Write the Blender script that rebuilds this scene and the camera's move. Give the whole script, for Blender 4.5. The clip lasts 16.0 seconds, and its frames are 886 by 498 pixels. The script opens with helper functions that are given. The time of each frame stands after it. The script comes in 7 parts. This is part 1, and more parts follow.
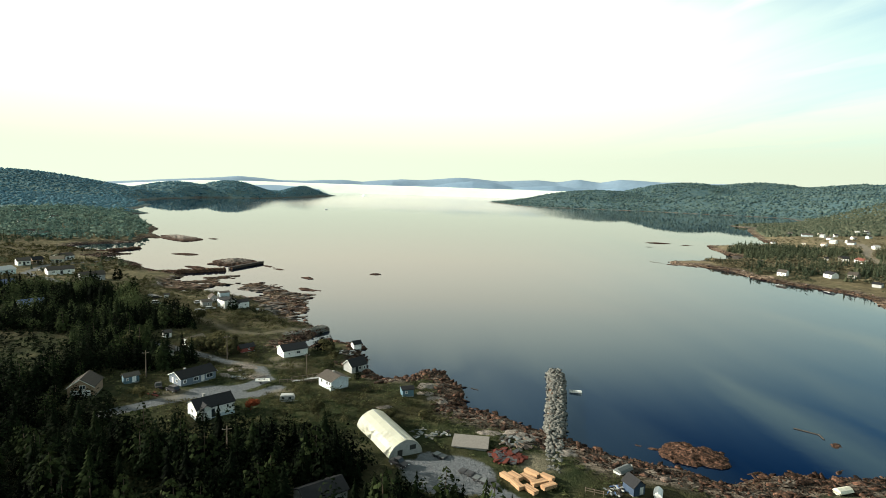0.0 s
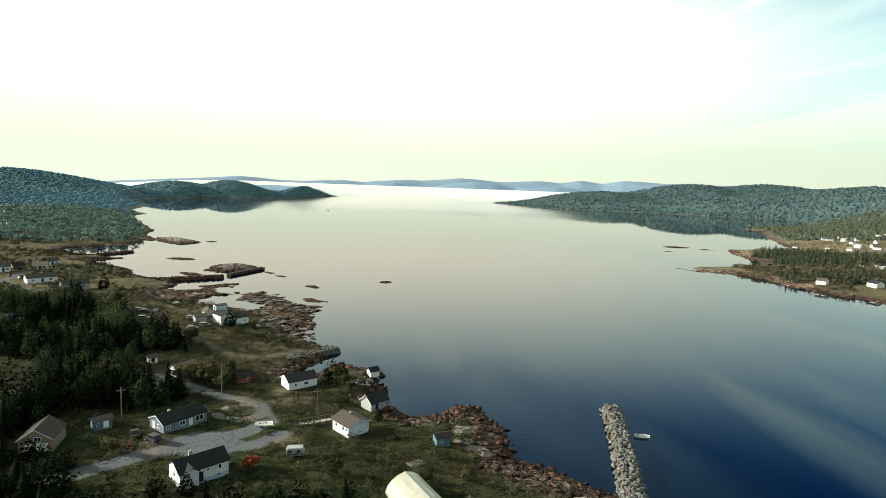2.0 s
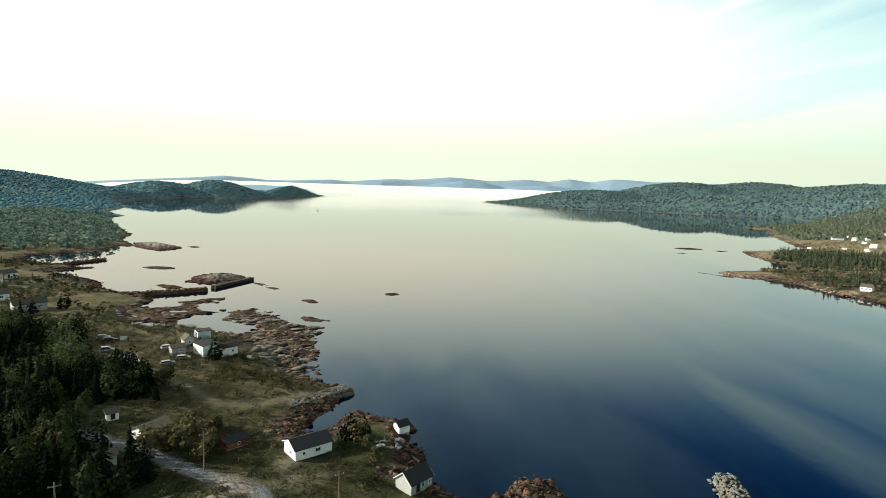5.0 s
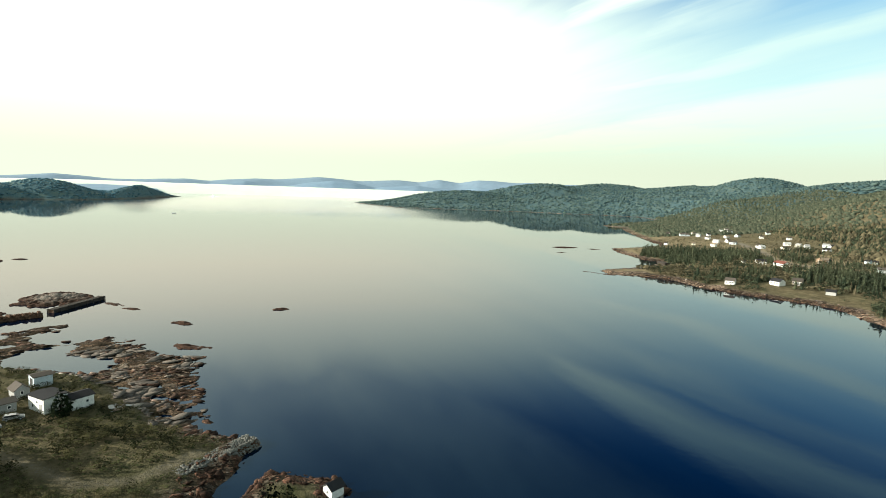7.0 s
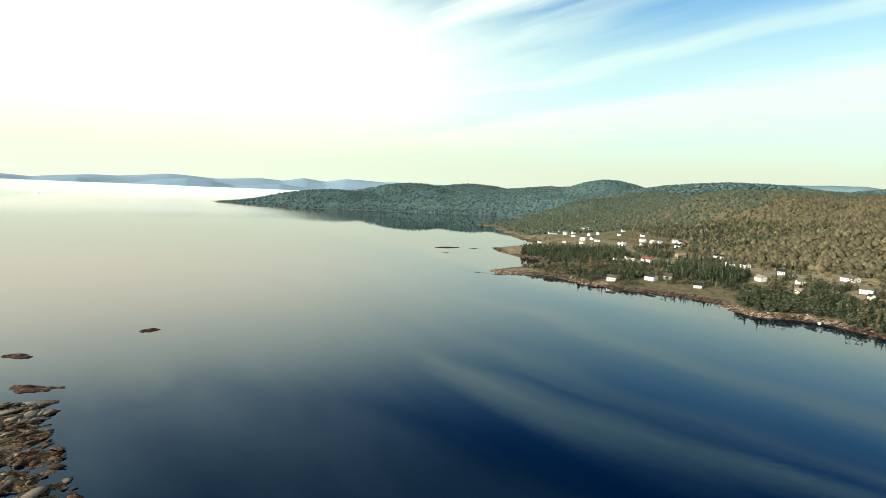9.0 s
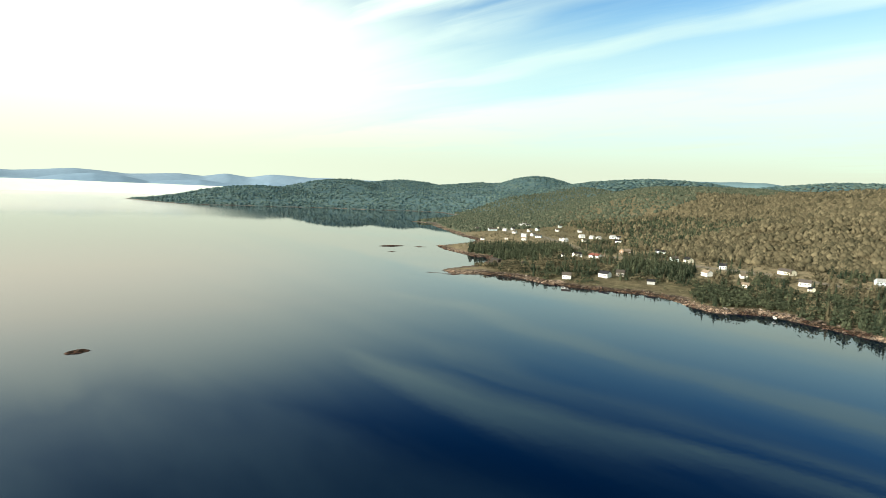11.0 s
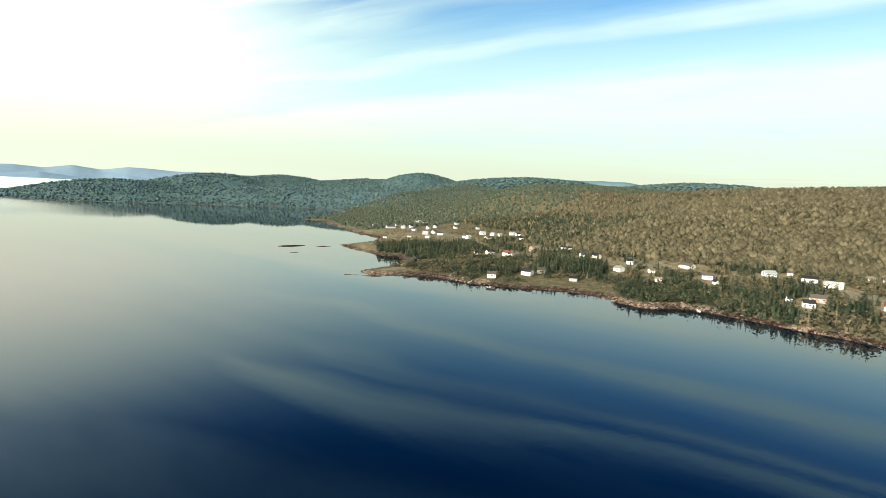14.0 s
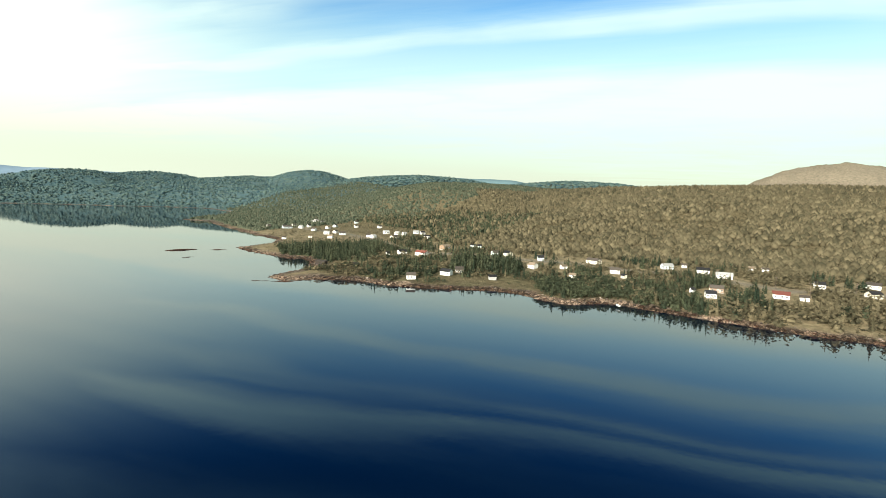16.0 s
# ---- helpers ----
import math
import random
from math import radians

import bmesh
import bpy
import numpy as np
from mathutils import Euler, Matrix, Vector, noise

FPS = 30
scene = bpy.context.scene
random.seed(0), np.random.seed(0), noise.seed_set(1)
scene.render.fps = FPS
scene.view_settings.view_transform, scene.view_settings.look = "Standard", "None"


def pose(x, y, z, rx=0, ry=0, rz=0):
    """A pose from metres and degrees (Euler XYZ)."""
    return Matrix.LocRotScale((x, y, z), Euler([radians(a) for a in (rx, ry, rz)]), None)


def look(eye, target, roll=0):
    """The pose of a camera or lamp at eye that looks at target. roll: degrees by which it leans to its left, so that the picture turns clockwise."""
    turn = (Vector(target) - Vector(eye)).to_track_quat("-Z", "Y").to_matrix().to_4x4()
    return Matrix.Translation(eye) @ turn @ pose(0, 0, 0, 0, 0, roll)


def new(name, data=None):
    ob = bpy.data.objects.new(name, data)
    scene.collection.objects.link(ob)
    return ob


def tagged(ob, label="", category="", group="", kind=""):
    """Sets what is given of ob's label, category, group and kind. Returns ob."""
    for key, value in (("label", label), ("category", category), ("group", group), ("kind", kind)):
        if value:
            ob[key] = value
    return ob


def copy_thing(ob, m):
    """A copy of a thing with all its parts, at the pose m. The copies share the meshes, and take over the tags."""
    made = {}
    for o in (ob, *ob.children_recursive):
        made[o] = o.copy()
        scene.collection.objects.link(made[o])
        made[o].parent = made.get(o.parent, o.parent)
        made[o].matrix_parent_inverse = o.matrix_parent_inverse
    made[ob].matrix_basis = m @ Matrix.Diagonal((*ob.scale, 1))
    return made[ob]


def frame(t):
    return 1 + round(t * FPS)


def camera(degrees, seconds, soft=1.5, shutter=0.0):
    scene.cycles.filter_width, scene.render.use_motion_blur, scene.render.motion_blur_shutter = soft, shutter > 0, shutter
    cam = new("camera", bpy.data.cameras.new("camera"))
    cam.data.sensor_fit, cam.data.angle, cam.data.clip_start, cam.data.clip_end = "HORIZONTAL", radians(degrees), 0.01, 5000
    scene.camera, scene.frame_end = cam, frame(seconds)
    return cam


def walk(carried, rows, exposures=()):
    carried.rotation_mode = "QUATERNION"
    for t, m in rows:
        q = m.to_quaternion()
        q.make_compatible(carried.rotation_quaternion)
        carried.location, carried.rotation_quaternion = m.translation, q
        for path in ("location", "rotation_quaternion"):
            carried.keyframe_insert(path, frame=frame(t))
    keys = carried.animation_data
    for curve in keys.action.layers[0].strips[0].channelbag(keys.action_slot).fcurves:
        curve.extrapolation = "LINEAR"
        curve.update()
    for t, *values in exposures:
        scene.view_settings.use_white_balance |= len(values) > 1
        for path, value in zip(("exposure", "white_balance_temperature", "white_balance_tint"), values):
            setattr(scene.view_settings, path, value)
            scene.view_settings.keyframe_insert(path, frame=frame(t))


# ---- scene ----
cam = camera(77.6, 16.0, soft=0.6)
PATH = [
    (0, (0.4, 1.133, 58.713), (0.418, 3.12, 58.489), 1.9),
    (0.5, (-1.95, 7.923, 58.739), (-1.932, 9.911, 58.516), 1.9),
    (1, (-3.965, 14.907, 58.741), (-3.951, 16.895, 58.519), 1.9),
    (1.5, (-6.589, 22.19, 58.621), (-6.573, 24.177, 58.4), 2.0),
    (2, (-8.987, 29.132, 58.564), (-8.97, 31.12, 58.342), 2.1),
    (2.5, (-11.342, 35.778, 58.471), (-11.323, 37.766, 58.251), 2.1),
    (3, (-13.585, 42.831, 58.288), (-13.567, 44.818, 58.067), 2.0),
    (5.3, (-24.555, 70.979, 58.298), (-24.466, 72.964, 58.075), 1.8),
    (5.5, (-25.537, 73.632, 58.383), (-25.399, 75.615, 58.163), 1.8),
    (6, (-29.169, 79.329, 58.333), (-28.874, 81.295, 58.118), 1.8),
    (6.5, (-32.19, 85.281, 58.379), (-31.762, 87.223, 58.168), 1.9),
    (7, (-35.277, 91.577, 58.356), (-34.749, 93.495, 58.149), 2.0),
    (7.5, (-38.018, 97.456, 58.334), (-37.357, 99.333, 58.132), 2.1),
    (8, (-40.328, 103.501, 58.021), (-39.55, 105.333, 57.824), 2.2),
    (8.5, (-42.343, 109.22, 58.127), (-41.464, 111.007, 57.933), 2.2),
    (9, (-44.648, 115.28, 58.157), (-43.676, 117.017, 57.965), 2.3),
    (11.5, (-52.371, 144.765, 58.491), (-51.156, 146.342, 58.293), 2.3),
    (12, (-54.122, 150.808, 58.296), (-52.88, 152.363, 58.098), 2.4),
    (12.5, (-55.565, 157.003, 58.105), (-54.27, 158.514, 57.908), 2.4),
    (13, (-57.057, 163.682, 58.095), (-55.697, 165.136, 57.9), 2.4),
    (13.5, (-58.55, 168.967, 57.792), (-57.115, 170.347, 57.597), 2.6),
    (14, (-59.553, 174.81, 57.509), (-58.044, 176.109, 57.318), 2.6),
    (14.5, (-60.397, 181.046, 57.402), (-58.81, 182.249, 57.216), 2.5),
    (15, (-60.314, 187.014, 57.267), (-58.674, 188.143, 57.083), 2.5),
    (15.5, (-60.316, 193.215, 57.302), (-58.623, 194.265, 57.119), 2.4),
    (16, (-59.911, 199.116, 57.315), (-58.172, 200.088, 57.133), 2.4),
]
walk(cam, [(t, look(eye, target, roll)) for t, eye, target, roll in PATH], [(0, 1.15, 6450, 4), (7, 1.18, 6450, 4), (12, 1.20, 6450, 5), (16, 1.24, 6450, 6)])

# ---- world, sun ----
SUN_AZ, SUN_EL = -86.0, 20.0   # degrees from +y towards +x, and above the horizon
world = bpy.data.worlds.new("world")
scene.world = world
world.use_nodes = True


def build_sky():
    nt = world.node_tree
    n, l = nt.nodes, nt.links
    n.clear()
    out, bg = n.new("ShaderNodeOutputWorld"), n.new("ShaderNodeBackground")
    sky = n.new("ShaderNodeTexSky")
    sky.sky_type, sky.sun_disc = "NISHITA", False
    sky.sun_elevation, sky.sun_rotation = radians(SUN_EL), radians(SUN_AZ)
    sky.air_density, sky.dust_density, sky.ozone_density = 1.0, 0.7, 2.0
    geo = n.new("ShaderNodeTexCoord")
    sep = n.new("ShaderNodeSeparateXYZ")
    l.new(geo.outputs["Generated"], sep.inputs[0])

    def m(op, a, b=None, c=None, clamp=False):
        x = n.new("ShaderNodeMath")
        x.operation, x.use_clamp = op, clamp
        for i, v in enumerate((a, b, c)):
            if v is None:
                continue
            if isinstance(v, (int, float)):
                x.inputs[i].default_value = v
            else:
                l.new(v, x.inputs[i])
        return x.outputs[0]

    def ramp(v, lo, hi):
        r = n.new("ShaderNodeMapRange")
        r.interpolation_type = "SMOOTHSTEP"
        l.new(v, r.inputs[0])
        r.inputs[1].default_value, r.inputs[2].default_value = lo, hi
        return r.outputs[0]

    # the cloud sheet: directions laid on a flat layer; streaks run along one heading
    up = m("ABSOLUTE", sep.outputs[2])
    den = m("ADD", up, 0.05)
    px, py = m("DIVIDE", sep.outputs[0], den), m("DIVIDE", sep.outputs[1], den)
    ca, sa = math.cos(radians(STREAK)), math.sin(radians(STREAK))
    across = m("ADD", m("MULTIPLY", px, sa), m("MULTIPLY", py, ca))
    along = m("SUBTRACT", m("MULTIPLY", py, sa), m("MULTIPLY", px, ca))

    def tex(fa, fb, shift, detail, rough, bend):
        comb = n.new("ShaderNodeCombineXYZ")
        l.new(m("MULTIPLY", along, fa), comb.inputs[0])
        l.new(m("MULTIPLY", across, fb), comb.inputs[1])
        comb.inputs[2].default_value = shift
        t = n.new("ShaderNodeTexNoise")
        t.inputs["Scale"].default_value, t.inputs["Detail"].default_value = 1.0, detail
        t.inputs["Roughness"].default_value, t.inputs["Distortion"].default_value = rough, bend
        l.new(comb.outputs[0], t.inputs["Vector"])
        return m("SUBTRACT", t.outputs["Fac"], 0.5)

    wisp, fine, sway = tex(0.42, 2.6, 3.7, 5.0, 0.55, 0.9), tex(1.5, 7.0, 8.1, 5.0, 0.6, 1.2), tex(0.55, 0.7, 1.3, 2.0, 0.5, 0.0)
    # the higher streaks slant across the lower ones
    slant = m("MULTIPLY", m("MULTIPLY", m("SUBTRACT", along, 1.4), 0.22), m("SUBTRACT", 1.0, ramp(across, 1.8, 2.6)))
    lane = m("ADD", m("ADD", across, slant), m("ADD", m("MULTIPLY", sway, 0.85), m("MULTIPLY", fine, 0.10)))
    band = n.new("ShaderNodeValToRGB")
    e = band.color_ramp.elements
    while len(e) < len(BANDS):
        e.new(0.5)
    for k, (p, v) in zip(e, BANDS):
        k.position, k.color = p / 6.0, (v, v, v, 1)
    l.new(m("DIVIDE", lane, 6.0), band.inputs[0])
    # thin cloud thickens towards the low sun
    az = m("ADD", m("MULTIPLY", sep.outputs[0], math.sin(radians(-45))), m("MULTIPLY", sep.outputs[1], math.cos(radians(-45))))
    glow = ramp(az, -0.2, 1.0)
    veil = m("MULTIPLY", ramp(m("ADD", az, m("MULTIPLY", wisp, 0.3)), VEIL[0], VEIL[1]), m("SUBTRACT", 1.0, ramp(m("ADD", up, m("MULTIPLY", wisp, 0.16)), 0.25, 0.44)))
    rag = m("ADD", m("MULTIPLY", wisp, 0.40), m("MULTIPLY", fine, 0.20))
    patch = tex(0.8, 1.3, 5.9, 4.0, 0.6, 0.5)
    cloud = m("ADD", m("MULTIPLY", band.outputs[0], m("ADD", 0.95, m("MULTIPLY", patch, 1.5))), rag, clamp=True)
    cloud = m("MULTIPLY", cloud, m("SUBTRACT", 1.0, m("MULTIPLY", ramp(up, 0.36, 0.50), 0.45)))
    haze = m("SUBTRACT", 1.0, ramp(up, 0.03, 0.17))
    low = m("MULTIPLY", haze, m("SUBTRACT", 1.0, m("MULTIPLY", m("SUBTRACT", 1.0, ramp(az, -0.72, -0.35)), m("MULTIPLY", ramp(m("ADD", up, m("MULTIPLY", wisp, 0.10)), 0.03, 0.08), 0.85))))
    cover = m("MAXIMUM", m("MAXIMUM", cloud, low), veil)
    # a thin milky veil over all of the lower sky
    milk = m("MULTIPLY", m("SUBTRACT", 1.0, ramp(up, 0.20, 0.34)), MILK)
    cover = m("ADD", milk, m("MULTIPLY", cover, m("SUBTRACT", 1.0, milk)))
    tint = n.new("ShaderNodeMix")
    tint.data_type = "RGBA"
    warm = n.new("ShaderNodeMix")
    warm.data_type = "RGBA"
    l.new(ramp(az, -0.1, 0.8), warm.inputs[0])
    warm.inputs[6].default_value, warm.inputs[7].default_value = (*CLOUD, 1), (*SUNCLOUD, 1)
    l.new(ramp(up, 0.03, 0.16), tint.inputs[0])
    tint.inputs[6].default_value = (*HAZE, 1)
    l.new(warm.outputs[2], tint.inputs[7])
    bright = m("ADD", m("MULTIPLY", CLOUD_LIGHT, m("ADD", 0.80, m("MULTIPLY", ramp(up, 0.04, 0.17), 0.20))), m("MULTIPLY", m("MULTIPLY", glow, CLOUD_GLOW), m("ADD", 0.2, m("MULTIPLY", ramp(up, 0.04, 0.26), 0.8))))
    vis = n.new("ShaderNodeVectorMath")
    vis.operation = "SCALE"
    l.new(tint.outputs[2], vis.inputs[0]), l.new(bright, vis.inputs["Scale"])
    blue = n.new("ShaderNodeVectorMath")
    blue.operation = "SCALE"
    l.new(sky.outputs[0], blue.inputs[0])
    l.new(m("MULTIPLY", m("SUBTRACT", 1.0, m("MULTIPLY", ramp(up, 0.28, 0.50), 0.62)), SKY), blue.inputs["Scale"])
    cast = n.new("ShaderNodeVectorMath")
    cast.operation = "MULTIPLY"
    l.new(blue.outputs[0], cast.inputs[0])
    deep = n.new("ShaderNodeMix")
    deep.data_type = "RGBA"
    l.new(ramp(up, 0.20, 0.45), deep.inputs[0])
    deep.inputs[6].default_value, deep.inputs[7].default_value = (0.78, 1.0, 0.91, 1), (0.26, 0.68, 1.05, 1)
    l.new(deep.outputs[2], cast.inputs[1])
    mix = n.new("ShaderNodeMix")
    mix.data_type = "RGBA"
    l.new(cover, mix.inputs[0]), l.new(cast.outputs[0], mix.inputs[6]), l.new(vis.outputs[0], mix.inputs[7])
    l.new(mix.outputs[2], bg.inputs[0])
    l.new(bg.outputs[0], out.inputs[0])


# how thick the cloud lies across the streaks
BANDS = [(0.0, 0.85), (0.8, 0.62), (1.15, 0.40), (1.35, 0.10), (1.55, 0.02), (1.70, 0.12), (1.84, 0.55), (1.95, 0.78), (2.06, 0.14), (2.2, 0.46), (2.32, 0.10), (2.46, 0.0),
         (2.6, 0.14), (2.76, 0.62), (2.9, 0.52), (3.02, 0.06), (3.2, 0.0), (3.42, 0.04), (3.62, 0.5), (3.9, 1.1), (4.4, 1.1), (4.9, 0.95), (5.4, 0.8), (6.0, 0.7)]
VEIL, MILK = (-0.06, 0.56), 0.50
STREAK, SKY = 80.0, 0.088
HAZE, CLOUD, SUNCLOUD, CLOUD_LIGHT, CLOUD_GLOW = (0.93, 1.0, 0.79), (0.84, 1.0, 0.88), (1.0, 0.92, 0.74), 0.49, 0.36
build_sky()
sun = new("sun", bpy.data.lights.new("sun", "SUN"))
sun.data.energy, sun.data.angle, sun.data.color = 4.6, radians(0.6), (1.0, 0.92, 0.80)
sun.matrix_world = look((0, 0, 300), (300 * math.sin(radians(SUN_AZ + 180)), 300 * math.cos(radians(SUN_AZ + 180)), 300 - 300 * math.tan(radians(SUN_EL))))

# ---- materials ----
def material(name):
    mat = bpy.data.materials.new(name)
    mat.use_nodes = True
    nt = mat.node_tree
    return mat, nt.nodes, nt.links, nt.nodes["Principled BSDF"]


def noise_node(n, l, vec, scale, detail=4.0, rough=0.55):
    t = n.new("ShaderNodeTexNoise")
    t.inputs["Scale"].default_value, t.inputs["Detail"].default_value, t.inputs["Roughness"].default_value = scale, detail, rough
    l.new(vec, t.inputs["Vector"])
    return t.outputs["Fac"]


def ramp_node(n, l, v, stops):
    r = n.new("ShaderNodeValToRGB")
    e = r.color_ramp.elements
    while len(e) < len(stops):
        e.new(0.5)
    for k, (p, c) in zip(e, stops):
        k.position, k.color = p, (*c, 1)
    l.new(v, r.inputs[0])
    return r.outputs[0]


def mix_node(n, l, f, a, b):
    m = n.new("ShaderNodeMix")
    m.data_type = "RGBA"
    for i, v in ((0, f), (6, a), (7, b)):
        if isinstance(v, (int, float)):
            m.inputs[i].default_value = v
        elif isinstance(v, tuple):
            m.inputs[i].default_value = (*v, 1)
        else:
            l.new(v, m.inputs[i])
    return m.outputs[2]


def range_node(n, l, v, lo, hi, a=0.0, b=1.0):
    r = n.new("ShaderNodeMapRange")
    r.interpolation_type = "SMOOTHSTEP"
    l.new(v, r.inputs[0])
    for i, k in enumerate((lo, hi, a, b)):
        r.inputs[i + 1].default_value = k
    return r.outputs[0]


def bump_node(n, l, bsdf, height, strength, distance):
    b = n.new("ShaderNodeBump")
    b.inputs["Strength"].default_value, b.inputs["Distance"].default_value = strength, distance
    l.new(height, b.inputs["Height"])
    l.new(b.outputs[0], bsdf.inputs["Normal"])


def plain(name, colour, rough=0.7, grain=2.0, spread=0.25, metal=0.0, fine=18.0):
    """Paint, boards, stone: a base colour that varies at two scales, with fine relief."""
    mat, n, l, b = material(name)
    co = n.new("ShaderNodeTexCoord").outputs["Object"]
    big, small = noise_node(n, l, co, grain), noise_node(n, l, co, fine, 6)
    lo, hi = tuple(c * (1 - spread) for c in colour), tuple(min(1, c * (1 + spread * 0.6)) for c in colour)
    c1 = ramp_node(n, l, big, [(0.3, lo), (0.7, hi)])
    c2 = ramp_node(n, l, small, [(0.3, tuple(c * 0.8 for c in colour)), (0.7, tuple(min(1, c * 1.1) for c in colour))])
    info = n.new("ShaderNodeObjectInfo").outputs["Random"]
    hsv = n.new("ShaderNodeHueSaturation")
    l.new(range_node(n, l, info, 0, 1, 0.78, 1.18), hsv.inputs["Value"])
    l.new(mix_node(n, l, 0.4, c1, c2), hsv.inputs["Color"])
    l.new(hsv.outputs[0], b.inputs["Base Color"])
    b.inputs["Roughness"].default_value, b.inputs["Metallic"].default_value = rough, metal
    if rough > 0.72:
        b.inputs["Specular IOR Level"].default_value = 0.12
    bump_node(n, l, b, small, 0.25, 0.02)
    return mat


def clapboard(name, colour, rough=0.6):
    """Painted boards with horizontal laps and weathering."""
    mat, n, l, b = material(name)
    co = n.new("ShaderNodeTexCoord").outputs["Object"]
    sep = n.new("ShaderNodeSeparateXYZ")
    l.new(co, sep.inputs[0])
    w = n.new("ShaderNodeMath")
    w.operation = "FRACT"
    k = n.new("ShaderNodeMath")
    k.operation = "MULTIPLY"
    k.inputs[1].default_value = 6.0
    l.new(sep.outputs[2], k.inputs[0]), l.new(k.outputs[0], w.inputs[0])
    wear = noise_node(n, l, co, 1.3, 6, 0.65)
    c = ramp_node(n, l, wear, [(0.25, tuple(v * 0.72 for v in colour)), (0.55, colour), (0.8, tuple(min(1, v * 1.08) for v in colour))])
    groove = range_node(n, l, w.outputs[0], 0.0, 0.14)
    l.new(mix_node(n, l, groove, tuple(v * 0.6 for v in colour), c), b.inputs["Base Color"])
    b.inputs["Roughness"].default_value = rough
    bump_node(n, l, b, w.outputs[0], 0.5, 0.02)
    return mat


def foliage(name, dark, light, attr="hue", through_light=0.3, spread=(0.65, 1.3)):
    mat, n, l, b = material(name)
    g = n.new("ShaderNodeNewGeometry")
    a = n.new("ShaderNodeAttribute")
    a.attribute_name = attr
    info = n.new("ShaderNodeObjectInfo").outputs["Random"]
    s = n.new("ShaderNodeMath")
    s.operation = "ADD"
    l.new(a.outputs["Fac"], s.inputs[0]), l.new(info, s.inputs[1])
    f = n.new("ShaderNodeMath")
    f.operation = "FRACT"
    l.new(s.outputs[0], f.inputs[0])
    patch = noise_node(n, l, g.outputs["Position"], 0.02, 3)
    c = ramp_node(n, l, f.outputs[0], [(0.05, dark), (0.6, tuple((p + q) / 2 for p, q in zip(dark, light))), (1.0, light)])
    c = mix_node(n, l, range_node(n, l, patch, 0.35, 0.7, 0.0, 0.45), c, light)
    hsv = n.new("ShaderNodeHueSaturation")
    l.new(c, hsv.inputs["Color"])
    l.new(range_node(n, l, g.outputs["Random Per Island"], 0, 1, *spread), hsv.inputs["Value"])
    l.new(hsv.outputs[0], b.inputs["Base Color"])
    b.inputs["Roughness"].default_value = 1.0
    b.inputs["Specular IOR Level"].default_value = 0.03
    # leaves let part of the light through
    thin, both = n.new("ShaderNodeBsdfTranslucent"), n.new("ShaderNodeMixShader")
    both.inputs[0].default_value = through_light
    l.new(hsv.outputs[0], thin.inputs["Color"])
    l.new(b.outputs[0], both.inputs[1]), l.new(thin.outputs[0], both.inputs[2])
    l.new(both.outputs[0], n["Material Output"].inputs["Surface"])
    return mat


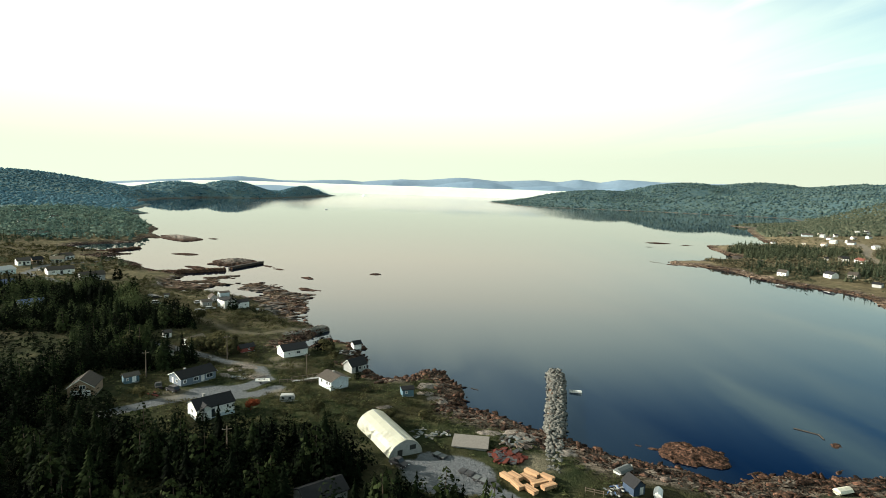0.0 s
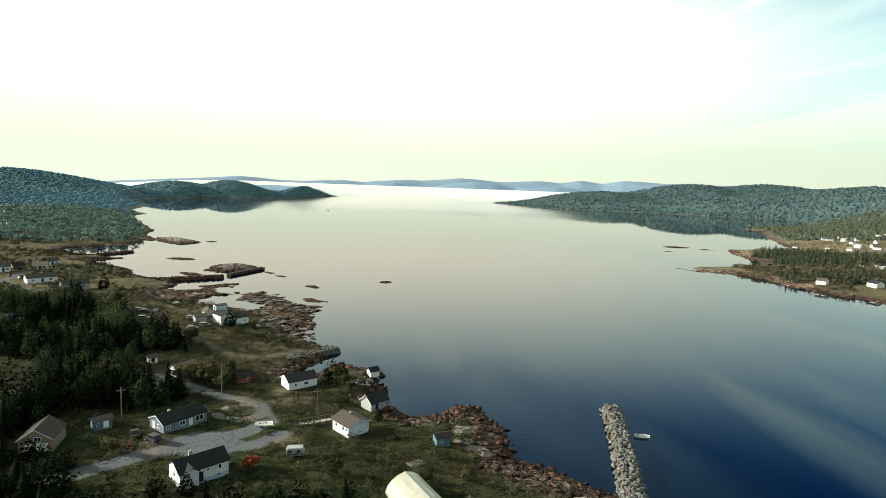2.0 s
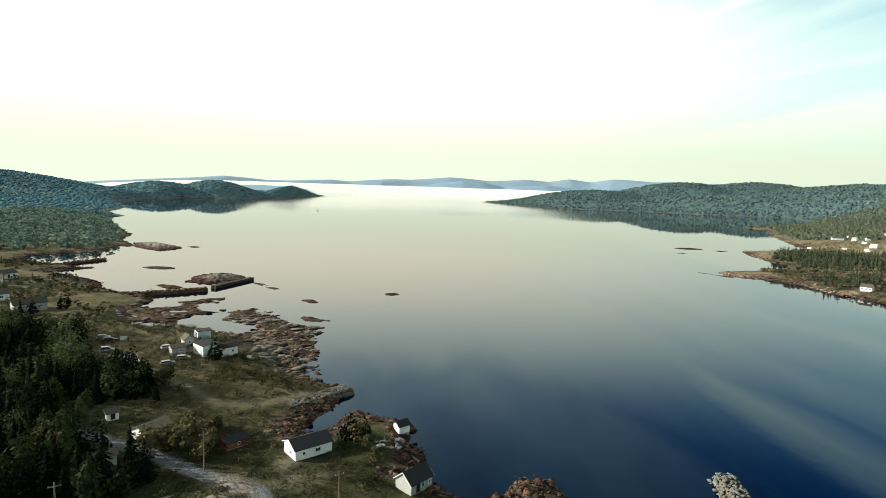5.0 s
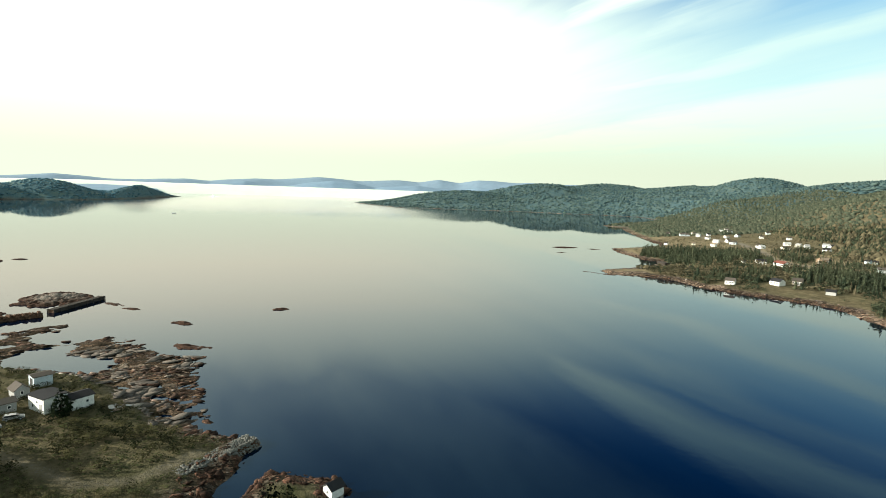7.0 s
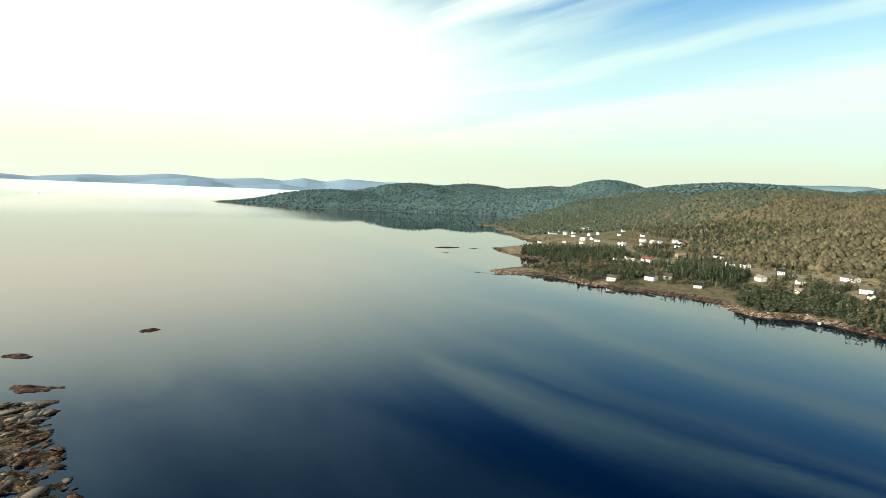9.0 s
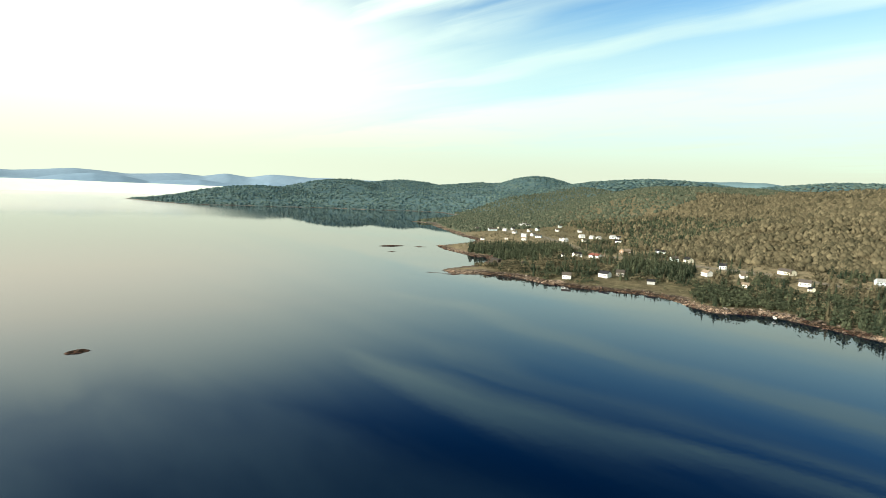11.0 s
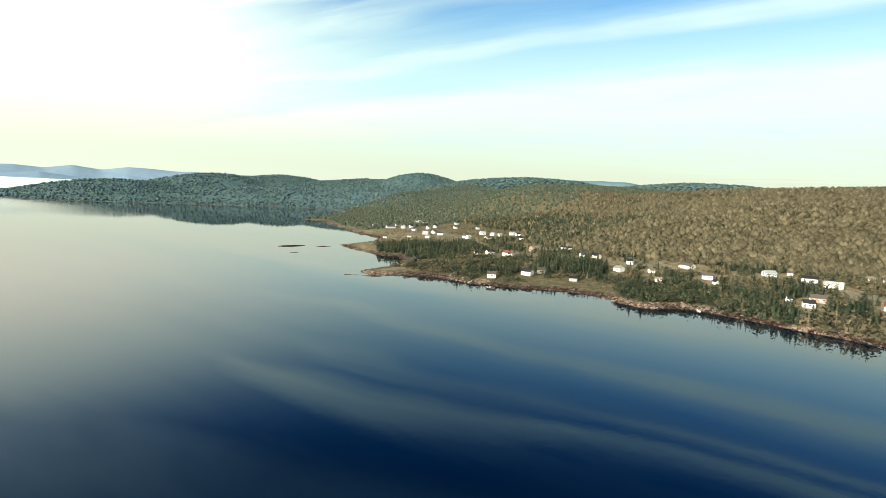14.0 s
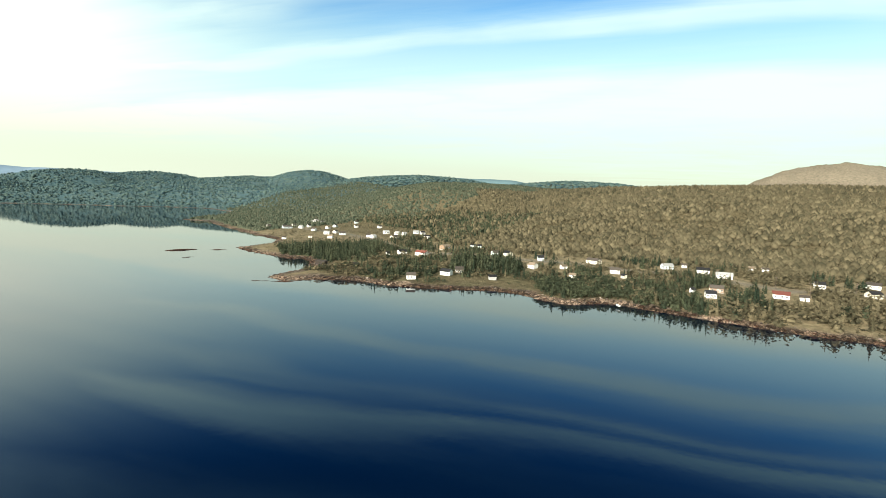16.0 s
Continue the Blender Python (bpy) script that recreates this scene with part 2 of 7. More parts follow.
def ground_material():
    mat, n, l, b = material("ground")
    g = n.new("ShaderNodeNewGeometry")
    pos = g.outputs["Position"]
    sep = n.new("ShaderNodeSeparateXYZ")
    l.new(pos, sep.inputs[0])

    def attr(name):
        a = n.new("ShaderNodeAttribute")
        a.attribute_name = name
        return a.outputs["Fac"]

    mid, fine, big = noise_node(n, l, pos, 0.22, 6, 0.65), noise_node(n, l, pos, 1.6, 6, 0.65), noise_node(n, l, pos, 0.035, 4)
    grass = ramp_node(n, l, mid, [(0.3, (0.011, 0.017, 0.007)), (0.5, (0.030, 0.038, 0.016)), (0.72, (0.085, 0.080, 0.040))])
    grass = mix_node(n, l, range_node(n, l, big, 0.4, 0.65, 0.0, 0.6), grass, (0.046, 0.033, 0.019))
    grass = mix_node(n, l, range_node(n, l, fine, 0.35, 0.75, 0.0, 0.5), grass, (0.011, 0.014, 0.006))
    # straw tone; on the west village it also paints in distance haze
    dry_hazed = ramp_node(n, l, mid, [(0.3, (0.105, 0.088, 0.052)), (0.5, (0.185, 0.150, 0.092)), (0.72, (0.30, 0.24, 0.15))])
    grass = mix_node(n, l, attr("dry_hazed"), grass, dry_hazed)
    stone = ramp_node(n, l, fine, [(0.25, (0.035, 0.029, 0.023)), (0.5, (0.105, 0.085, 0.068)), (0.75, (0.20, 0.17, 0.145))])
    stone = mix_node(n, l, range_node(n, l, mid, 0.45, 0.7, 0.0, 0.5), stone, (0.108, 0.085, 0.066))
    weed = ramp_node(n, l, fine, [(0.3, (0.012, 0.010, 0.008)), (0.46, (0.048, 0.032, 0.022)), (0.6, (0.105, 0.066, 0.044)), (0.74, (0.24, 0.20, 0.165))])
    height = n.new("ShaderNodeMath")
    height.operation = "MULTIPLY_ADD"
    l.new(mid, height.inputs[0])
    height.inputs[1].default_value = 1.8
    l.new(sep.outputs[2], height.inputs[2])
    shore = mix_node(n, l, range_node(n, l, height.outputs[0], 1.6, 2.9), weed, stone)
    tan = ramp_node(n, l, fine, [(0.3, (0.05, 0.036, 0.026)), (0.5, (0.22, 0.155, 0.11)), (0.7, (0.42, 0.33, 0.26))])
    shore = mix_node(n, l, attr("pale"), shore, tan)
    # ledges: long slabs split by dark clefts, some bare and pale
    turn = n.new("ShaderNodeMapping")
    turn.inputs["Rotation"].default_value, turn.inputs["Scale"].default_value = (0, 0, radians(-38)), (0.26, 0.62, 0.4)
    warp = n.new("ShaderNodeVectorMath")
    warp.operation = "MULTIPLY_ADD"
    tex = n.new("ShaderNodeTexNoise")
    tex.inputs["Scale"].default_value, tex.inputs["Detail"].default_value = 0.35, 4.0
    l.new(pos, tex.inputs["Vector"])
    l.new(tex.outputs["Color"], warp.inputs[0])
    warp.inputs[1].default_value = (4.0, 4.0, 0.0)
    l.new(pos, warp.inputs[2])
    l.new(warp.outputs[0], turn.inputs["Vector"])
    slab, cleft = n.new("ShaderNodeTexVoronoi"), n.new("ShaderNodeTexVoronoi")
    cleft.feature = "DISTANCE_TO_EDGE"
    for v in (slab, cleft):
        v.inputs["Scale"].default_value = 1.0
        l.new(turn.outputs[0], v.inputs["Vector"])
    tone = n.new("ShaderNodeSeparateColor")
    l.new(slab.outputs["Color"], tone.inputs[0])
    shore = mix_node(n, l, range_node(n, l, tone.outputs[1], 0.72, 0.9, 0.0, 0.75), shore, stone)
    worn = n.new("ShaderNodeHueSaturation")
    l.new(shore, worn.inputs["Color"])
    l.new(range_node(n, l, tone.outputs[0], 0, 1, 0.45, 1.75), worn.inputs["Value"])
    shore = mix_node(n, l, range_node(n, l, cleft.outputs["Distance"], 0.0, 0.09), (0.012, 0.010, 0.008), worn.outputs[0])
    c = mix_node(n, l, attr("rock"), grass, shore)
    track = ramp_node(n, l, fine, [(0.3, (0.090, 0.096, 0.104)), (0.7, (0.150, 0.156, 0.164))])
    pf = n.new("ShaderNodeMath")
    pf.operation, pf.use_clamp = "MULTIPLY_ADD", True
    l.new(fine, pf.inputs[0])
    pf.inputs[1].default_value = 0.6
    l.new(attr("track"), pf.inputs[2])
    c = mix_node(n, l, range_node(n, l, pf.outputs[0], 0.55, 0.95), c, track)
    c = mix_node(n, l, attr("bare"), c, ramp_node(n, l, mid, [(0.3, (0.13, 0.112, 0.082)), (0.7, (0.25, 0.212, 0.158))]))
    # distance haze painted into the far ground as a blue-green tint
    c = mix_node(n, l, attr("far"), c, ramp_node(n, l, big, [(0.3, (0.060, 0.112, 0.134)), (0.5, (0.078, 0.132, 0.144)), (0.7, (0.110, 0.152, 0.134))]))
    l.new(c, b.inputs["Base Color"])
    b.inputs["Roughness"].default_value = 0.9
    b.inputs["Specular IOR Level"].default_value = 0.04
    bump_node(n, l, b, fine, 1.0, 0.7)
    return mat


def shore_rock_material(name, lo, hi, spread=(0.3, 2.0)):
    """Weedy brown rock below the tide mark, bare stone above it."""
    mat, n, l, b = material(name)
    pos = n.new("ShaderNodeNewGeometry")
    sep = n.new("ShaderNodeSeparateXYZ")
    l.new(pos.outputs["Position"], sep.inputs[0])
    fine, mid = noise_node(n, l, pos.outputs["Position"], 2.2, 6, 0.65), noise_node(n, l, pos.outputs["Position"], 0.25, 4, 0.6)
    stone = ramp_node(n, l, fine, [(0.25, (0.07, 0.058, 0.05)), (0.5, (0.21, 0.18, 0.155)), (0.75, (0.38, 0.33, 0.29))])
    weed = ramp_node(n, l, fine, [(0.34, (0.010, 0.008, 0.006)), (0.50, (0.040, 0.022, 0.015)), (0.62, (0.105, 0.052, 0.034)), (0.76, (0.22, 0.17, 0.14))])
    tide = n.new("ShaderNodeMath")
    tide.operation = "MULTIPLY_ADD"
    l.new(mid, tide.inputs[0])
    tide.inputs[1].default_value = 2.2
    l.new(sep.outputs[2], tide.inputs[2])
    hsv = n.new("ShaderNodeHueSaturation")
    l.new(range_node(n, l, pos.outputs["Random Per Island"], 0, 1, *spread), hsv.inputs["Value"])
    l.new(mix_node(n, l, range_node(n, l, tide.outputs[0], lo, hi), weed, stone), hsv.inputs["Color"])
    l.new(hsv.outputs[0], b.inputs["Base Color"])
    b.inputs["Roughness"].default_value = 0.9
    b.inputs["Specular IOR Level"].default_value = 0.1
    bump_node(n, l, b, fine, 0.6, 0.2)
    return mat


def water_material():
    mat, n, l, b = material("water")
    pos = n.new("ShaderNodeNewGeometry").outputs["Position"]
    n.remove(b)
    # clear dark water under a mirror that grows towards grazing angles; steeper reflections are painted blue by a
    # colour ramp
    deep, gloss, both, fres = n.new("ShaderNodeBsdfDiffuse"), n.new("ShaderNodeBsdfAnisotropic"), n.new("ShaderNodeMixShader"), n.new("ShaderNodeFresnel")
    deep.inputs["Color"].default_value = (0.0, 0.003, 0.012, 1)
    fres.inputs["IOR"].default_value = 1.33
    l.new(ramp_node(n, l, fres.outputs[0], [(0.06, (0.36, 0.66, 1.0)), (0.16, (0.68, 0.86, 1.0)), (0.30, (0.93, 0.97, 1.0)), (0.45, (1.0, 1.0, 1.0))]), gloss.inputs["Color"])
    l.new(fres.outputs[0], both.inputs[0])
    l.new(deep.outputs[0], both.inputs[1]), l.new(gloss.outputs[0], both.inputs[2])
    l.new(both.outputs[0], n["Material Output"].inputs["Surface"])
    sep = n.new("ShaderNodeSeparateXYZ")
    l.new(pos, sep.inputs[0])
    # a breeze ruffles the open channel; the sheltered margins stay glassy
    off = n.new("ShaderNodeMath")
    off.operation = "ADD"
    off.inputs[1].default_value = 60.0
    l.new(sep.outputs[0], off.inputs[0])
    side = n.new("ShaderNodeMath")
    side.operation = "ABSOLUTE"
    l.new(off.outputs[0], side.inputs[0])
    lane = n.new("ShaderNodeMath")
    lane.operation = "MULTIPLY_ADD"
    l.new(range_node(n, l, sep.outputs[1], 900, 1700), lane.inputs[0])
    l.new(range_node(n, l, side.outputs[0], 260, 520, 0.16, 0.045), lane.inputs[1])
    lane.inputs[2].default_value = 0.012
    l.new(lane.outputs[0], gloss.inputs["Roughness"])
    bump_node(n, l, gloss, noise_node(n, l, pos, 0.35, 3, 0.5), 0.05, 0.12)
    return mat


def glass_material():
    mat, n, l, b = material("window_glass")
    b.inputs["Base Color"].default_value = (0.02, 0.025, 0.03, 1)
    b.inputs["Roughness"].default_value = 0.08
    return mat


REDROCK = shore_rock_material("weedy_shore_rock", 3.0, 5.4, (0.3, 1.6))
ISLETROCK = shore_rock_material("islet_rock", 1.7, 3.6, (0.9, 0.9))
BEDROCK = shore_rock_material("bare_bedrock", -2.0, 1.5, (0.8, 0.8))
SHOREROCK, LEDGE = shore_rock_material("shore_rock", 2.1, 3.4, (0.4, 1.5)), shore_rock_material("ledge_rock", 1.5, 2.8, (0.45, 1.5))
PALELEDGE = shore_rock_material("pale_ledge_rock", -2.0, 1.5, (0.3, 0.55))
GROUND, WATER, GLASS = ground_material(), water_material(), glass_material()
# shade is put into these near-black needles; the next material is their sunlit copy
SHADED_SPRUCE = foliage("shaded_spruce_needles", (0.0005, 0.0012, 0.0008), (0.008, 0.0125, 0.0055), through_light=0.1)
LIT_SPRUCE = foliage("lit_spruce_needles", (0.002, 0.005, 0.002), (0.034, 0.045, 0.018), through_light=0.2)
SHRUB = foliage("shrub_leaves", (0.012, 0.016, 0.008), (0.092, 0.084, 0.041), through_light=0.3)
# darker copy of the shrub leaves, near wood shade put into the colour
SHADED_THICKET = foliage("shaded_thicket_leaves", (0.001, 0.0022, 0.0011), (0.015, 0.021, 0.009), through_light=0.12)
WOODS = foliage("mixed_woods", (0.060, 0.056, 0.035), (0.168, 0.142, 0.088), through_light=0.3, spread=(0.8, 1.15))
# far woods carry painted distance haze: teal and blue in the base colour
HAZED_FARWOODS = foliage("hazed_far_woods", (0.046, 0.092, 0.112), (0.118, 0.166, 0.146), through_light=0.4, spread=(0.78, 1.18))
HAZED_WESTWOODS = foliage("hazed_west_woods", (0.118, 0.228, 0.290), (0.146, 0.256, 0.304), through_light=0.5, spread=(0.9, 1.08))
SLABROOF = plain("weathered_grey_roofing", (0.17, 0.155, 0.14), 0.9)
HERB = foliage("herbs", (0.014, 0.024, 0.010), (0.105, 0.108, 0.050), through_light=0.35)
HILLWOODS = foliage("hill_woods", (0.050, 0.068, 0.048), (0.116, 0.124, 0.084), through_light=0.3, spread=(0.8, 1.15))
# point woods shifted towards teal, distance haze put into the leaves
HAZED_POINTWOODS = foliage("point_woods", (0.050, 0.098, 0.092), (0.136, 0.184, 0.146), through_light=0.4)
ALDER = foliage("alder_leaves", (0.005, 0.011, 0.005), (0.078, 0.095, 0.041), through_light=0.25)
GREENWOODS = foliage("green_woods", (0.022, 0.034, 0.023), (0.080, 0.088, 0.052))
REDLEAF = foliage("red_leaves", (0.12, 0.028, 0.015), (0.24, 0.07, 0.03))
ICE = plain("sea_ice", (0.82, 0.86, 0.88), 0.5, 0.2, 0.12, 0, 1.0)
BARK = plain("bark", (0.075, 0.055, 0.042), 0.9)
WHITE, CREAM = clapboard("white_boards", (0.78, 0.77, 0.73)), clapboard("cream_boards", (0.66, 0.62, 0.50))
BLUEGREY, PALEBLUE = clapboard("blue_grey_boards", (0.13, 0.165, 0.21)), clapboard("pale_blue_boards", (0.46, 0.53, 0.57))
TAN, GREYBOARD = clapboard("tan_boards", (0.27, 0.18, 0.115)), clapboard("grey_boards", (0.33, 0.33, 0.32))
NAVY, REDBOARD = clapboard("navy_boards", (0.03, 0.055, 0.10)), clapboard("red_boards", (0.25, 0.055, 0.04))
BROWNBOARD = clapboard("weathered_brown_boards", (0.15, 0.125, 0.095))
SEABLUE = clapboard("sea_blue_boards", (0.085, 0.155, 0.20))
TEAL = clapboard("pale_green_boards", (0.48, 0.58, 0.56))
BLACKROOF, GREYROOF = plain("black_shingles", (0.022, 0.022, 0.024), 0.85), plain("grey_brown_shingles", (0.075, 0.064, 0.055), 0.85)
REDROOF, BLUEROOF, TANROOF = plain("red_shingles", (0.15, 0.055, 0.042), 0.85), plain("blue_roofing", (0.06, 0.10, 0.2), 0.6), plain("tan_shingles", (0.19, 0.15, 0.11), 0.85)
TRIM, CONCRETE = plain("white_trim", (0.8, 0.8, 0.78), 0.5), plain("concrete", (0.33, 0.32, 0.30), 0.9)
STONE, WETWOOD = plain("quarry_stone", (0.155, 0.152, 0.138), 0.95, 0.8, 0.5), plain("wet_timber", (0.05, 0.042, 0.036), 0.85)
WEEDROCK = plain("weedy_rock", (0.11, 0.062, 0.04), 0.9, 0.5, 0.55, 0, 3.0)
PLANK, POLEWOOD = plain("fresh_sawn_boards", (0.46, 0.28, 0.16), 0.75), plain("pole_wood", (0.16, 0.125, 0.10), 0.9)
PLASTIC = plain("greenhouse_film", (0.60, 0.59, 0.50), 0.4, 0.6, 0.12)
CARGLASS = plain("car_glass", (0.012, 0.014, 0.016), 0.35)
RUST, STEEL = plain("rusty_red_metal", (0.085, 0.022, 0.016), 0.9), plain("galvanised_steel", (0.4, 0.42, 0.44), 0.45, 2, 0.2, 0.6)
BLACK, TARP = plain("black_rubber", (0.02, 0.02, 0.02), 0.7), plain("weathered_tarpaulin", (0.14, 0.15, 0.15), 0.8)
PAINTWHITE, PAINTGREY, PAINTBLACK, PAINTBLUE = plain("white_car_paint", (0.36, 0.36, 0.36), 0.5), plain("silver_car_paint", (0.26, 0.27, 0.28), 0.4), plain("dark_car_paint", (0.022, 0.022, 0.026), 0.5), plain("blue_car_paint", (0.05, 0.12, 0.3), 0.3)

# ---- the lie of the land ----
SHORE_NEAR = [(260, -900), (225, -300), (215, -40), (190, 60), (150, 105), (120, 113), (98, 113), (90, 111), (83, 110), (79, 112), (74, 112), (69, 110), (62, 108), (58, 110), (55, 112), (51, 114), (46, 117), (41, 119), (38, 122), (33, 126), (26, 131), (22, 134), (16, 139), (9, 143), (9, 150), (7, 161), (3, 171), (-3, 171), (-8, 166), (-15, 164), (-19, 168), (-22, 172), (-21, 183), (-25, 189), (-27, 198), (-35, 201), (-40, 203), (-44, 193), (-49, 190), (-52, 194), (-50, 200), (-46, 206), (-43, 218)]
SHORE_FLATS = [(-50, 223), (-55, 227), (-59, 239), (-60, 247), (-63, 259), (-65, 276), (-65, 286), (-77, 288), (-85, 298), (-97, 314), (-102, 322), (-107, 312), (-112, 305), (-122, 326), (-123, 339), (-132, 332), (-142, 324), (-152, 330), (-160, 340), (-178, 346), (-192, 357), (-206, 377), (-215, 380), (-230, 389), (-252, 402), (-234, 421), (-258, 425), (-290, 440), (-310, 462), (-290, 488), (-272, 500), (-287, 540), (-265, 532), (-306, 589), (-324, 638), (-375, 713), (-438, 808), (-495, 870), (-470, 905)]
SHORE_WEST = [(-546, 980), (-620, 1196), (-735, 1350), (-775, 1560), (-740, 1760), (-596, 1860), (-523, 2180), (-487, 2600), (-640, 2760), (-1200, 2800), (-3600, 2500), (-3600, -1200), (-300, -1500), (260, -1500)]
SHORE_EAST = [(258, -900), (254, -200), (251, 60), (249, 143), (248, 165), (252, 193), (256, 222), (264, 249), (267, 268), (246, 288), (248, 303), (260, 322), (260, 340), (246, 362), (236, 382), (231, 400), (232, 429), (218, 450), (199, 462), (202, 480), (218, 487), (250, 492), (280, 514), (300, 538), (289, 550), (297, 576), (304, 614), (318, 646), (350, 655), (386, 666), (422, 699), (440, 748), (484, 842), (535, 950), (592, 1044), (570, 1089), (650, 1152), (760, 1222), (930, 1400), (1010, 1590), (940, 1680), (843, 1710), (731, 1800), (522, 1866), (302, 1940), (206, 2390)]
SHORE_EAST_FAR = [(300, 2560), (800, 2800), (3800, 2800), (3800, -1500), (600, -1500)]
WEST, EAST = SHORE_NEAR + SHORE_FLATS + SHORE_WEST, SHORE_EAST + SHORE_EAST_FAR
FLATS = [(-158, 314), (-143, 286), (-130, 276), (-115, 278), (-99, 271), (-86, 261), (-76, 247), (-64, 229), (-50, 226), (-50, 300), (-95, 335), (-125, 345), (-150, 333)]

POOLS = [(-107, 287, 19, 9.5, -28), (-115, 300, 7, 6, 0), (-145, 320, 8, 5.5, 0), (-133, 284, 10, 5.5, -5), (-131, 308, 5, 3.5, 0), (-154, 303, 3.5, 6, 0), (-68, 237.5, 4.5, 1.8, -10), (-70, 250, 6, 1.5, -25), (-86, 262, 5.5, 2.2, -25), (-121, 318, 5, 9, 20)]


def inside_distance(x, y, ring):
    """Signed distance to a closed ring: positive inside."""
    best, inside = np.full(x.shape, 1e18), np.zeros(x.shape, bool)
    for (ax, ay), (bx, by) in zip(ring, ring[1:] + ring[:1]):
        dx, dy = bx - ax, by - ay
        k = np.clip(((x - ax) * dx + (y - ay) * dy) / (dx * dx + dy * dy), 0, 1)
        best = np.minimum(best, (x - ax - k * dx) ** 2 + (y - ay - k * dy) ** 2)
        cross = ((ay > y) != (by > y)) & (x < (bx - ax) * (y - ay) / (by - ay if by != ay else 1e-9) + ax)
        inside ^= cross
    return np.where(inside, 1, -1) * np.sqrt(best)


def hashed(ix, iy, seed):
    v = np.sin(ix * 127.1 + iy * 311.7 + seed * 74.7) * 43758.5453
    return v - np.floor(v)


def value_noise(x, y, size, seed=0, octaves=4, rough=0.5):
    """Smooth noise between about -1 and 1."""
    total, amp, norm = np.zeros(np.shape(x)), 1.0, 0.0
    for o in range(octaves):
        u, v = x / size + 17.3 * o, y / size - 9.1 * o
        iu, iv = np.floor(u), np.floor(v)
        fu, fv = u - iu, v - iv
        fu, fv = fu * fu * (3 - 2 * fu), fv * fv * (3 - 2 * fv)
        a, b = hashed(iu, iv, seed + o), hashed(iu + 1, iv, seed + o)
        c, d = hashed(iu, iv + 1, seed + o), hashed(iu + 1, iv + 1, seed + o)
        total += amp * ((a * (1 - fu) + b * fu) * (1 - fv) + (c * (1 - fu) + d * fu) * fv - 0.5) * 2
        norm, amp, size = norm + amp, amp * rough, size / 2
    return total / norm


def step(lo, hi, v):
    k = np.clip((v - lo) / (hi - lo), 0, 1)
    return k * k * (3 - 2 * k)


# hills: x, y, height, half-widths, turn in degrees
EAST_HILLS = [(700, 2400, 58, 230, 130, 8), (1150, 2550, 104, 290, 170, 5), (1500, 2620, 124, 340, 200, 0), (560, 2130, 26, 200, 110, 0), (1000, 2010, 44, 260, 130, -8), (1650, 2000, 108, 470, 290, -10), (1720, 1840, 142, 240, 200, 0),
              (1420, 45, 156, 200, 205, 0), (2250, 1550, 150, 700, 420, 0), (2500, 900, 150, 500, 500, 0), (1500, 900, 95, 800, 420, 10), (330, 2290, 22, 150, 90, 60)]
WEST_HILLS = [(-1150, 1470, 64, 210, 170, 20), (-870, 1850, 42, 110, 130, 0), (-750, 1985, 51, 95, 110, 0), (-548, 2310, 41, 60, 150, -10), (-760, 2320, 16, 150, 150, 0), (-1500, 1100, 70, 330, 360, 0)]


def hill_sum(x, y, hills):
    total = np.zeros(x.shape)
    for hx, hy, h, a, b, turn in hills:
        c, s = math.cos(radians(turn)), math.sin(radians(turn))
        u, v = ((x - hx) * c + (y - hy) * s) / a, ((y - hy) * c - (x - hx) * s) / b
        total = np.maximum(total, h * np.exp(-0.5 * (u * u + v * v)))
    return total


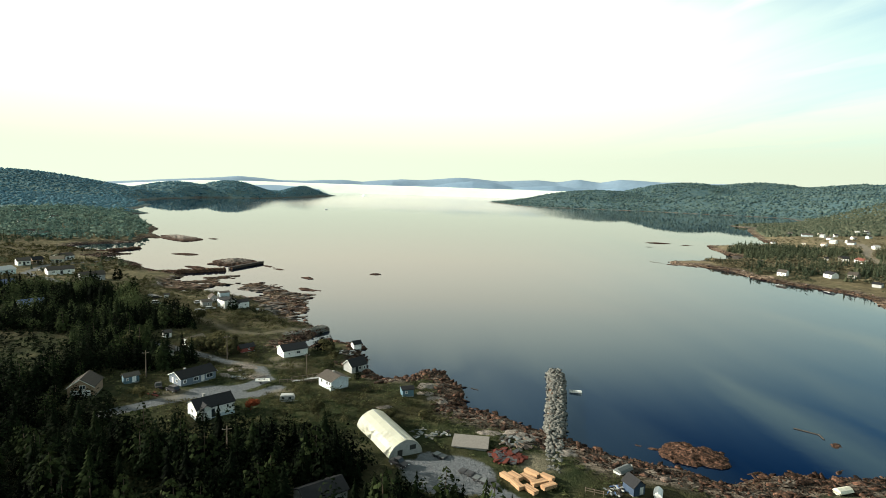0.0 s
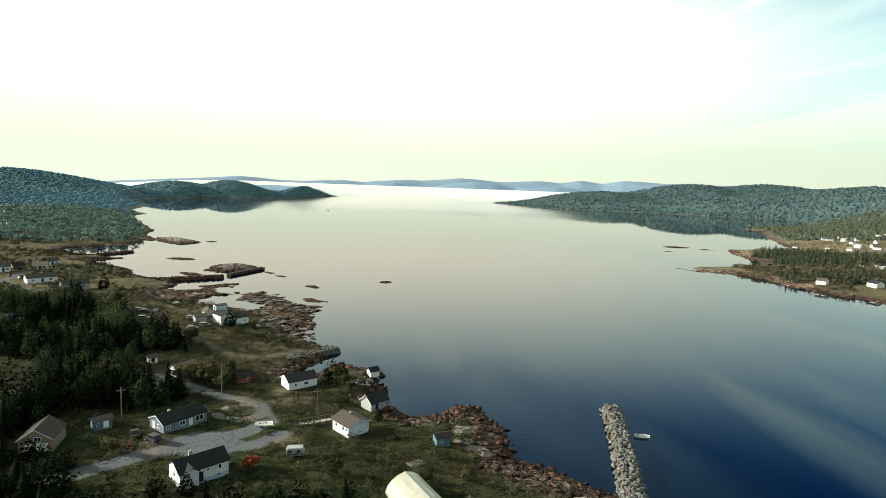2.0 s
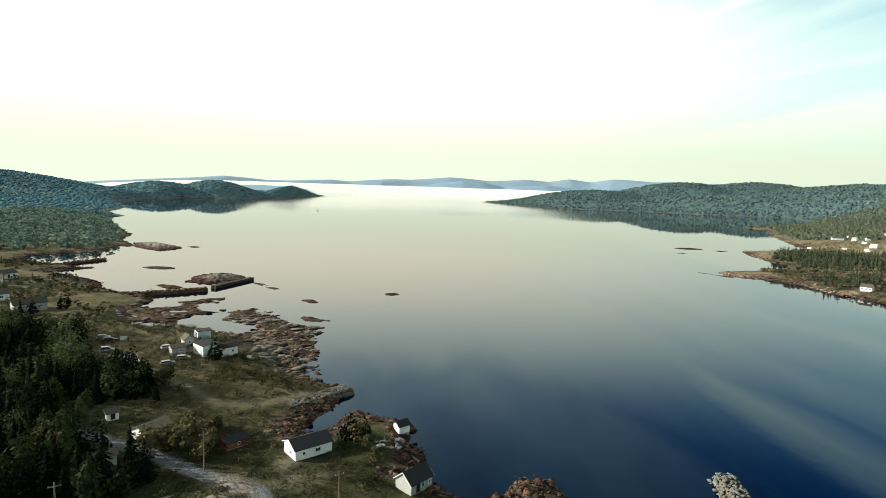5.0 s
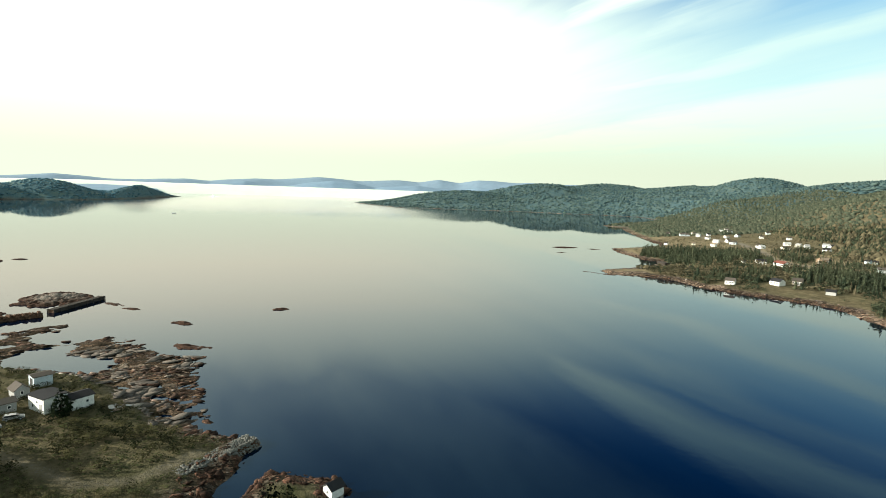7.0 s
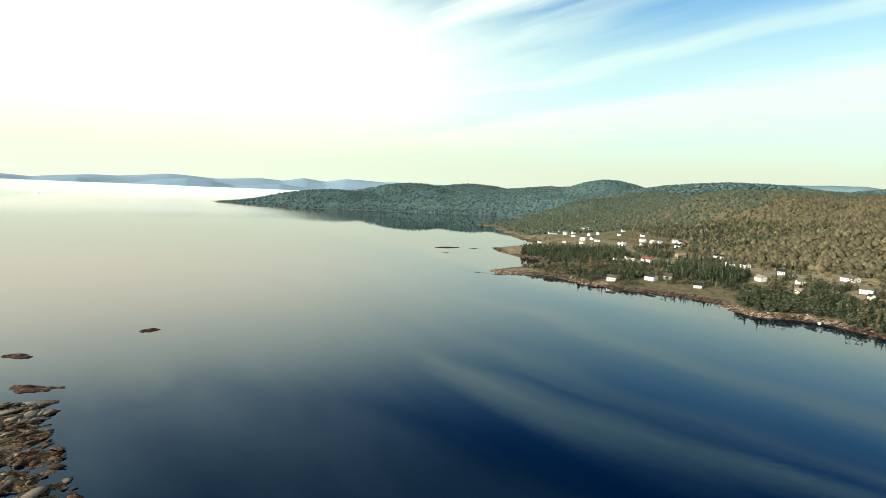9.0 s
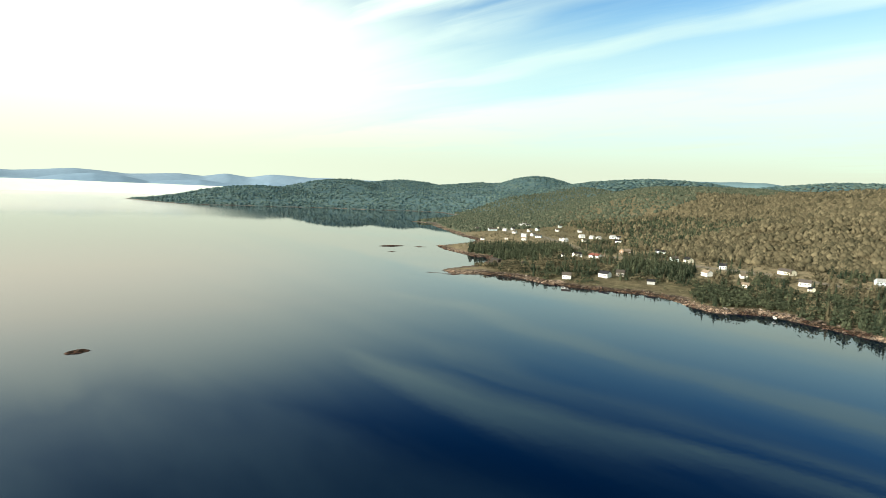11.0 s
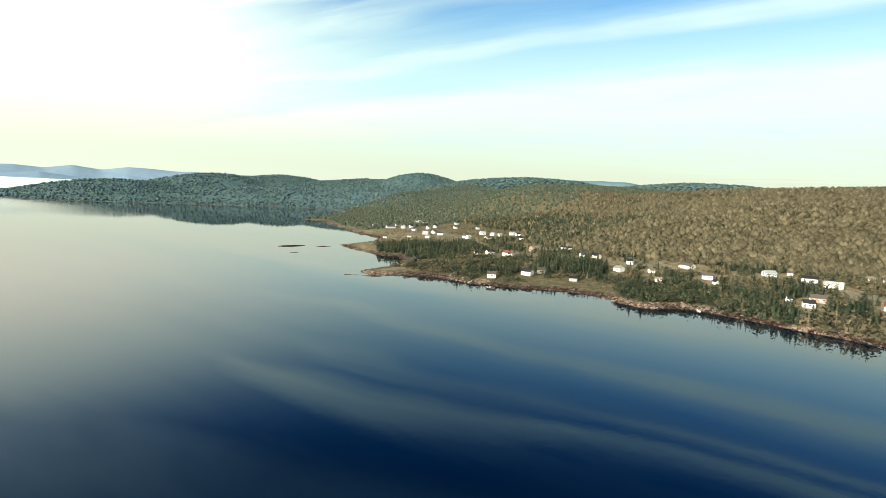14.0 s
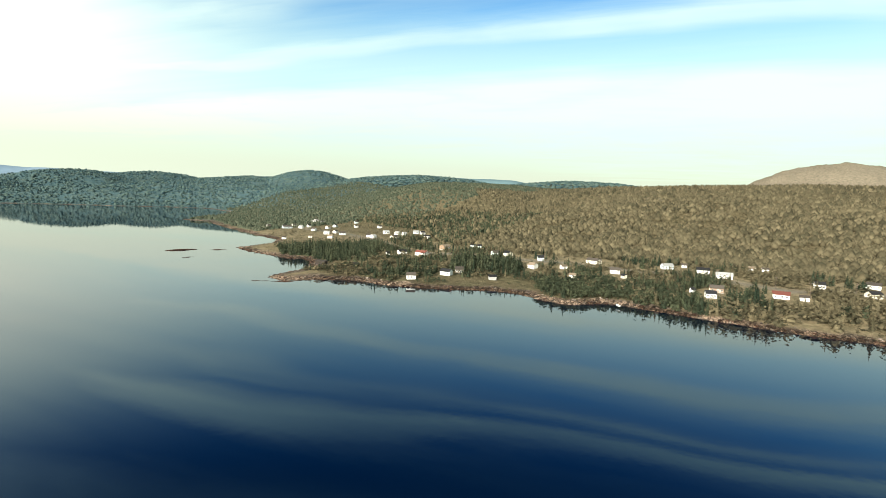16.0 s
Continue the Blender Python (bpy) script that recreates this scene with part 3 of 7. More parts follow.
def land(x, y):
    """Ground height, the distance in from the shore, how rocky the place is, and how much of a tidal flat."""
    x, y = np.asarray(x, float), np.asarray(y, float)
    far = step(500, 1500, np.hypot(x, y))
    crinkle = value_noise(x, y, 11.0, 1, 4, 0.6) * (2.6 + 9 * far)
    w, e = inside_distance(x, y, WEST), inside_distance(x, y, EAST)
    we, ee = w + crinkle, e + crinkle * 0.8
    near = (y < 190) * step(-30, 20, x) * (x < 200) * 4.5 + (x > 185) * (2.5 + 3.5 * step(420, 445, y) * (1 - step(500, 530, y)))
    rock = 1 - step(3, 10, np.maximum(we, ee) - near + value_noise(x, y, 9.0, 5, 3) * 5)
    lump = value_noise(x, y, 6.0, 9, 4, 0.55)
    west = np.where(we > 0, 1.9 * (1 - np.exp(-np.maximum(we, 0) / 3.5)) + np.clip(we - 8, 0, 60) * 0.045, we * 0.35)
    west = west + np.where(we > 0, lump * 0.9 * np.clip(we / 4, 0, 1) * (0.25 + 0.75 * rock), 0)
    west = west + np.where(we > 0, hill_sum(x, y, WEST_HILLS), 0) * step(-5, 60, we)
    east = np.where(ee > 0, 1.6 * (1 - np.exp(-np.maximum(ee, 0) / 4)) + np.clip(ee - 8, 0, 140) * (0.064 - 0.022 * step(430, 620, y)), ee * 0.3)
    plateau = (78 + 9 * (1 - step(60, 380, y))) * step(165, 640, e) * (1 - 0.72 * step(450, 1150, y))
    east = east + np.where(ee > 0, lump * 0.5 * np.clip(ee / 4, 0, 1), 0)
    east = east + np.where(ee > 0, np.maximum(plateau, hill_sum(x, y, EAST_HILLS) * (step(0, 260, e) * step(1100, 1500, y) + step(140, 520, e) * (1 - step(1100, 1500, y)))), 0)
    east = east + np.where(ee > 150, value_noise(x, y, 120.0, 21, 3) * 5 * step(150, 400, e), 0)
    east = east + step(90, 130, east) * value_noise(x, y, 34.0, 27, 5, 0.7) * 7 * ((x > 1100) & (y < 500))
    z = np.where(we > ee, west, east)
    f = inside_distance(x, y, FLATS) + crinkle
    flat = step(-6, 5, f)
    ridges = 1 - np.abs(value_noise(x * 0.5 + y * 0.5, y * 1.5 - x * 0.6, 7.0, 33, 4, 0.65)) * 2.6
    bar = 0.33 + 0.44 * ridges * step(-1, 4, f) + 0.5 * value_noise(x, y, 16.0, 40, 4, 0.6) - 0.55 * (1 - step(0, 7, w + crinkle))
    shelf = value_noise(x * 0.7 + y * 0.5, y * 1.1 - x * 0.6, 5.0, 35, 3, 0.6) * 4
    bar = bar + step(-1, 4, f) * (0.16 * (np.floor(shelf) + step(0.55, 1.0, shelf - np.floor(shelf))) * 0.8 + 0.22 * value_noise(x, y, 2.2, 36, 2))
    for px, py, ra, rb, turn in POOLS:
        c, s = math.cos(radians(turn)), math.sin(radians(turn))
        u, v = ((x - px) * c + (y - py) * s) / ra, ((y - py) * c - (x - px) * s) / rb
        bar = bar - (1.75 + 0.8 * value_noise(x, y, 6.0, 47, 3)) * np.exp(-(u * u + v * v) ** 2)
    z = np.where((we > -2), z * (1 - flat) + np.maximum(-0.6, bar) * flat, z)
    return np.maximum(z, -6), np.maximum(w, e), np.maximum(rock, flat * 0.9), flat

# ---- ground, water, far shore ----
def spaced(*runs):
    """Coordinates from runs of (start, end, step)."""
    out = []
    for a, b, s in runs:
        out += list(np.linspace(a, b, max(2, int(round((b - a) / s)) + 1))[:-1])
    return np.array(out + [runs[-1][1]])


TRACKS = [[(-75, 122), (-67, 131), (-59, 138), (-50, 146), (-47, 152)], [(-47, 152), (-52, 162), (-66, 168), (-80, 176), (-96, 182)], [(-60, 136), (-46, 140), (-42, 146)],
          [(-135, 240), (-122, 233), (-107, 226), (-95, 218), (-83, 209), (-73, 201), (-64, 202), (-54, 212)], [(-135, 240), (-160, 262), (-190, 278), (-225, 300), (-236, 330), (-222, 372)],
          [(0, 110), (5, 103), (14, 95), (24, 84)], [(-4, 106), (8, 98)]]
ROAD_EAST = [(372, 60), (368, 130), (352, 175), (366, 203), (388, 240), (378, 270), (382, 330), (374, 400), (366, 450), (400, 510), (465, 590), (515, 665), (545, 770), (600, 860)]


def line_distance(x, y, line):
    best = np.full(np.shape(x), 1e18)
    for (ax, ay), (bx, by) in zip(line, line[1:]):
        dx, dy = bx - ax, by - ay
        k = np.clip(((x - ax) * dx + (y - ay) * dy) / (dx * dx + dy * dy), 0, 1)
        best = np.minimum(best, (x - ax - k * dx) ** 2 + (y - ay - k * dy) ** 2)
    return np.sqrt(best)


def track_cover(x, y):
    cover = np.maximum.reduce([k * (1 - step(1.0, 3.4, line_distance(x, y, t))) for t, k in zip(TRACKS, (1, 0.6, 0.8, 0.3, 0.75, 1, 1))])
    cover = np.maximum(cover, 1 - step(3, 8.5, np.hypot((x + 56) * 0.8, y - 139)))
    cover = np.maximum(cover, 1 - step(6, 10, np.hypot((x - 4) * 0.9, y - 103)))
    cover = np.maximum(cover, 1 - step(2, 6, np.hypot(x + 114, y - 232)))
    return np.maximum(cover, 1 - step(1.6, 3.6, line_distance(x, y, ROAD_EAST)))


def ground_z(x, y):
    return float(land(np.array([float(x)]), np.array([float(y)]))[0][0])


def build_ground():
    xs = spaced((-3600, -1000, 65), (-1000, -330, 13), (-330, -170, 3), (-170, -45, 1.0), (-45, 130, 1.5), (130, 228, 7), (228, 480, 2.6), (480, 1100, 9), (1100, 1700, 14), (1700, 3800, 45))
    ys = spaced((-1500, -100, 120), (-100, 60, 4.5), (60, 222, 1.5), (222, 345, 1.0), (345, 480, 2.6), (480, 1000, 6.5), (1000, 2800, 20))
    gx, gy = np.meshgrid(xs, ys)
    z, sd, rock, flat = land(gx, gy)
    nx, ny = len(xs), len(ys)
    co = np.stack([gx, gy, z], -1).reshape(-1, 3)
    i = np.arange(nx * ny).reshape(ny, nx)
    quads = np.stack([i[:-1, :-1], i[:-1, 1:], i[1:, 1:], i[1:, :-1]], -1).reshape(-1, 4)
    quads = quads[(co[quads, 2] > -3.5).any(1)]
    used = np.unique(quads)
    remap = np.zeros(nx * ny, int)
    remap[used] = np.arange(len(used))
    me = bpy.data.meshes.new("ground")
    fill_mesh(me, co[used], remap[quads])
    x, y = co[used, 0], co[used, 1]
    bare = np.where((x > 330) & (y < 900), step(0.52, 0.75, value_noise(x, y, 70.0, 61, 3)), 0) * 0.4
    bare = np.maximum(bare, 1 - step(15, 45, np.hypot(x - 720, (y - 330) * 0.5) + value_noise(x, y, 25, 3, 3) * 15))
    bare = np.maximum(bare, 0.85 * (1 - step(3, 11, line_distance(x, y, ROAD_EAST) + value_noise(x, y, 14.0, 62, 3) * 4)) * (x > 200))
    bare = np.maximum(bare, 0.3 * (1 - step(0.8, 2.0, line_distance(x, y, TRACKS[3]))))
    for bx, by, br in ((-52, 155, 5), (-58, 164, 6), (-45, 166, 6), (-40, 143, 4), (-50, 172, 4), (22, 109, 6), (-66, 136, 5)):
        bare = np.maximum(bare, 0.55 * (1 - step(0.4, 1.0, np.hypot(x - bx, y - by) / br + value_noise(x, y, 5.0, 63, 3) * 0.4)))
    crag = step(98, 118, z.reshape(-1)[used]) * (x > 1150) * (y < 500)
    # far is the mask for the painted distance haze
    for name, v in (("far", np.where(x < 0, 0.95 * step(620, 880, y), 0.85 * step(850, 1350, y)) * (1 - 0.8 * rock.reshape(-1)[used])), ("rock", np.maximum(rock.reshape(-1)[used], crag)), ("track", track_cover(x, y)), ("bare", np.maximum(bare, 0.9 * crag)), ("pale", 0.85 * step(150, 210, x) * (1 - crag) * step(-0.05, 0.35, value_noise(x, y, 22.0, 66, 3))), ("dry_hazed", np.maximum(step(120, 220, x) * (1 - 0.55 * (1 - step(300, 360, x)) * step(200, 260, y) * (1 - step(430, 480, y))) * (1 - 0.8 * step(850, 1300, y)) * (1 - 0.6 * step(1500, 1800, x)) * (1 - 0.4 * step(470, 560, x)), np.maximum(0.42 * step(130, 190, -x) * step(235, 280, y), 0.36 * step(175, 225, y) * (x < 0) * np.where(x < -100, 0.15 + 0.85 * step(195, 225, y), 1))))):
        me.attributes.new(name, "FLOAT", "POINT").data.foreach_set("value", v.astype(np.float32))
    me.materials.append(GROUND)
    ob = new("ground", me)
    me.shade_smooth()
    return tagged(ob, "rough grass, bog and weedy shore rock", "ground", kind="structure")


def fill_mesh(me, co, faces):
    """A mesh of triangles or quads from arrays."""
    k = faces.shape[1]
    me.vertices.add(len(co)), me.loops.add(faces.size), me.polygons.add(len(faces))
    me.vertices.foreach_set("co", np.ascontiguousarray(co, np.float32).ravel())
    me.loops.foreach_set("vertex_index", np.ascontiguousarray(faces, np.int32).ravel())
    me.polygons.foreach_set("loop_start", np.arange(0, faces.size, k, dtype=np.int32))
    me.update(calc_edges=True)
    me.validate()


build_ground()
wm = bpy.data.meshes.new("water")
fill_mesh(wm, np.array([(-4800, -1800, 0), (4800, -1800, 0), (4800, 4900, 0), (-4800, 4900, 0)], float), np.array([[0, 1, 2, 3]]))
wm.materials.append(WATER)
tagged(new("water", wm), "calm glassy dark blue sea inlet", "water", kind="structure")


def far_ridge(name, az0, az1, dist, heights, mat, label):
    """A distant ridge with a front and a back slope, on an arc round the inlet; distance and heights fit the camera's
    view.
    """
    n, rows = 220, 7
    az = np.radians(np.linspace(az0, az1, n))
    prof = np.interp(np.linspace(0, 1, n), np.linspace(0, 1, len(heights)), heights)
    prof = prof * (1 + 0.03 * value_noise(np.degrees(az) * 10, az * 0, 26.0, 71, 4))
    prof = prof * step(0, 0.04, np.linspace(0, 1, n)) * step(0, 0.04, np.linspace(1, 0, n))
    co, q = [], []
    for r in range(rows):
        k = (r / (rows - 1)) * 2 - 1
        d = dist + k * 260
        h = prof * (1 - abs(k) ** 1.6) - 1.0
        co += list(np.stack([d * np.sin(az), d * np.cos(az), h], -1))
    i = np.arange(rows * n).reshape(rows, n)
    q = np.stack([i[:-1, :-1], i[1:, :-1], i[1:, 1:], i[:-1, 1:]], -1).reshape(-1, 4)
    me = bpy.data.meshes.new(name)
    fill_mesh(me, np.array(co), q)
    me.materials.append(mat)
    me.shade_smooth()
    tagged(new(name, me), label, "backdrop", kind="structure")


# hill colours hold the blue of distance haze, painted in
HAZED_HILLS, HAZED_NEAR_HILLS = plain("hazed_blue_hills", (0.19, 0.265, 0.345), 1.0, 0.004, 0.15, 0, 0.03), plain("hazed_nearer_hills", (0.165, 0.24, 0.32), 1.0, 0.004, 0.15, 0, 0.03)
far_ridge("backdrop_far_hills", -36, 34, 4450, [4, 8, 12, 27, 38, 51, 62, 74, 91, 82, 70, 72, 82, 90, 80, 97, 109, 107, 120, 136, 130, 117, 125, 136, 125, 152, 132, 155, 152, 144, 148, 144, 146, 140, 140, 140], HAZED_HILLS, "distant wooded hills beyond the sea, painted haze blue")
far_ridge("backdrop_near_hills", -9, 24, 4150, [58, 70, 88, 66, 64, 92, 108, 100, 70, 84, 96, 80, 74, 92, 84, 70, 80], HAZED_NEAR_HILLS, "nearer low hills beyond the sea, painted haze blue")
far_ridge("backdrop_low_islands", -21, -12, 3500, [18, 34, 38, 33, 20], HAZED_HILLS, "low distant island on the sea, painted haze blue")
# teal haze painted into the hills behind the east shore
HAZED_TEAL_HILLS = plain("hazed_east_hills", (0.16, 0.25, 0.28), 1.0, 0.004, 0.15, 0, 0.03)
far_ridge("backdrop_east_hills", 48, 75, 3600, [120, 185, 195, 190, 150, 120], HAZED_TEAL_HILLS, "distant hills behind the wooded shore, painted haze teal")

# solid bank up to eye height, added as bright far water and thin fog
FOG_AND_FAR_WATER = plain("fog_and_far_water", (0.64, 0.68, 0.60), 1.0, 0.003, 0.05, 0, 0.01)
far_ridge("backdrop_fog_bank", -32, 28, 3700, [10, 30, 50, 56, 57, 57, 57, 57, 57, 57, 57, 57, 57, 54, 40, 10], FOG_AND_FAR_WATER, "low pale bank along the horizon, sea fog and stand-in for bright far water")

# ---- woods ----
def spruce_shape(rng, whorls, blades, fold, jag, trunk=True, droop=0.25, slim=0.2):
    """A unit-high spruce: whorls of drooping needle blades round a trunk. Returns vertices and triangles."""
    v, f = [], []
    if trunk:
        for a in range(4):
            t = a * math.pi / 2
            v.append((0.018 * math.cos(t), 0.018 * math.sin(t), -0.03))
        v.append((0, 0, 0.9))
        f += [(a, (a + 1) % 4, 4) for a in range(4)]
    for w in range(whorls):
        k = w / (whorls - 1) if whorls > 1 else 0
        z = 0.10 + 0.86 * k
        r = slim * (1 - k) ** 0.85 * rng.uniform(0.8, 1.15) + 0.018
        off = rng.uniform(0, 6.28)
        for b in range(blades):
            if rng.random() < 0.08:
                continue
            a = off + b * 6.283 / blades + rng.uniform(-0.25, 0.25)
            rr = r * rng.uniform(1 - jag, 1 + jag * 0.6)
            wd = 3.9 / blades * rng.uniform(0.75, 1.2) * rr
            c, s = math.cos(a), math.sin(a)
            i = len(v)
            zt = z - droop * rr + rng.uniform(-0.01, 0.01)
            v.append((0.006 * c, 0.006 * s, z + 0.055))
            v.append((0.6 * rr * c - wd * 0.5 * s, 0.6 * rr * s + wd * 0.5 * c, z - droop * rr * 0.6 - 0.012))
            v.append((rr * c, rr * s, zt))
            v.append((0.6 * rr * c + wd * 0.5 * s, 0.6 * rr * s - wd * 0.5 * c, z - droop * rr * 0.6 - 0.012))
            if fold:
                v.append((0.55 * rr * c, 0.55 * rr * s, z - droop * rr * 0.3 + 0.02))
                f += [(i, i + 1, i + 4), (i + 1, i + 2, i + 4), (i + 2, i + 3, i + 4), (i + 3, i, i + 4)]
            else:
                f += [(i, i + 1, i + 2), (i, i + 2, i + 3)]
    i = len(v)
    v += [(0.012, 0, 0.9), (-0.008, 0.01, 0.9), (-0.006, -0.01, 0.9), (0, 0, 1.0)]
    f += [(i, i + 1, i + 3), (i + 1, i + 2, i + 3), (i + 2, i, i + 3)]
    return np.array(v), np.array(f)


def cone_shape(rng, tiers, sides, slim=0.22):
    """A spruce for the far woods: jagged stacked skirts."""
    v, f = [], []
    for t in range(tiers):
        z0, z1 = t / tiers * 0.85, min(1.0, (t + 1.7) / tiers)
        r = slim * (1 - t / tiers) ** 0.8 * rng.uniform(0.85, 1.15)
        i = len(v)
        v.append((rng.uniform(-0.02, 0.02), rng.uniform(-0.02, 0.02), z1 if t < tiers - 1 else 1.0))
        off = rng.uniform(0, 6)
        for s in range(sides):
            a, rr = off + s * 6.283 / sides, r * (rng.uniform(0.6, 0.8) if s % 2 else rng.uniform(0.95, 1.25))
            v.append((rr * math.cos(a), rr * math.sin(a), z0 + rng.uniform(-0.04, 0.04)))
        f += [(i, i + 1 + s, i + 1 + (s + 1) % sides) for s in range(sides)]
    return np.array(v), np.array(f)


def dome_shape(rng, sides=5, rise=1.0):
    """A far crown: a lumpy dome of two rings and a tip."""
    v, f = [], []
    off = rng.uniform(0, 6)
    for z, r in ((0.0, 0.30), (0.42, 0.40)):
        for s in range(sides):
            a, rr = off + (s + (z > 0) * 0.5) * 6.283 / sides, r * rng.uniform(0.65, 1.3)
            v.append((rr * math.cos(a), rr * math.sin(a), z + rng.uniform(-0.1, 0.1) * (z > 0)))
    v.append((rng.uniform(-0.12, 0.12), rng.uniform(-0.12, 0.12), rise))
    for s in range(sides):
        t = (s + 1) % sides
        f += [(s, t, sides + s), (t, sides + t, sides + s), (sides + s, sides + t, 2 * sides)]
    return np.array(v), np.array(f)


def leafy_shape(rng, clumps, size, flat=0.8):
    """A bush or broadleaf crown: many small leaf clumps scattered through an uneven crown, over a few stems."""
    v, f = [], []
    lobes = [(rng.uniform(-0.28, 0.28), rng.uniform(-0.28, 0.28), rng.uniform(0.35, 0.72), rng.uniform(0.2, 0.34)) for _ in range(6)]
    for a in range(3):
        x, y, z, _ = lobes[a]
        i = len(v)
        v += [(0.02, 0, -0.03), (-0.015, 0.02, -0.03), (-0.015, -0.02, -0.03), (x, y, z)]
        f += [(i, i + 1, i + 3), (i + 1, i + 2, i + 3), (i + 2, i, i + 3)]
    for _ in range(clumps):
        x, y, z, r = lobes[rng.randrange(6)]
        d = Vector((rng.gauss(0, 1), rng.gauss(0, 1), rng.gauss(0.25, 1))).normalized()
        p = Vector((x, y, z)) + d * r * rng.uniform(0.65, 1.05)
        n = (d + Vector((rng.uniform(-.6, .6), rng.uniform(-.6, .6), rng.uniform(-.3, .7)))).normalized()
        t = n.orthogonal().normalized()
        u, s = n.cross(t), size * rng.uniform(0.6, 1.3)
        i = len(v)
        v += [tuple(p + t * s), tuple(p + u * s * 0.8 - n * s * 0.3), tuple(p - t * s * 0.9), tuple(p - u * s - n * s * 0.25)]
        f += [(i, i + 1, i + 2), (i, i + 2, i + 3)]
    v = np.array(v)
    v[:, 2] *= flat
    return v, np.array(f)


def fir_shape(rng, clumps, size, slim=0.3):
    """A soft full fir or rounded spruce: needle clumps over an uneven cone."""
    v, f = [], []
    for a in range(3):
        t = a * 2.1
        v.append((0.02 * math.cos(t), 0.02 * math.sin(t), -0.03))
    v.append((0, 0, 0.8))
    f += [(a, (a + 1) % 3, 3) for a in range(3)]
    lean, lob = rng.uniform(0, 6.28), rng.uniform(0, 6.28)
    for k in range(clumps):
        z = 0.06 + 0.94 * (1 - math.sqrt(rng.random()))
        a = rng.uniform(0, 6.283)
        r = slim * min(1.0, 1.25 * (1.02 - z) ** 0.75) * (1 + 0.22 * math.sin(2 * a + lob) + 0.14 * math.sin(9 * z + a)) * rng.uniform(0.6, 1.08)
        d = Vector((math.cos(a), math.sin(a), 0.35 + 0.5 * z)).normalized()
        p = Vector((r * math.cos(a) + 0.05 * z * math.cos(lean), r * math.sin(a) + 0.05 * z * math.sin(lean), z))
        n = (d + Vector((rng.uniform(-.5, .5), rng.uniform(-.5, .5), rng.uniform(-.3, .6)))).normalized()
        t = n.orthogonal().normalized()
        u, s = n.cross(t), size * rng.uniform(0.6, 1.3) * (1.15 - 0.55 * z)
        i = len(v)
        v += [tuple(p + t * s), tuple(p + u * s * 0.8 - n * s * 0.3), tuple(p - t * s * 0.9), tuple(p - u * s - n * s * 0.25)]
        f += [(i, i + 1, i + 2), (i, i + 2, i + 3)]
    return np.array(v), np.array(f)


def plant(name, spots, heights, shapes, mat, label, category="trees", width=(0.85, 1.25)):
    """One object of kind stuff: a shape at every spot, each with its own turn, size and hue."""
    rng = np.random.default_rng(len(spots) + 7)
    co, fa, hue, base = [], [], [], 0
    which = rng.integers(0, len(shapes), len(spots))
    for k, (v, f) in enumerate(shapes):
        sel = spots[which == k]
        h = heights[which == k]
        if not len(sel):
            continue
        a, w = rng.uniform(0, 6.283, len(sel)), rng.uniform(*width, len(sel)) * h
        c, s = np.cos(a), np.sin(a)
        x = sel[:, 0, None] + w[:, None] * (v[None, :, 0] * c[:, None] - v[None, :, 1] * s[:, None])
        y = sel[:, 1, None] + w[:, None] * (v[None, :, 0] * s[:, None] + v[None, :, 1] * c[:, None])
        z = sel[:, 2, None] + h[:, None] * v[None, :, 2]
        co.append(np.stack([x, y, z], -1).reshape(-1, 3))
        fa.append((f[None] + (np.arange(len(sel)) * len(v))[:, None, None]).reshape(-1, 3) + base)
        hue.append(np.repeat(rng.uniform(0, 1, len(sel)), len(v)))
        base += len(sel) * len(v)
    if not co:
        return None
    me = bpy.data.meshes.new(name)
    fill_mesh(me, np.concatenate(co), np.concatenate(fa))
    me.attributes.new("hue", "FLOAT", "POINT").data.foreach_set("value", np.concatenate(hue).astype(np.float32))
    me.materials.append(mat)
    return tagged(new(name, me), label, category, kind="stuff")


def scatter(x0, x1, y0, y1, gap, seed):
    """Uneven spots on a loose grid, with their ground height and distance from the shore."""
    rng = np.random.default_rng(seed)
    gx, gy = np.meshgrid(np.arange(x0, x1, gap), np.arange(y0, y1, gap))
    x = gx.ravel() + rng.uniform(-0.5, 0.5, gx.size) * gap
    y = gy.ravel() + rng.uniform(-0.5, 0.5, gx.size) * gap
    z, sd, rock, flat = land(x, y)
    return np.stack([x, y, z], -1), sd, rock, flat, rng.uniform(0, 1, len(x))


FOREST = [(-330, 20), (60, 20), (45, 78), (8, 84), (-8, 96), (-12, 104), (-22, 118), (-36, 122), (-42, 110), (-62, 113), (-78, 121), (-92, 122), (-94, 150), (-76, 155), (-72, 163), (-78, 172), (-98, 178), (-100, 196), (-88, 200), (-98, 214), (-122, 226), (-142, 256), (-168, 268), (-330, 200)]
BOG = [(-175, 125), (-108, 122), (-104, 160), (-125, 185), (-180, 190)]


def cleared(x, y, keep):
    d = np.full(x.shape, 1e9)
    for hx, hy, r in keep:
        d = np.minimum(d, np.hypot(x - hx, y - hy) - r)
    return d < 0


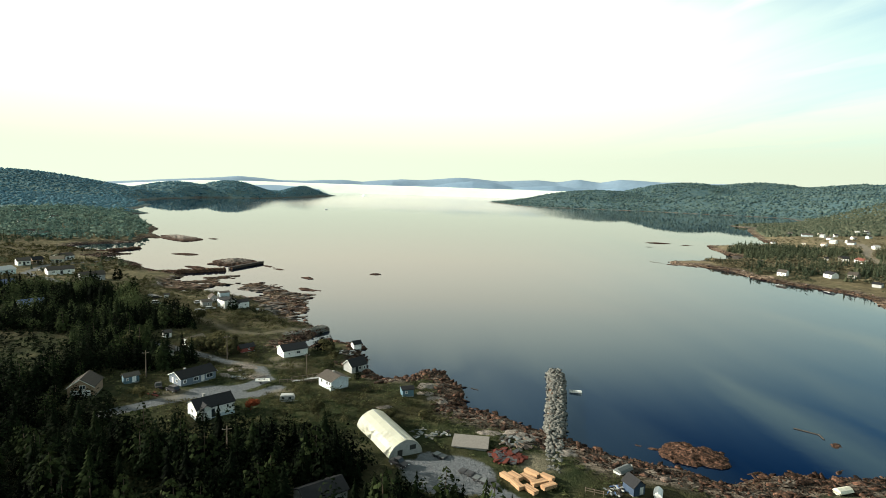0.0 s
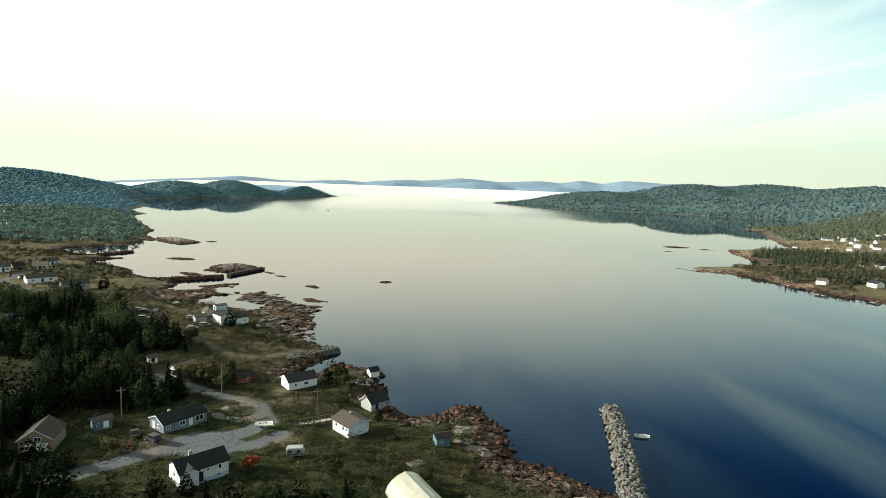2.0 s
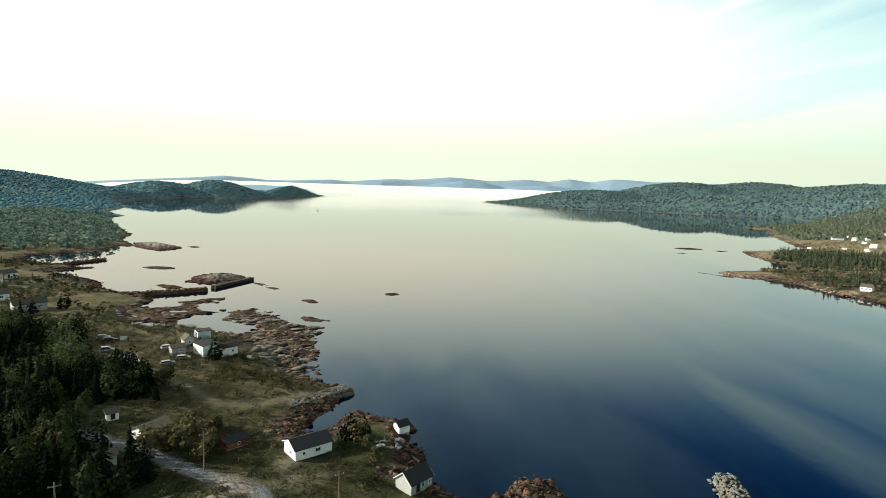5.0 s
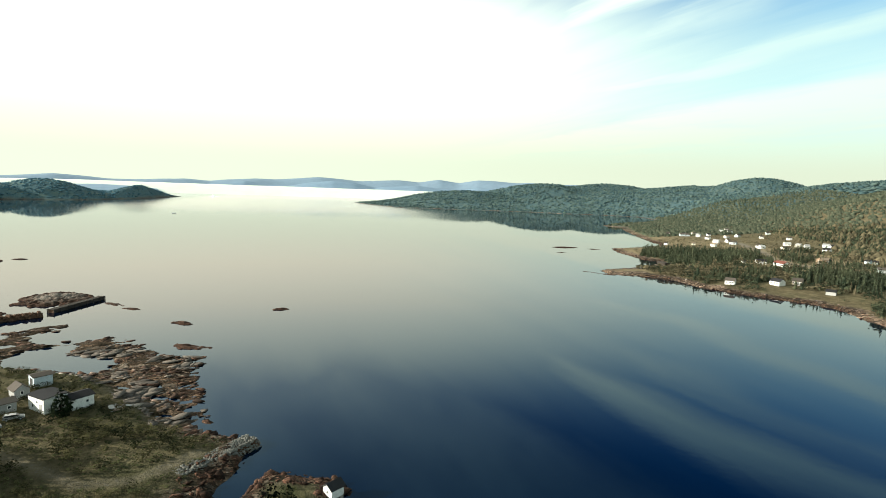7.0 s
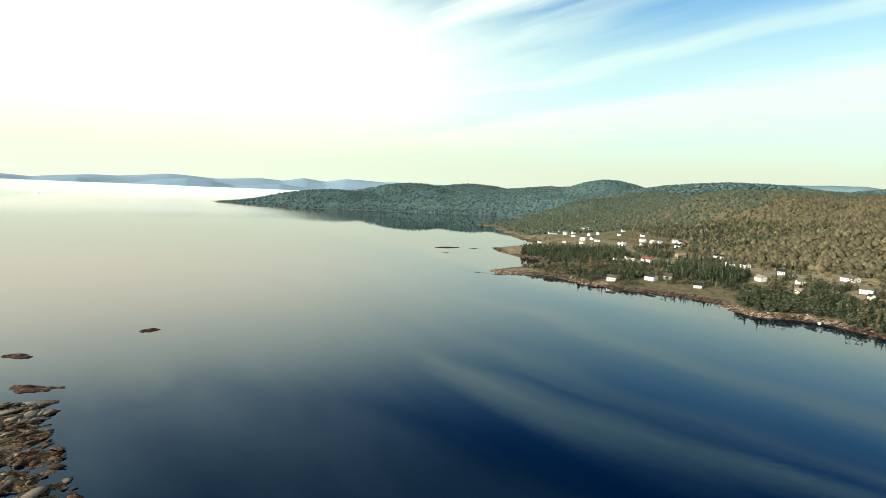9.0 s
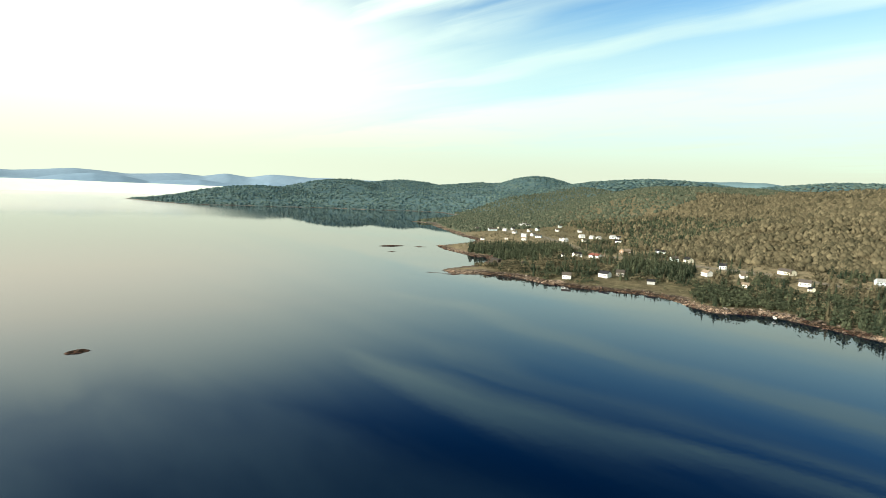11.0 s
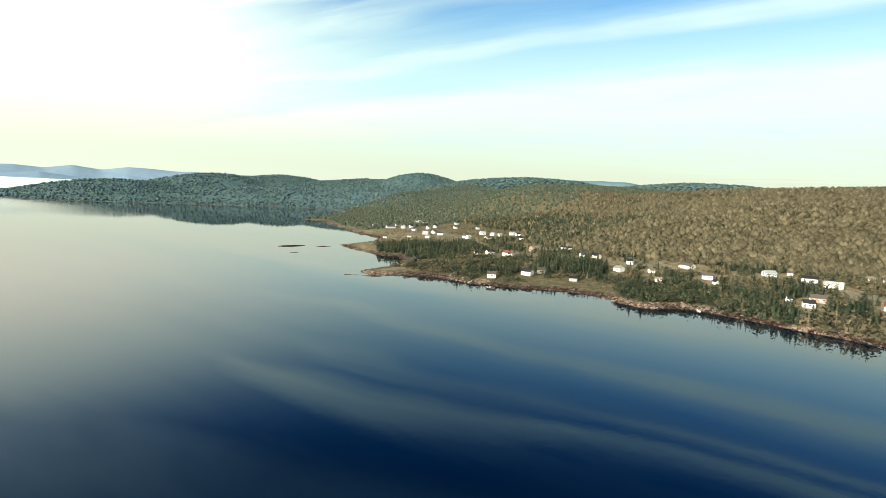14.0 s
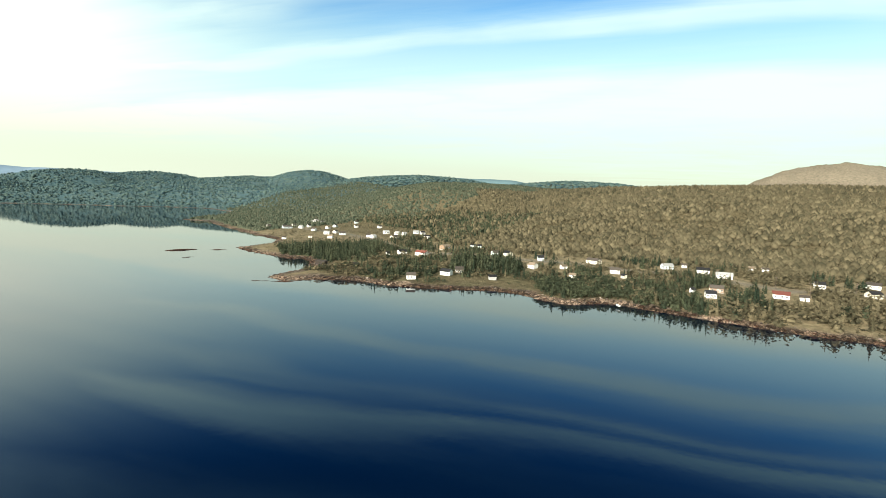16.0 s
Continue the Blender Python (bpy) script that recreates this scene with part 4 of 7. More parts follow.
WEST_KEEP = [(-84, 134, 8), (-81, 142, 4), (-66, 146, 9), (-50, 126, 8), (-47, 177, 8), (-28, 151, 7), (-24, 165, 6), (-10, 115, 10), (-18, 90, 6), (8, 117, 9), (18, 101, 8), (-83, 182, 7), (-93, 189, 4), (-84, 169, 5), (-163, 217, 9), (-201, 256, 8), (-184, 290, 10), (-210, 303, 10), (-562, 740, 11), (-493, 676, 11), (-540, 759, 11), (-365, 495, 9), (-350, 490, 9), (-465, 670, 10), (-447, 595, 10), (-4, 104, 6), (-9, 100, 5), (-6, 108, 6), (-39, 102, 2), (16, 111, 5.5), (19.5, 119, 5.5), (12, 109, 5), (-1.5, 121, 3.5), (35, 99.5, 4), (40, 107, 5), (43, 98, 4), (22, 108, 6), (28, 104, 7)]
rng = random.Random(5)
NEAR_SPRUCE = [spruce_shape(rng, 12, 8, False, 0.4, droop=0.45, slim=s) for s in (0.19, 0.23, 0.27, 0.31)]
MID_SPRUCE = [spruce_shape(rng, 8, 6, False, 0.35, False, 0.9, slim=s) for s in (0.19, 0.24, 0.28, 0.33)]
SLOPE_SPRUCE = [cone_shape(rng, 4, 6, s) for s in (0.20, 0.24, 0.28, 0.32)]
FAR_SPRUCE = [cone_shape(rng, 3, 5, s) for s in (0.2, 0.25, 0.3)]
NEAR_FIR = [fir_shape(rng, 190, 0.042, s) for s in (0.22, 0.27, 0.31, 0.36)]
NEAR_LEAF = [leafy_shape(rng, 230, 0.034) for _ in range(4)]
DOME = [dome_shape(rng, 5, k) for k in (0.8, 1.0, 1.15, 1.3)]
TINY_SPRUCE = [cone_shape(rng, 2, 5, s) for s in (0.3, 0.36, 0.42)]
MID_FIR = [fir_shape(rng, 56, 0.08, s) for s in (0.24, 0.29, 0.34)]
LOW_LEAF = [leafy_shape(rng, 100, 0.055) for _ in range(4)]
FAR_LEAF = [leafy_shape(rng, 18, 0.155, 0.9) for _ in range(5)]
TUFT = [leafy_shape(rng, 14, 0.16, 0.7) for _ in range(4)]
MID_LEAF = [leafy_shape(rng, 56, 0.085, 0.9) for _ in range(4)]


def west_woods():
    p, sd, rock, flat, u = scatter(-230, 60, 62, 300, 2.6, 11)
    x, y = p[:, 0], p[:, 1]
    f, b = inside_distance(x, y, FOREST), inside_distance(x, y, BOG)
    ok = (f + value_noise(x, y, 14.0, 3, 3) * 5 > 0) & (sd > 6) & ~cleared(x, y, WEST_KEEP) & (track_cover(x, y) < 0.2)
    gaps = value_noise(x, y, 18.0, 14, 3)
    ok &= (x > -0.83 * y - 8) | ((u * 53 % 1) < 0.3)
    tall = ok & (b < 0) & (gaps > -0.62) & (u < 0.74)
    h = 3.2 + 7.0 * np.clip(0.5 + 0.5 * value_noise(x, y, 10.0, 8, 2) + (u - 0.3) * 0.8, 0, 1)
    leaf = tall & (value_noise(x, y, 16.0, 19, 2) + (u * 7 % 1) * 0.9 > 0.86 - 0.5 * step(165, 205, y))
    singles = tall & ~leaf & (y < 200) & (x > -130) & (x < 20) & ((u * 97 % 1) < 0.2)
    plant("spruce_woods", p[tall & ~leaf & ~singles], h[tall & ~leaf & ~singles], NEAR_FIR + NEAR_SPRUCE[1:3], SHADED_SPRUCE, "dense spruce and fir wood, shade put into its near-black green")
    # beyond y 168 the same thicket takes lighter leaves, nearer ones carry painted shade
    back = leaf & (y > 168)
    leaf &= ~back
    plant("broadleaf_thicket", p[leaf], h[leaf] * 0.86, NEAR_LEAF, SHADED_THICKET, "alder thicket among the spruces, shade put into its dark olive", "shrubs", (0.95, 1.5))
    plant("alder_thicket", p[back], h[back] * 0.95, NEAR_LEAF[:2] + NEAR_FIR, ALDER, "olive alder and fir thicket behind the houses", "shrubs", (0.95, 1.4))
    pb, sb, _, _, ub = scatter(-260, 170, -40, 66, 5.0, 17)
    kb = (sb > 8) & (ub < 0.85)
    plant("back_woods", pb[kb], 4.5 + 4.5 * ub[kb], FAR_SPRUCE, SHADED_SPRUCE, "dark spruce wood on the slope behind", width=(1.0, 1.6))
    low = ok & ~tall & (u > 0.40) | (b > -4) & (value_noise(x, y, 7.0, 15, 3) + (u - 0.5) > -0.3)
    plant("bog_scrub", p[low], 0.9 + 1.3 * u[low], FAR_LEAF, SHADED_THICKET, "low dark olive bog scrub", "scrub", (1.1, 2.0))
    # shrubs on the open ground
    p2, sd, rock, flat, u = scatter(-150, 60, 85, 330, 2.6, 12)
    x, y = p2[:, 0], p2[:, 1]
    k = (inside_distance(x, y, FOREST) < 0) & (sd > 9) & (rock < 0.35) & (flat < 0.1) & ~cleared(x, y, WEST_KEEP) & (track_cover(x, y) < 0.1) & ((x < 10) | (u < 0.35))
    k &= value_noise(x, y, 17.0, 44, 3) + (u - 0.5) * 0.6 > -0.12
    k |= (np.hypot((x + 80) / 34, (y - 218) / 14) < 1) & (value_noise(x, y, 9.0, 45, 2) + (u - 0.5) * 0.5 > 0.12) & (sd > 6) & (rock < 0.5) & (flat < 0.1) & ~cleared(x, y, WEST_KEEP) & (track_cover(x, y) < 0.1)
    thick = 1.0 * (1 - step(0.6, 1.0, np.hypot((x + 80) / 34, (y - 218) / 14)))
    plant("shrubs", p2[k], 0.6 + 1.9 * u[k] + thick[k], LOW_LEAF, SHRUB, "low olive and brown shrubs on rough grass", "shrubs", (1.1, 1.9))
    # rough herbs and tufts all over the open ground
    p5, sd, rock, flat, u = scatter(-165, 60, 85, 300, 1.45, 15)
    x, y = p5[:, 0], p5[:, 1]
    k = (inside_distance(x, y, FOREST) < 1) & (sd > 7) & (rock < 0.6) & (flat < 0.3) & ~cleared(x, y, [(a, b, c * 0.6) for a, b, c in WEST_KEEP]) & (track_cover(x, y) < 0.15)
    k &= value_noise(x, y, 9.0, 46, 3) + (u - 0.5) * 0.9 > -0.12
    k |= (np.hypot((x + 78) / 38, (y - 214) / 20) < 1) & (sd > 4) & (flat < 0.3) & (rock < 0.6) & (u < 0.75) & (track_cover(x, y) < 0.15) & ~cleared(x, y, [(a, b, c * 0.6) for a, b, c in WEST_KEEP])
    plant("rough_herbs", p5[k], 0.25 + 0.75 * (u[k] * 5 % 1), TUFT, HERB, "rough olive and straw coloured herbs and tufts", "grass", (1.2, 2.4))
    # the wooded point and the coves behind the flats
    p3, sd, rock, flat, u = scatter(-620, -190, 200, 900, 7.4, 13)
    x, y = p3[:, 0], p3[:, 1]
    village = (x > -300) & (y > 255) & (y < 470) & (sd < 120)
    k = (sd > 7) & ((y > 480) | (x < -330) | (village & (u < 0.16))) | ((x < -255) & (y > 200) & (y < 330) & (u < 0.5))
    k &= (sd > 7) & ~cleared(x, y, WEST_KEEP)
    near_k = k & (y < 470)
    plant("village_woods", p3[near_k], 3.0 + 4.0 * (u[near_k] * 9 % 1), FAR_LEAF[:2] + MID_SPRUCE[:2], GREENWOODS, "dark green trees between the village houses", width=(1.0, 1.5))
    k &= y >= 470
    plant("point_woods", p3[k], 4.2 + 5.0 * (u[k] * 9 % 1), MID_FIR + FAR_LEAF + MID_SPRUCE[2:3], HAZED_POINTWOODS, "mixed wood on the low point, haze put into its soft green", width=(1.0, 1.7))
    p6, sd, rock, flat, u = scatter(-330, -150, 225, 430, 3.2, 16)
    k = (sd > 9) & (rock < 0.5) & (flat < 0.1) & ~cleared(p6[:, 0], p6[:, 1], WEST_KEEP) & (track_cover(p6[:, 0], p6[:, 1]) < 0.2) & (value_noise(p6[:, 0], p6[:, 1], 20.0, 48, 3) + (u - 0.5) * 0.6 > 0.0)
    plant("village_shrubs", p6[k], 0.7 + 2.6 * u[k], FAR_LEAF, SHRUB, "olive shrubs between the village houses", "shrubs", (1.1, 1.8))
    p4, sd, rock, flat, u = scatter(-1350, -380, 880, 2560, 9.6, 14)
    k = (sd > 10) & (u < 0.9)
    plant("west_hill_woods", p4[k], 1.5 + 1.7 * (u[k] * 7 % 1), DOME, HAZED_WESTWOODS, "wooded hills across the water in a painted haze teal", width=(3.2, 4.6))
    return p[singles], h[singles]


SINGLES, SINGLE_H = west_woods()


def tree_things():
    rng = random.Random(31)
    protos = []
    for k in range(5):
        v, f = spruce_shape(rng, 13, 8, True, 0.35, False, 0.5, slim=rng.uniform(0.22, 0.3)) if k > 2 else fir_shape(rng, 170, 0.06, 0.27 + 0.05 * k)
        t = new("spruce_tree")
        tagged(t, "dark green spruce tree with ragged drooping boughs", "tree", "trees of the near wood")
        me = bpy.data.meshes.new("crown")
        fill_mesh(me, v, f)
        me.materials.append(LIT_SPRUCE)
        new("crown", me).parent = t
        bm = bmesh.new()
        bmesh.ops.create_cone(bm, segments=6, radius1=0.022, radius2=0.004, depth=0.9, matrix=Matrix.Translation((0, 0, 0.4)))
        tm = bpy.data.meshes.new("trunk")
        bm.to_mesh(tm), bm.free()
        tm.materials.append(BARK)
        new("trunk", tm).parent = t
        protos.append(t)
    first = set()
    for (x, y, z), h in zip(SINGLES, SINGLE_H):
        k = rng.randrange(5)
        m = pose(x, y, z, rng.uniform(-3, 3), rng.uniform(-3, 3), rng.uniform(0, 360))
        t = protos[k] if k not in first else copy_thing(protos[k], m)
        first.add(k)
        t.matrix_basis = m
        t.scale = (h * 1.1, h * 1.1, h * 1.12)


tree_things()


def east_woods(keep):
    p, sd, rock, flat, u = scatter(236, 740, 20, 800, 3.7, 21)
    x, y = p[:, 0], p[:, 1]
    road = line_distance(x, y, ROAD_EAST)
    thin = value_noise(x, y, 45.0, 51, 3)
    near = sd < 165
    k = (sd > np.where(y < 290, 5, 9)) & (road > 5) & ~cleared(x, y, keep)
    k &= np.where(near, thin + (u - 0.5) * 0.8 > -0.02, (thin + u * 0.9 > -0.40))
    k &= ~((y > 560) & (sd < 205) & (u > 0.07))
    stand = (inside_distance(x, y, [(298, 570), (330, 605), (372, 590), (380, 562), (397, 548), (370, 494), (334, 494), (300, 510)]) + value_noise(x, y, 14, 4, 2) * 6 > 0) & (sd > 6)
    grove = (inside_distance(x, y, [(300, 392), (342, 414), (374, 376), (330, 338), (308, 362)]) > 0) & (sd > 8)
    lawn = cleared(x, y, [(258, 367, 11), (271, 348, 13), (251, 380, 8), (289, 325, 8), (328, 208, 9), (361, 204, 9), (346, 194, 10), (342, 173, 10), (375, 147, 10)])
    k |= (stand | grove) & (u < 0.92)
    k &= ~lawn & ~cleared(x, y, keep)
    h = np.where(near, 3.2 + 4.6 * u + 2.2 * (1 - step(200, 290, y)), 2.8 + 3.0 * u) + 2.4 * (stand | grove)
    leaf = k & (value_noise(x, y, 30.0, 55, 2) + (u * 13 % 1) * 0.5 > 0.5) & ~stand & ~grove
    # past y 470 most trees turn green, distance haze put into their colour
    dark = stand | grove | (near & (value_noise(x, y, 38.0, 58, 2) + (u * 29 % 1) * 0.5 > 0.2)) | ((y > 470) & ((u * 41 % 1) < 0.75))
    tree = k & ~leaf
    plant("shore_spruces", p[tree & dark & near], h[tree & dark & near], MID_SPRUCE[:3] + MID_FIR, GREENWOODS, "dark green spruce stands on the far shore")
    plant("shore_woods", p[tree & ~dark & near], h[tree & ~dark & near], MID_FIR + MID_SPRUCE[:1], WOODS, "olive brown spruces along the far shore", width=(1.0, 1.5))
    plant("slope_woods", p[tree & ~dark & ~near], h[tree & ~dark & ~near], SLOPE_SPRUCE[2:] + DOME, WOODS, "olive brown spruce wood on the far slope", width=(1.3, 2.1))
    plant("slope_spruces", p[tree & dark & ~near], h[tree & dark & ~near], SLOPE_SPRUCE, GREENWOODS, "dark green spruces on the far slope", width=(1.2, 1.8))
    plant("shore_shrubs", p[leaf], h[leaf] * 0.6, FAR_LEAF, WOODS, "olive brown shrubs on the far shore", "shrubs", (1.0, 1.7))
    q, sd, rock, flat, u = scatter(236, 420, 225, 520, 3.4, 27)
    qx, qy = q[:, 0], q[:, 1]
    mass = inside_distance(qx, qy, [(254, 300), (268, 276), (272, 250), (296, 236), (330, 258), (324, 300), (292, 324), (268, 316)]) + value_noise(qx, qy, 12.0, 60, 3) * 6
    k = (sd > 9) & (sd < 75) & ~cleared(qx, qy, [(a, b, c * 0.7) for a, b, c in keep if c != 16 and c != 12]) & ((mass > 0) & (u < 0.8) | (value_noise(qx, qy, 16.0, 59, 3) + (u - 0.5) * 0.5 > 0.14)) & ~cleared(qx, qy, [(258, 367, 7), (271, 348, 10), (285, 332, 8)])
    plant("shore_bushes", q[k], np.where(mass > 0, 3.2 + 3.8 * (u * 11 % 1), 1.4 + 3.0 * (u * 11 % 1))[k], MID_LEAF, GREENWOODS, "round dark green bushes between the shore houses", "shrubs", (0.9, 1.3))
    p, sd, rock, flat, u = scatter(236, 700, -40, 760, 6.0, 24)
    x, y = p[:, 0], p[:, 1]
    k = (sd > 7) & (sd < 230) & (u > 0.25 * (y > 560)) & (line_distance(x, y, ROAD_EAST) > 4) & ~cleared(x, y, keep) & (value_noise(x, y, 24.0, 57, 3) + (u - 0.5) * 0.5 > -0.06) & ~cleared(x, y, [(258, 367, 10), (271, 348, 12), (328, 208, 8), (361, 204, 8), (346, 194, 9), (342, 173, 9)])
    plant("shore_scrub", p[k], 0.8 + 1.6 * u[k], FAR_LEAF, WOODS, "low brown and olive scrub on the far shore", "scrub", (1.2, 2.2))
    p, sd, rock, flat, u = scatter(720, 1600, -250, 1500, 7.8, 22)
    x, y = p[:, 0], p[:, 1]
    k = (sd > 12) & (value_noise(x, y, 90.0, 52, 3) + u > -0.05) & ~((x > 1150) & (y < 450) & (p[:, 2] > 95))
    q, sd2, _, _, u2 = scatter(430, 720, 800, 1500, 7.0, 25)
    k2 = sd2 > 12
    south = k & (y < 620 + value_noise(x, y, 120.0, 53, 3) * 160)
    plant("upland_woods", p[south], 3.0 + 2.6 * u[south], TINY_SPRUCE, WOODS, "olive brown spruce wood on the upland", width=(1.4, 2.2))
    k &= ~south
    p, h = np.concatenate([p[k], q[k2]]), np.concatenate([3.2 + 3.6 * u[k], 3.2 + 3.6 * u2[k2]])
    plant("hill_woods", p, h * 0.85, TINY_SPRUCE + DOME[:1], HILLWOODS, "olive green wooded hillside", width=(1.6, 2.5))
    p, sd, rock, flat, u = scatter(1600, 2900, 150, 1500, 18.0, 26)
    plant("ridge_woods", p, 4 + 4 * u, DOME, HAZED_FARWOODS, "woods on the far ridges, haze painted in as blue green", width=(3.4, 4.8))
    p, sd, rock, flat, u = scatter(200, 2200, 1480, 2720, 10.4, 23)
    gap = value_noise(p[:, 0], p[:, 1], 110.0, 81, 4, 0.6)
    k = (sd > 11) & (p[:, 1] - p[:, 0] * 0.22 < 2350) & (p[:, 1] + p[:, 0] * 0.3 < 3100) & (u < np.where(gap > 0.32, 0.35, 0.93))
    plant("headland_woods", p[k], 2.2 + 3.8 * (u[k] * 7 % 1) ** 1.5, DOME + TINY_SPRUCE[:1], HAZED_FARWOODS, "wooded headland across the water, blue green from painted haze", width=(2.0, 3.0))

# ---- buildings ----
def part(name, bm, mat, parent, label=""):
    """Links a bmesh as one mesh object under a thing or a part."""
    me = bpy.data.meshes.new(name)
    bm.to_mesh(me)
    bm.free()
    me.materials.append(mat)
    ob = new(name, me)
    ob.parent = parent
    return tagged(ob, label) if label else ob


def box(x0, x1, y0, y1, z0, z1, bm=None, bevel=0.0):
    bm = bm or bmesh.new()
    m = Matrix.Translation(((x0 + x1) / 2, (y0 + y1) / 2, (z0 + z1) / 2)) @ Matrix.Diagonal((x1 - x0, y1 - y0, z1 - z0, 1))
    got = bmesh.ops.create_cube(bm, size=1, matrix=m)
    if bevel:
        bmesh.ops.bevel(bm, geom=list({e for v in got["verts"] for e in v.link_edges}), offset=bevel, segments=1, affect="EDGES")
    return bm


def prism(points, y0, y1, bm=None):
    """A solid from an outline in x, z, run from y0 to y1."""
    bm = bm or bmesh.new()
    a, b = [bm.verts.new((x, y0, z)) for x, z in points], [bm.verts.new((x, y1, z)) for x, z in points]
    bm.faces.new(a), bm.faces.new(b[::-1])
    for i in range(len(points)):
        j = (i + 1) % len(points)
        bm.faces.new((a[j], a[i], b[i], b[j]))
    bmesh.ops.recalc_face_normals(bm, faces=bm.faces)
    return bm


def empty(name, x, y, z, turn, label, category, group=""):
    ob = new(name)
    ob.empty_display_size = 0.5
    ob.matrix_basis = pose(x, y, z, 0, 0, turn)
    return tagged(ob, label, category, group)


def window(parent, side, u, z, w, h, half_l, half_w, frame_mat):
    """A window on a long side (s, n) or a gable (w, e): frame proud of the wall, recessed pane."""
    spin = {"s": 0, "n": 180, "w": -90, "e": 90}[side]
    off = half_w if side in "sn" else half_l
    m = pose(0, 0, 0, 0, 0, spin) @ Matrix.Translation((u, -off, z))
    bm, t = bmesh.new(), 0.11
    box(-w / 2 - t, w / 2 + t, -0.07, 0.0, h / 2, h / 2 + t, bm), box(-w / 2 - t, w / 2 + t, -0.09, 0.0, -h / 2 - t, -h / 2, bm)
    box(-w / 2 - t, -w / 2, -0.07, 0.0, -h / 2, h / 2, bm), box(w / 2, w / 2 + t, -0.07, 0.0, -h / 2, h / 2, bm)
    if w > 0.7:
        box(-0.03, 0.03, -0.06, 0.0, -h / 2, h / 2, bm)
    bmesh.ops.transform(bm, matrix=m, verts=bm.verts)
    win = part("window", bm, frame_mat, parent)
    pane = box(-w / 2, w / 2, -0.035, -0.004, -h / 2, h / 2)
    bmesh.ops.transform(pane, matrix=m, verts=pane.verts)
    part("pane", pane, GLASS, win)


def door(parent, side, u, w, h, half_l, half_w, mat):
    spin = {"s": 0, "n": 180, "w": -90, "e": 90}[side]
    off = half_w if side in "sn" else half_l
    m = pose(0, 0, 0, 0, 0, spin) @ Matrix.Translation((u, -off, 0.15))
    bm = box(-w / 2, w / 2, -0.06, 0.0, 0, h)
    box(-w / 2 - 0.09, -w / 2, -0.08, 0, 0, h + 0.09, bm), box(w / 2, w / 2 + 0.09, -0.08, 0, 0, h + 0.09, bm)
    bmesh.ops.transform(bm, matrix=m, verts=bm.verts)
    part("door", bm, mat, parent)


def house(name, label, x, y, turn, length, width, eaves, rise, wall, roof, windows=(), doors=(), chimney=None, over=0.35, trim=None, category="house", group="", sink=0.0, skirt=None, wing=None, size=1.0):
    """A gabled building, ridge along its own x axis."""
    c, s = math.cos(radians(turn)), math.sin(radians(turn))
    zs = [ground_z(x + i * length / 2 * c - j * width / 2 * s, y + i * length / 2 * s + j * width / 2 * c) for i in (-1, 0, 1) for j in (-1, 0, 1)]
    base = max(0.5, sum(zs) / 9 + 0.15) - sink
    low = (base - max(0.1, min(zs)) + 0.5) / size
    h = empty(name, x, y, base, turn, label, category, group)
    h.scale = (size, size, size)
    hl, hw = length / 2, width / 2
    body = prism([(-hw, 0), (hw, 0), (hw, eaves), (0, eaves + rise), (-hw, eaves)], -hl, hl)
    bmesh.ops.transform(body, matrix=pose(0, 0, 0, 0, 0, 90), verts=body.verts)
    part("wall", body, wall, h)
    part("foundation", box(-hl + 0.06, hl - 0.06, -hw + 0.06, hw - 0.06, -low, 0.0), CONCRETE, h)
    t, k = 0.16, rise / hw
    out = [(-hw - over, eaves - over * k), (0, eaves + rise + 0.01), (hw + over, eaves - over * k), (hw + over, eaves - over * k + t), (0, eaves + rise + t + 0.04), (-hw - over, eaves - over * k + t)]
    r = prism(out, -hl - over, hl + over)
    bmesh.ops.transform(r, matrix=pose(0, 0, 0, 0, 0, 90) @ Matrix.Translation((0, 0, 0.01)), verts=r.verts)
    part("roof", r, roof, h)
    if trim:
        edge = [(-hw - over - 0.02, eaves - over * k - 0.06), (0, eaves + rise - 0.05), (hw + over + 0.02, eaves - over * k - 0.06), (hw + over + 0.02, eaves - over * k + 0.12), (0, eaves + rise + 0.13), (-hw - over - 0.02, eaves - over * k + 0.12)]
        for y0, y1 in ((-hl - over - 0.05, -hl - over - 0.005), (hl + over + 0.005, hl + over + 0.05)):
            f = prism(edge, y0, y1)
            bmesh.ops.transform(f, matrix=pose(0, 0, 0, 0, 0, 90), verts=f.verts)
            part("bargeboard", f, trim, h)
    if skirt:
        part("skirting", box(-hl - 0.03, hl + 0.03, -hw - 0.03, hw + 0.03, -low, 0.75), skirt, h)
    if wing:
        wu, ww, wd, wr = wing      # a cross gable on the long side: place, width, how far it stands out, rise
        g = prism([(wu - ww / 2, 0), (wu + ww / 2, 0), (wu + ww / 2, eaves), (wu, eaves + wr), (wu - ww / 2, eaves)], -hw - wd, -0.2)
        part("wing_wall", g, wall, h)
        kk = wr / (ww / 2)
        q = prism([(wu - ww / 2 - over, eaves - over * kk), (wu, eaves + wr + 0.01), (wu + ww / 2 + over, eaves - over * kk), (wu + ww / 2 + over, eaves - over * kk + t), (wu, eaves + wr + t + 0.05), (wu - ww / 2 - over, eaves - over * kk + t)], -hw - wd - over, -0.3)
        part("wing_roof", q, roof, h)
    for side, u, z, w, hh in windows:
        window(h, side, u, z, w, hh, hl, hw, TRIM)
    for side, u, w, hh, mat in doors:
        door(h, side, u, w, hh, hl, hw, mat)
    if chimney:
        cx, cy, ch = chimney
        part("chimney", box(cx - 0.3, cx + 0.3, cy - 0.3, cy + 0.3, eaves, eaves + rise + ch, bevel=0.03), CONCRETE, h)
    return h



